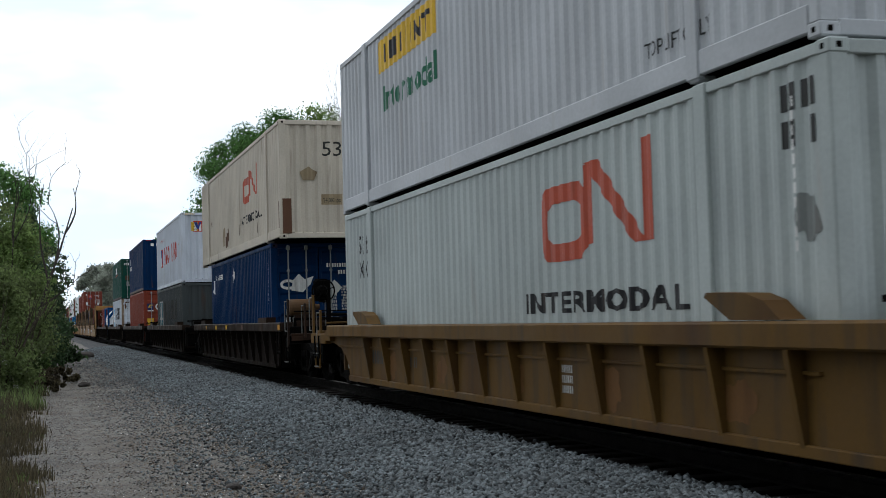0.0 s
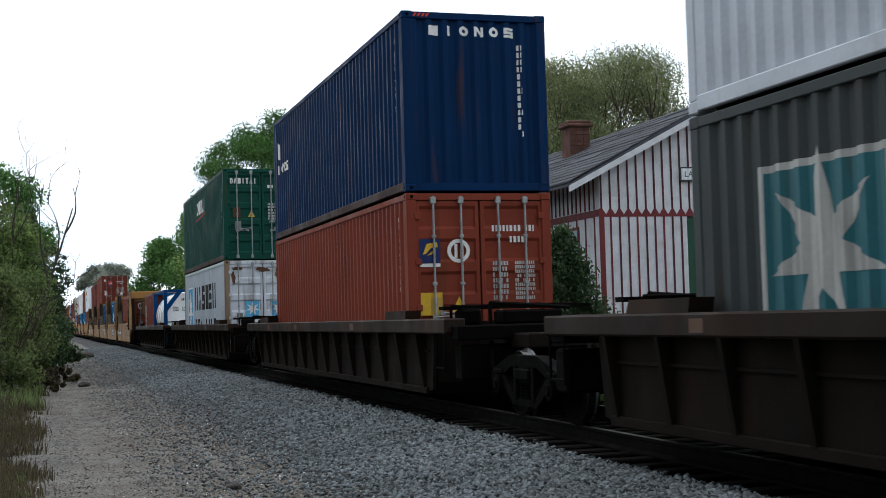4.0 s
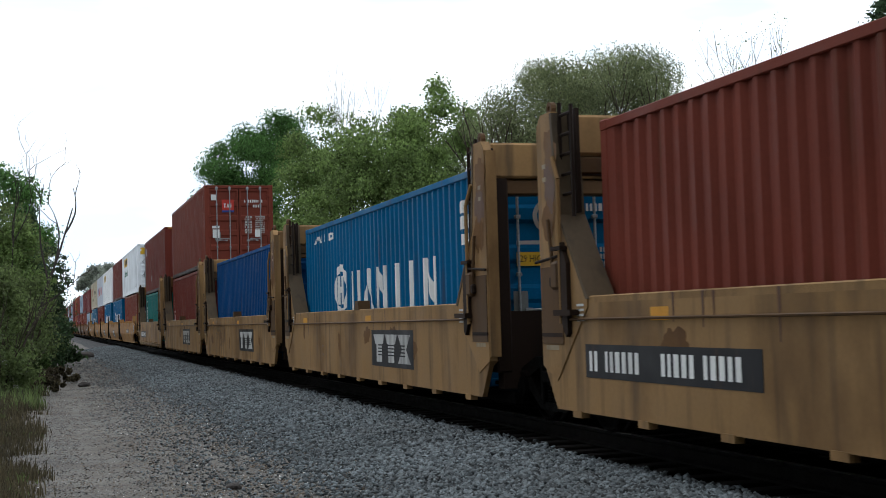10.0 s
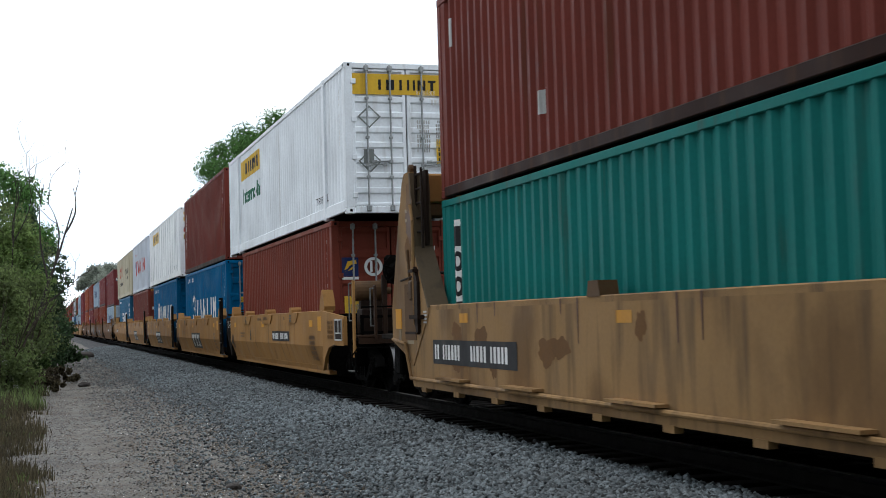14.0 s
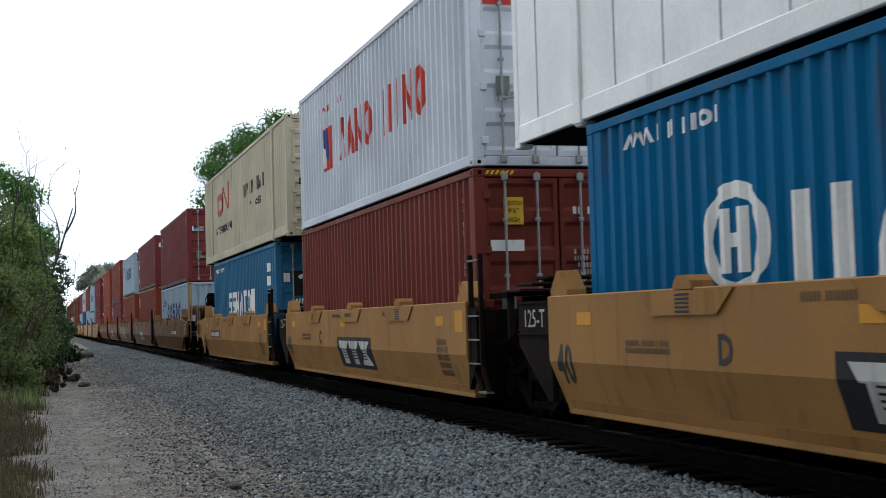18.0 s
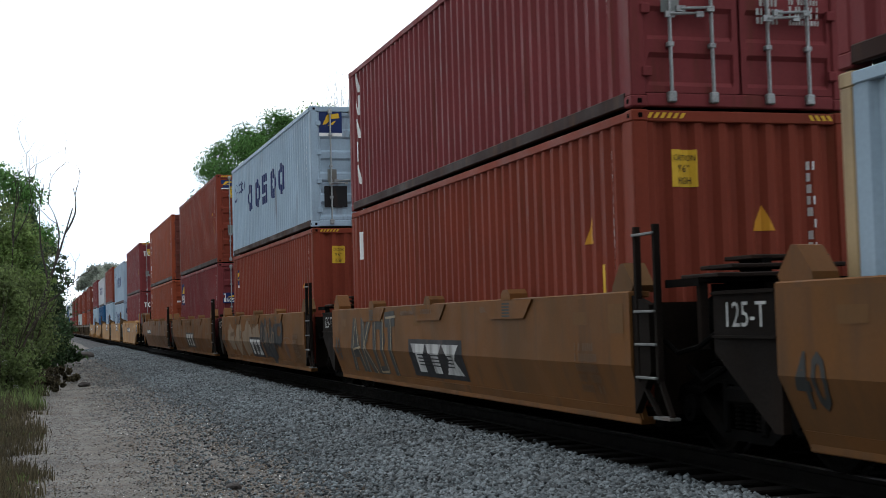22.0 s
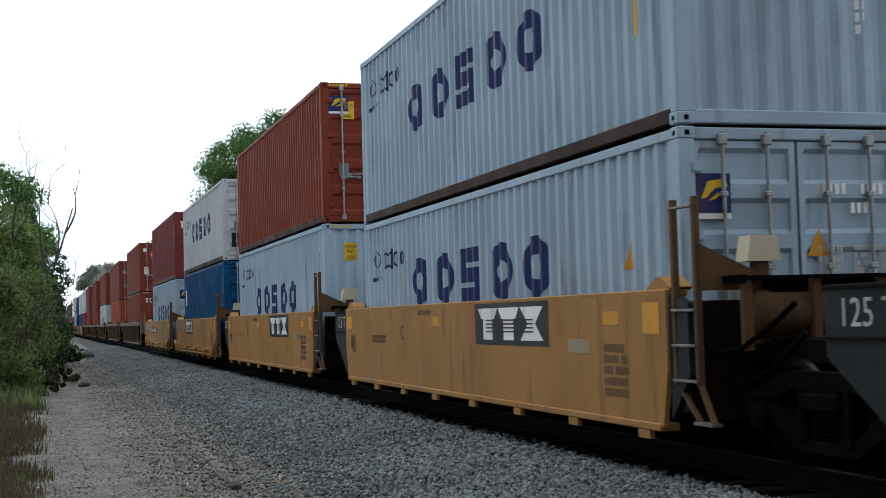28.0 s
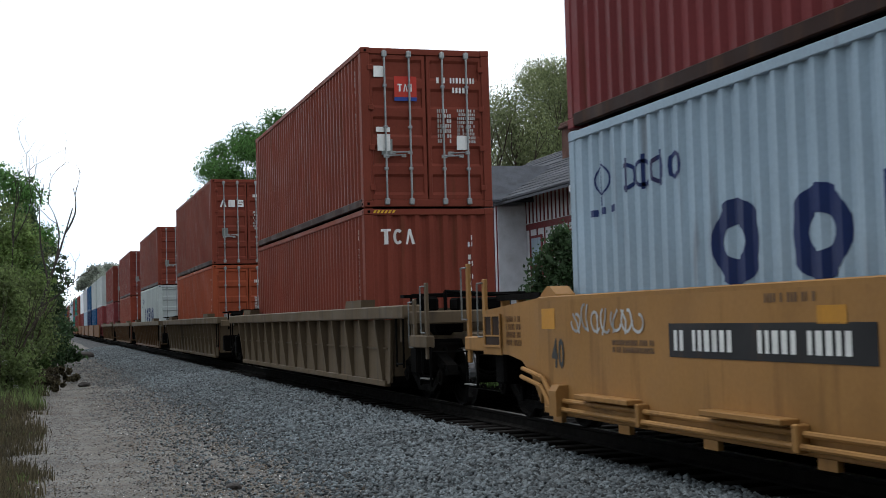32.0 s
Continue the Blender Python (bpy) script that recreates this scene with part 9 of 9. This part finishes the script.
# ---- a car of five flat-sided yellow wells
FLAT_LABEL = "yellow flat-sided well car with amber patches and black panels"
row = (398.3, 414.4, 430.1, 445.7, 461.6)
for i, u in enumerate(row):
    w = ride(smooth_well(6.35, CAR["car_yellow"], FLAT_LABEL, CARS, (i == 0, i == 4), folded=False, sign="125 T", pockets=i == 0, tabs=True, pipe=i > 2), u)
    if 0 < i < 4:
        plate_mark(w, -2.3 if i < 3 else 1.44, 0.95, 2.5, 0.50)
    else:
        number_panel(w, -0.4 if i == 0 else 1.7, 0.90, 3.0, 0.29)
    car_patches(w, 6.3, on_car, 70 + i, forty=True)
    decal("unit_letter", lettering("BCDEA"[i], -2.6 if i < 3 else 2.2, 0.98, 0.22), on_car, INK["ghost"], w, "single unit letter")
    decal("pale_patch", bar(4.1, 0.90, 0.55, 0.14), on_car, INK["pale"], w, "pale label patch")
    if i == 3:
        decal("graffiti", strokes([[(-6.2, 1.10), (-5.9, 1.30), (-5.7, 1.02), (-5.5, 1.42), (-5.35, 1.12)], [(-5.9, 1.44), (-5.3, 1.36)], [(-5.3, 1.20), (-5.05, 1.44), (-4.95, 1.14), (-4.75, 1.40)], [(-5.6, 1.10), (-4.6, 1.30)], [(-4.7, 1.16), (-4.4, 1.40), (-4.35, 1.18)]], 0.06), on_car, INK["spray"], w, "blue scrawled graffiti", lift=0.007)
        decal("graffiti", strokes(scrawl(-3.6, 0.45, 1.6, 0.24, 7, 62), 0.03), on_car, INK["stain"], w, "faded brown graffiti", lift=0.007)
    if i == 4:
        decal("graffiti", strokes(scrawl(3.0, 0.75, 1.5, 0.6, 4, 64), 0.035), on_car, INK["violet"], w, "faded violet graffiti loops", lift=0.006)
        decal("graffiti", strokes(scrawl(-5.4, 1.12, 1.7, 0.24, 7, 63), 0.03), on_car, INK["dirty"], w, "white scrawled graffiti", lift=0.007)


def tex_end(b, where=1, z=2.2, a=0.25, w=0.62):
    p = container_places(12.19)
    decal("end_mark", marks("puw", a, z, w, 0.28, 0.3), p[where], INK["white"], b, "white brand shapes", p[4] if where == 1 else (), lift=0.006)


b = box("wine", 398.3, FLOOR, label="dark wine-red container with white brand shapes", seed=201, caution=False)
tex_end(b, 2, 2.0)
put, cuts = side(b)
decal("brand_mark", [q for i in range(3) for q in marks("dsi"[i], 0.35, 0.35 + i * 0.52, 0.26, 0.42)], put, INK["white"], b, "upright white brand shapes", cuts)
b = box("wine", 398.3, FLOOR + 2.92, label="dark wine-red container with white brand shapes", seed=202, caution=True)
tex_end(b, 2, 2.1)
b = box("pale_blue", 414.4, FLOOR, height=2.591, label="pale blue-grey container with dark blue ring-shaped marks", seed=203, plate=True)
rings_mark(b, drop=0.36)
p = container_places(12.19)
flag_mark(b, p[2], 0.16, 1.80, 0.36, 0.36)
b = box("pale_blue", 414.4, FLOOR + 2.61, end="front", label="pale blue-grey container with dark blue ring-shaped marks", seed=204, caution=True)
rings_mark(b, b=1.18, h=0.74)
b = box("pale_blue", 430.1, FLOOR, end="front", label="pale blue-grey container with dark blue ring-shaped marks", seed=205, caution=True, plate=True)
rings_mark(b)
b = box("red", 430.1, FLOOR + 2.92, label="red-brown container with yellow caution stickers", seed=206, caution=True)
p = container_places(12.19)
flag_mark(b, p[2], 0.16, 2.3, 0.42, 0.32)
b = box("steel_blue", 445.7, FLOOR, label="plain steel-blue container with white number panel", seed=207)
put, cuts = side(b)
decal("brand_panel", bar(0.45, 1.65, 0.42, 0.62), put, INK["white"], b, "small white brand panel", cuts)
b = box("silver", 445.7, FLOOR + 2.92, height=2.591, label="pale grey container with dark blue ring-shaped marks", seed=208, plate=True)
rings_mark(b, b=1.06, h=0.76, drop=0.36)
p = container_places(12.19)
decal("door_mark", bar(0.28, 0.42, 0.5, 0.45), p[2], INK["black"], b, "black sticker", lift=0.006)
b = box("pale_blue", 461.6, FLOOR, label="pale blue-grey container with dark blue ring-shaped marks", seed=209, plate=True)
rings_mark(b)
p = container_places(12.19)
flag_mark(b, p[2], 0.18, 2.02, 0.38, 0.40)
decal("caution_sticker", bar(0.30, 1.0, 0.36, 0.40), p[2], INK["yellow"], b, "yellow caution sticker", lift=0.006)
b = box("wine", 461.6, FLOOR + 2.92, end="front", label="dark wine-red container with white brand shapes", seed=210)
tex_end(b, 1, 2.2)

# ---- long brown ribbed wells
RIB_LABEL = "dirty brown ribbed well car"
row = (483.35, 505.4, 527.3, 549.1, 570.9)
for i, u in enumerate(row):
    ride(ribbed_well(8.2, 9.7, CAR["car_olive"] if i < 2 else CAR["car_brown"], CAR["car_olive"], 1.50, RIB_LABEL, CARS, ribs=15, platform=i == 0), u)
b = box("brown", 483.35, FLOOR, end="front", label="maroon container with white brand shapes", seed=221, caution=False)
tex_end(b, 1, 2.25, 0.32, 0.62)
p = container_places(12.19)
decal("hazard_stripe", [[(0.16 + 0.07 * i, 2.81), (0.20 + 0.07 * i, 2.81), (0.235 + 0.07 * i, 2.866), (0.195 + 0.07 * i, 2.866)] for i in range(6)], lambda a, b_, q: (-HALF + a, -6.083 - q, b_), INK["yellow"], b, "yellow and black hazard stripes")
b = box("brown", 483.35, FLOOR + 2.92, label="red-brown container with red square mark and white stickers on its doors", seed=222)
tal_doors(b)
b = box("orange", 505.4, FLOOR, label="orange-red container with white stickers", seed=223)
b = box("brown", 505.4, FLOOR + 2.92, label="red-brown container with white brand shapes on its doors", seed=224)
p = container_places(12.19)
decal("door_mark", marks("wbs", 0.3, 1.95, 0.8, 0.24, 0.3), p[2], INK["white"], b, "white brand shapes", lift=0.006)
b = box("pale_grey", 527.3, FLOOR, label="pale grey container with dark blue ring-shaped marks", seed=225)
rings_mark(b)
b = box("brown", 527.3, FLOOR + 2.92, label="red-brown container high on the train", seed=226)
b = box("red", 549.1, FLOOR, label="red-brown container in a ribbed well", seed=227)
b = box("maroon", 549.1, FLOOR + 2.92, label="maroon container high on the train", seed=228)
b = box("wine", 570.9, FLOOR, label="dark wine-red container in a well", seed=229)
b = box("maroon", 570.9, FLOOR + 2.92, label="maroon container high on the train", seed=230)

def plain_well():
    """A well car that stays far off: sides, ends, floor and the dark truck below each gap."""
    ob = thing("well_car", BROWN_LABEL, "rail car", CARS)
    for s in (-1, 1):
        part("side_sheet", Mesh().prism([(-6.4, 0.28), (6.4, 0.28), (6.55, 0.8), (6.55, 1.48), (-6.55, 1.48), (-6.55, 0.8)], "x", min(s * OUT, s * (OUT - 0.06)), max(s * OUT, s * (OUT - 0.06))), OCHRE, ob)
    part("well_floor", Mesh().box(-OUT + 0.08, OUT - 0.08, -6.4, 6.4, 0.22, 0.36), DARK, ob)
    part("end_deck", Mesh().box(-1.2, 1.2, 6.5, 9.3, 0.5, 1.3, 0.03), CAR["car_black"], ob)
    return ob


def far_container(tint):
    """A box that stays far off: one body with its pressed side, and two doors."""
    ob = thing("shipping_container", tint.replace("_", " ") + " container far down the train", "container", BOXES)
    w, h, half = HALF, 2.896, 6.095
    body = folded_sheet(side_span(12.19), 12.19, 0.14, h - 0.10, lambda a, f, z: (-w + 0.014 + f, half - a, z))
    body.box(-w + 0.07, w - 0.02, -half + 0.08, half - 0.02, 0.05, h - 0.03)
    for z0, z1 in ((0.0, 0.16), (h - 0.11, h)):
        body.box(-w, -w + 0.07, -half + 0.16, half - 0.16, z0 + 0.01, z1 - 0.01).box(-w + 0.16, w, -half, -half + 0.10, z0 + 0.01, z1 - 0.01)
    for y in (-half, half - 0.16):
        body.box(-w, -w + 0.16, y, y + 0.16, 0.0, h)
    body.box(w - 0.16, w, -half, -half + 0.16, 0.0, h)
    part("body", body, BOX[tint], ob)
    leaf = shared(("door", h, "door"), lambda: door_leaf(h, "door"))
    for s in (-1, 1):
        part("door", leaf, BOX[tint], ob, at=(s * 0.545, -half + 0.03, 0))
    return ob


# ---- the rest of the train, which stays far off
r = random.Random(77)
far_well = plain_well()
ride(far_well, 592.0)
u = 592.0
tints = ("pale_grey", "steel_blue", "maroon", "brown", "pale_blue", "navy", "red", "silver", "wine", "white", "teal", "royal")
models = {}
for i in range(46):
    if i:
        ride(copy_thing(far_well, Matrix()), u)
    low_tint, high_tint = r.choice(tints), r.choice(tints)
    if i in (0, 1, 2):
        low_tint, high_tint = ("wine", "steel_blue", "navy")[i], ("pale_grey", "pale_grey", "steel_blue")[i]
    for tint, z in ((low_tint, FLOOR), (high_tint, FLOOR + 2.92)):
        if tint in models:
            ob = copy_thing(models[tint], Matrix())
        else:
            ob = models[tint] = far_container(tint)
        ride(ob, u, z)
    u += 15.9 if i % 5 != 4 else 20.3

# ---- trucks
first = truck(TRUCKS)
places = [25.3, 29.4]
for a, b in ((39.05, 61.2), (61.2, 82.9), (82.9, 104.7), (104.7, 126.5)):
    places.append((a + b) / 2)
places += [136.2, 140.6]
for row in ((148.35, 164.25, 179.6, 194.95, 210.8), groups[0], groups[1], (398.3, 414.4, 430.1, 445.7, 461.6)):
    places += [(a + b) / 2 for a, b in zip(row, row[1:])]
places += [218.6, 222.7, 301.8, 306.7, 385.6, 390.6, 469.4, 474.0]
row = (483.35, 505.4, 527.3, 549.1, 570.9)
places += [(a + b) / 2 for a, b in zip(row, row[1:])] + [580.6]
for i, p_ in enumerate(places):
    ride(first if i == 0 else copy_thing(first, Matrix()), p_)


def motions():
    """The whole train rolls towards and past the camera at one speed."""
    for ob, place_, z in MOVING:
        walk(ob, [(0.0, pose(TRACK, place_, z)), (SECONDS, pose(TRACK, place_ - SPEED * SECONDS, z))])


motions()
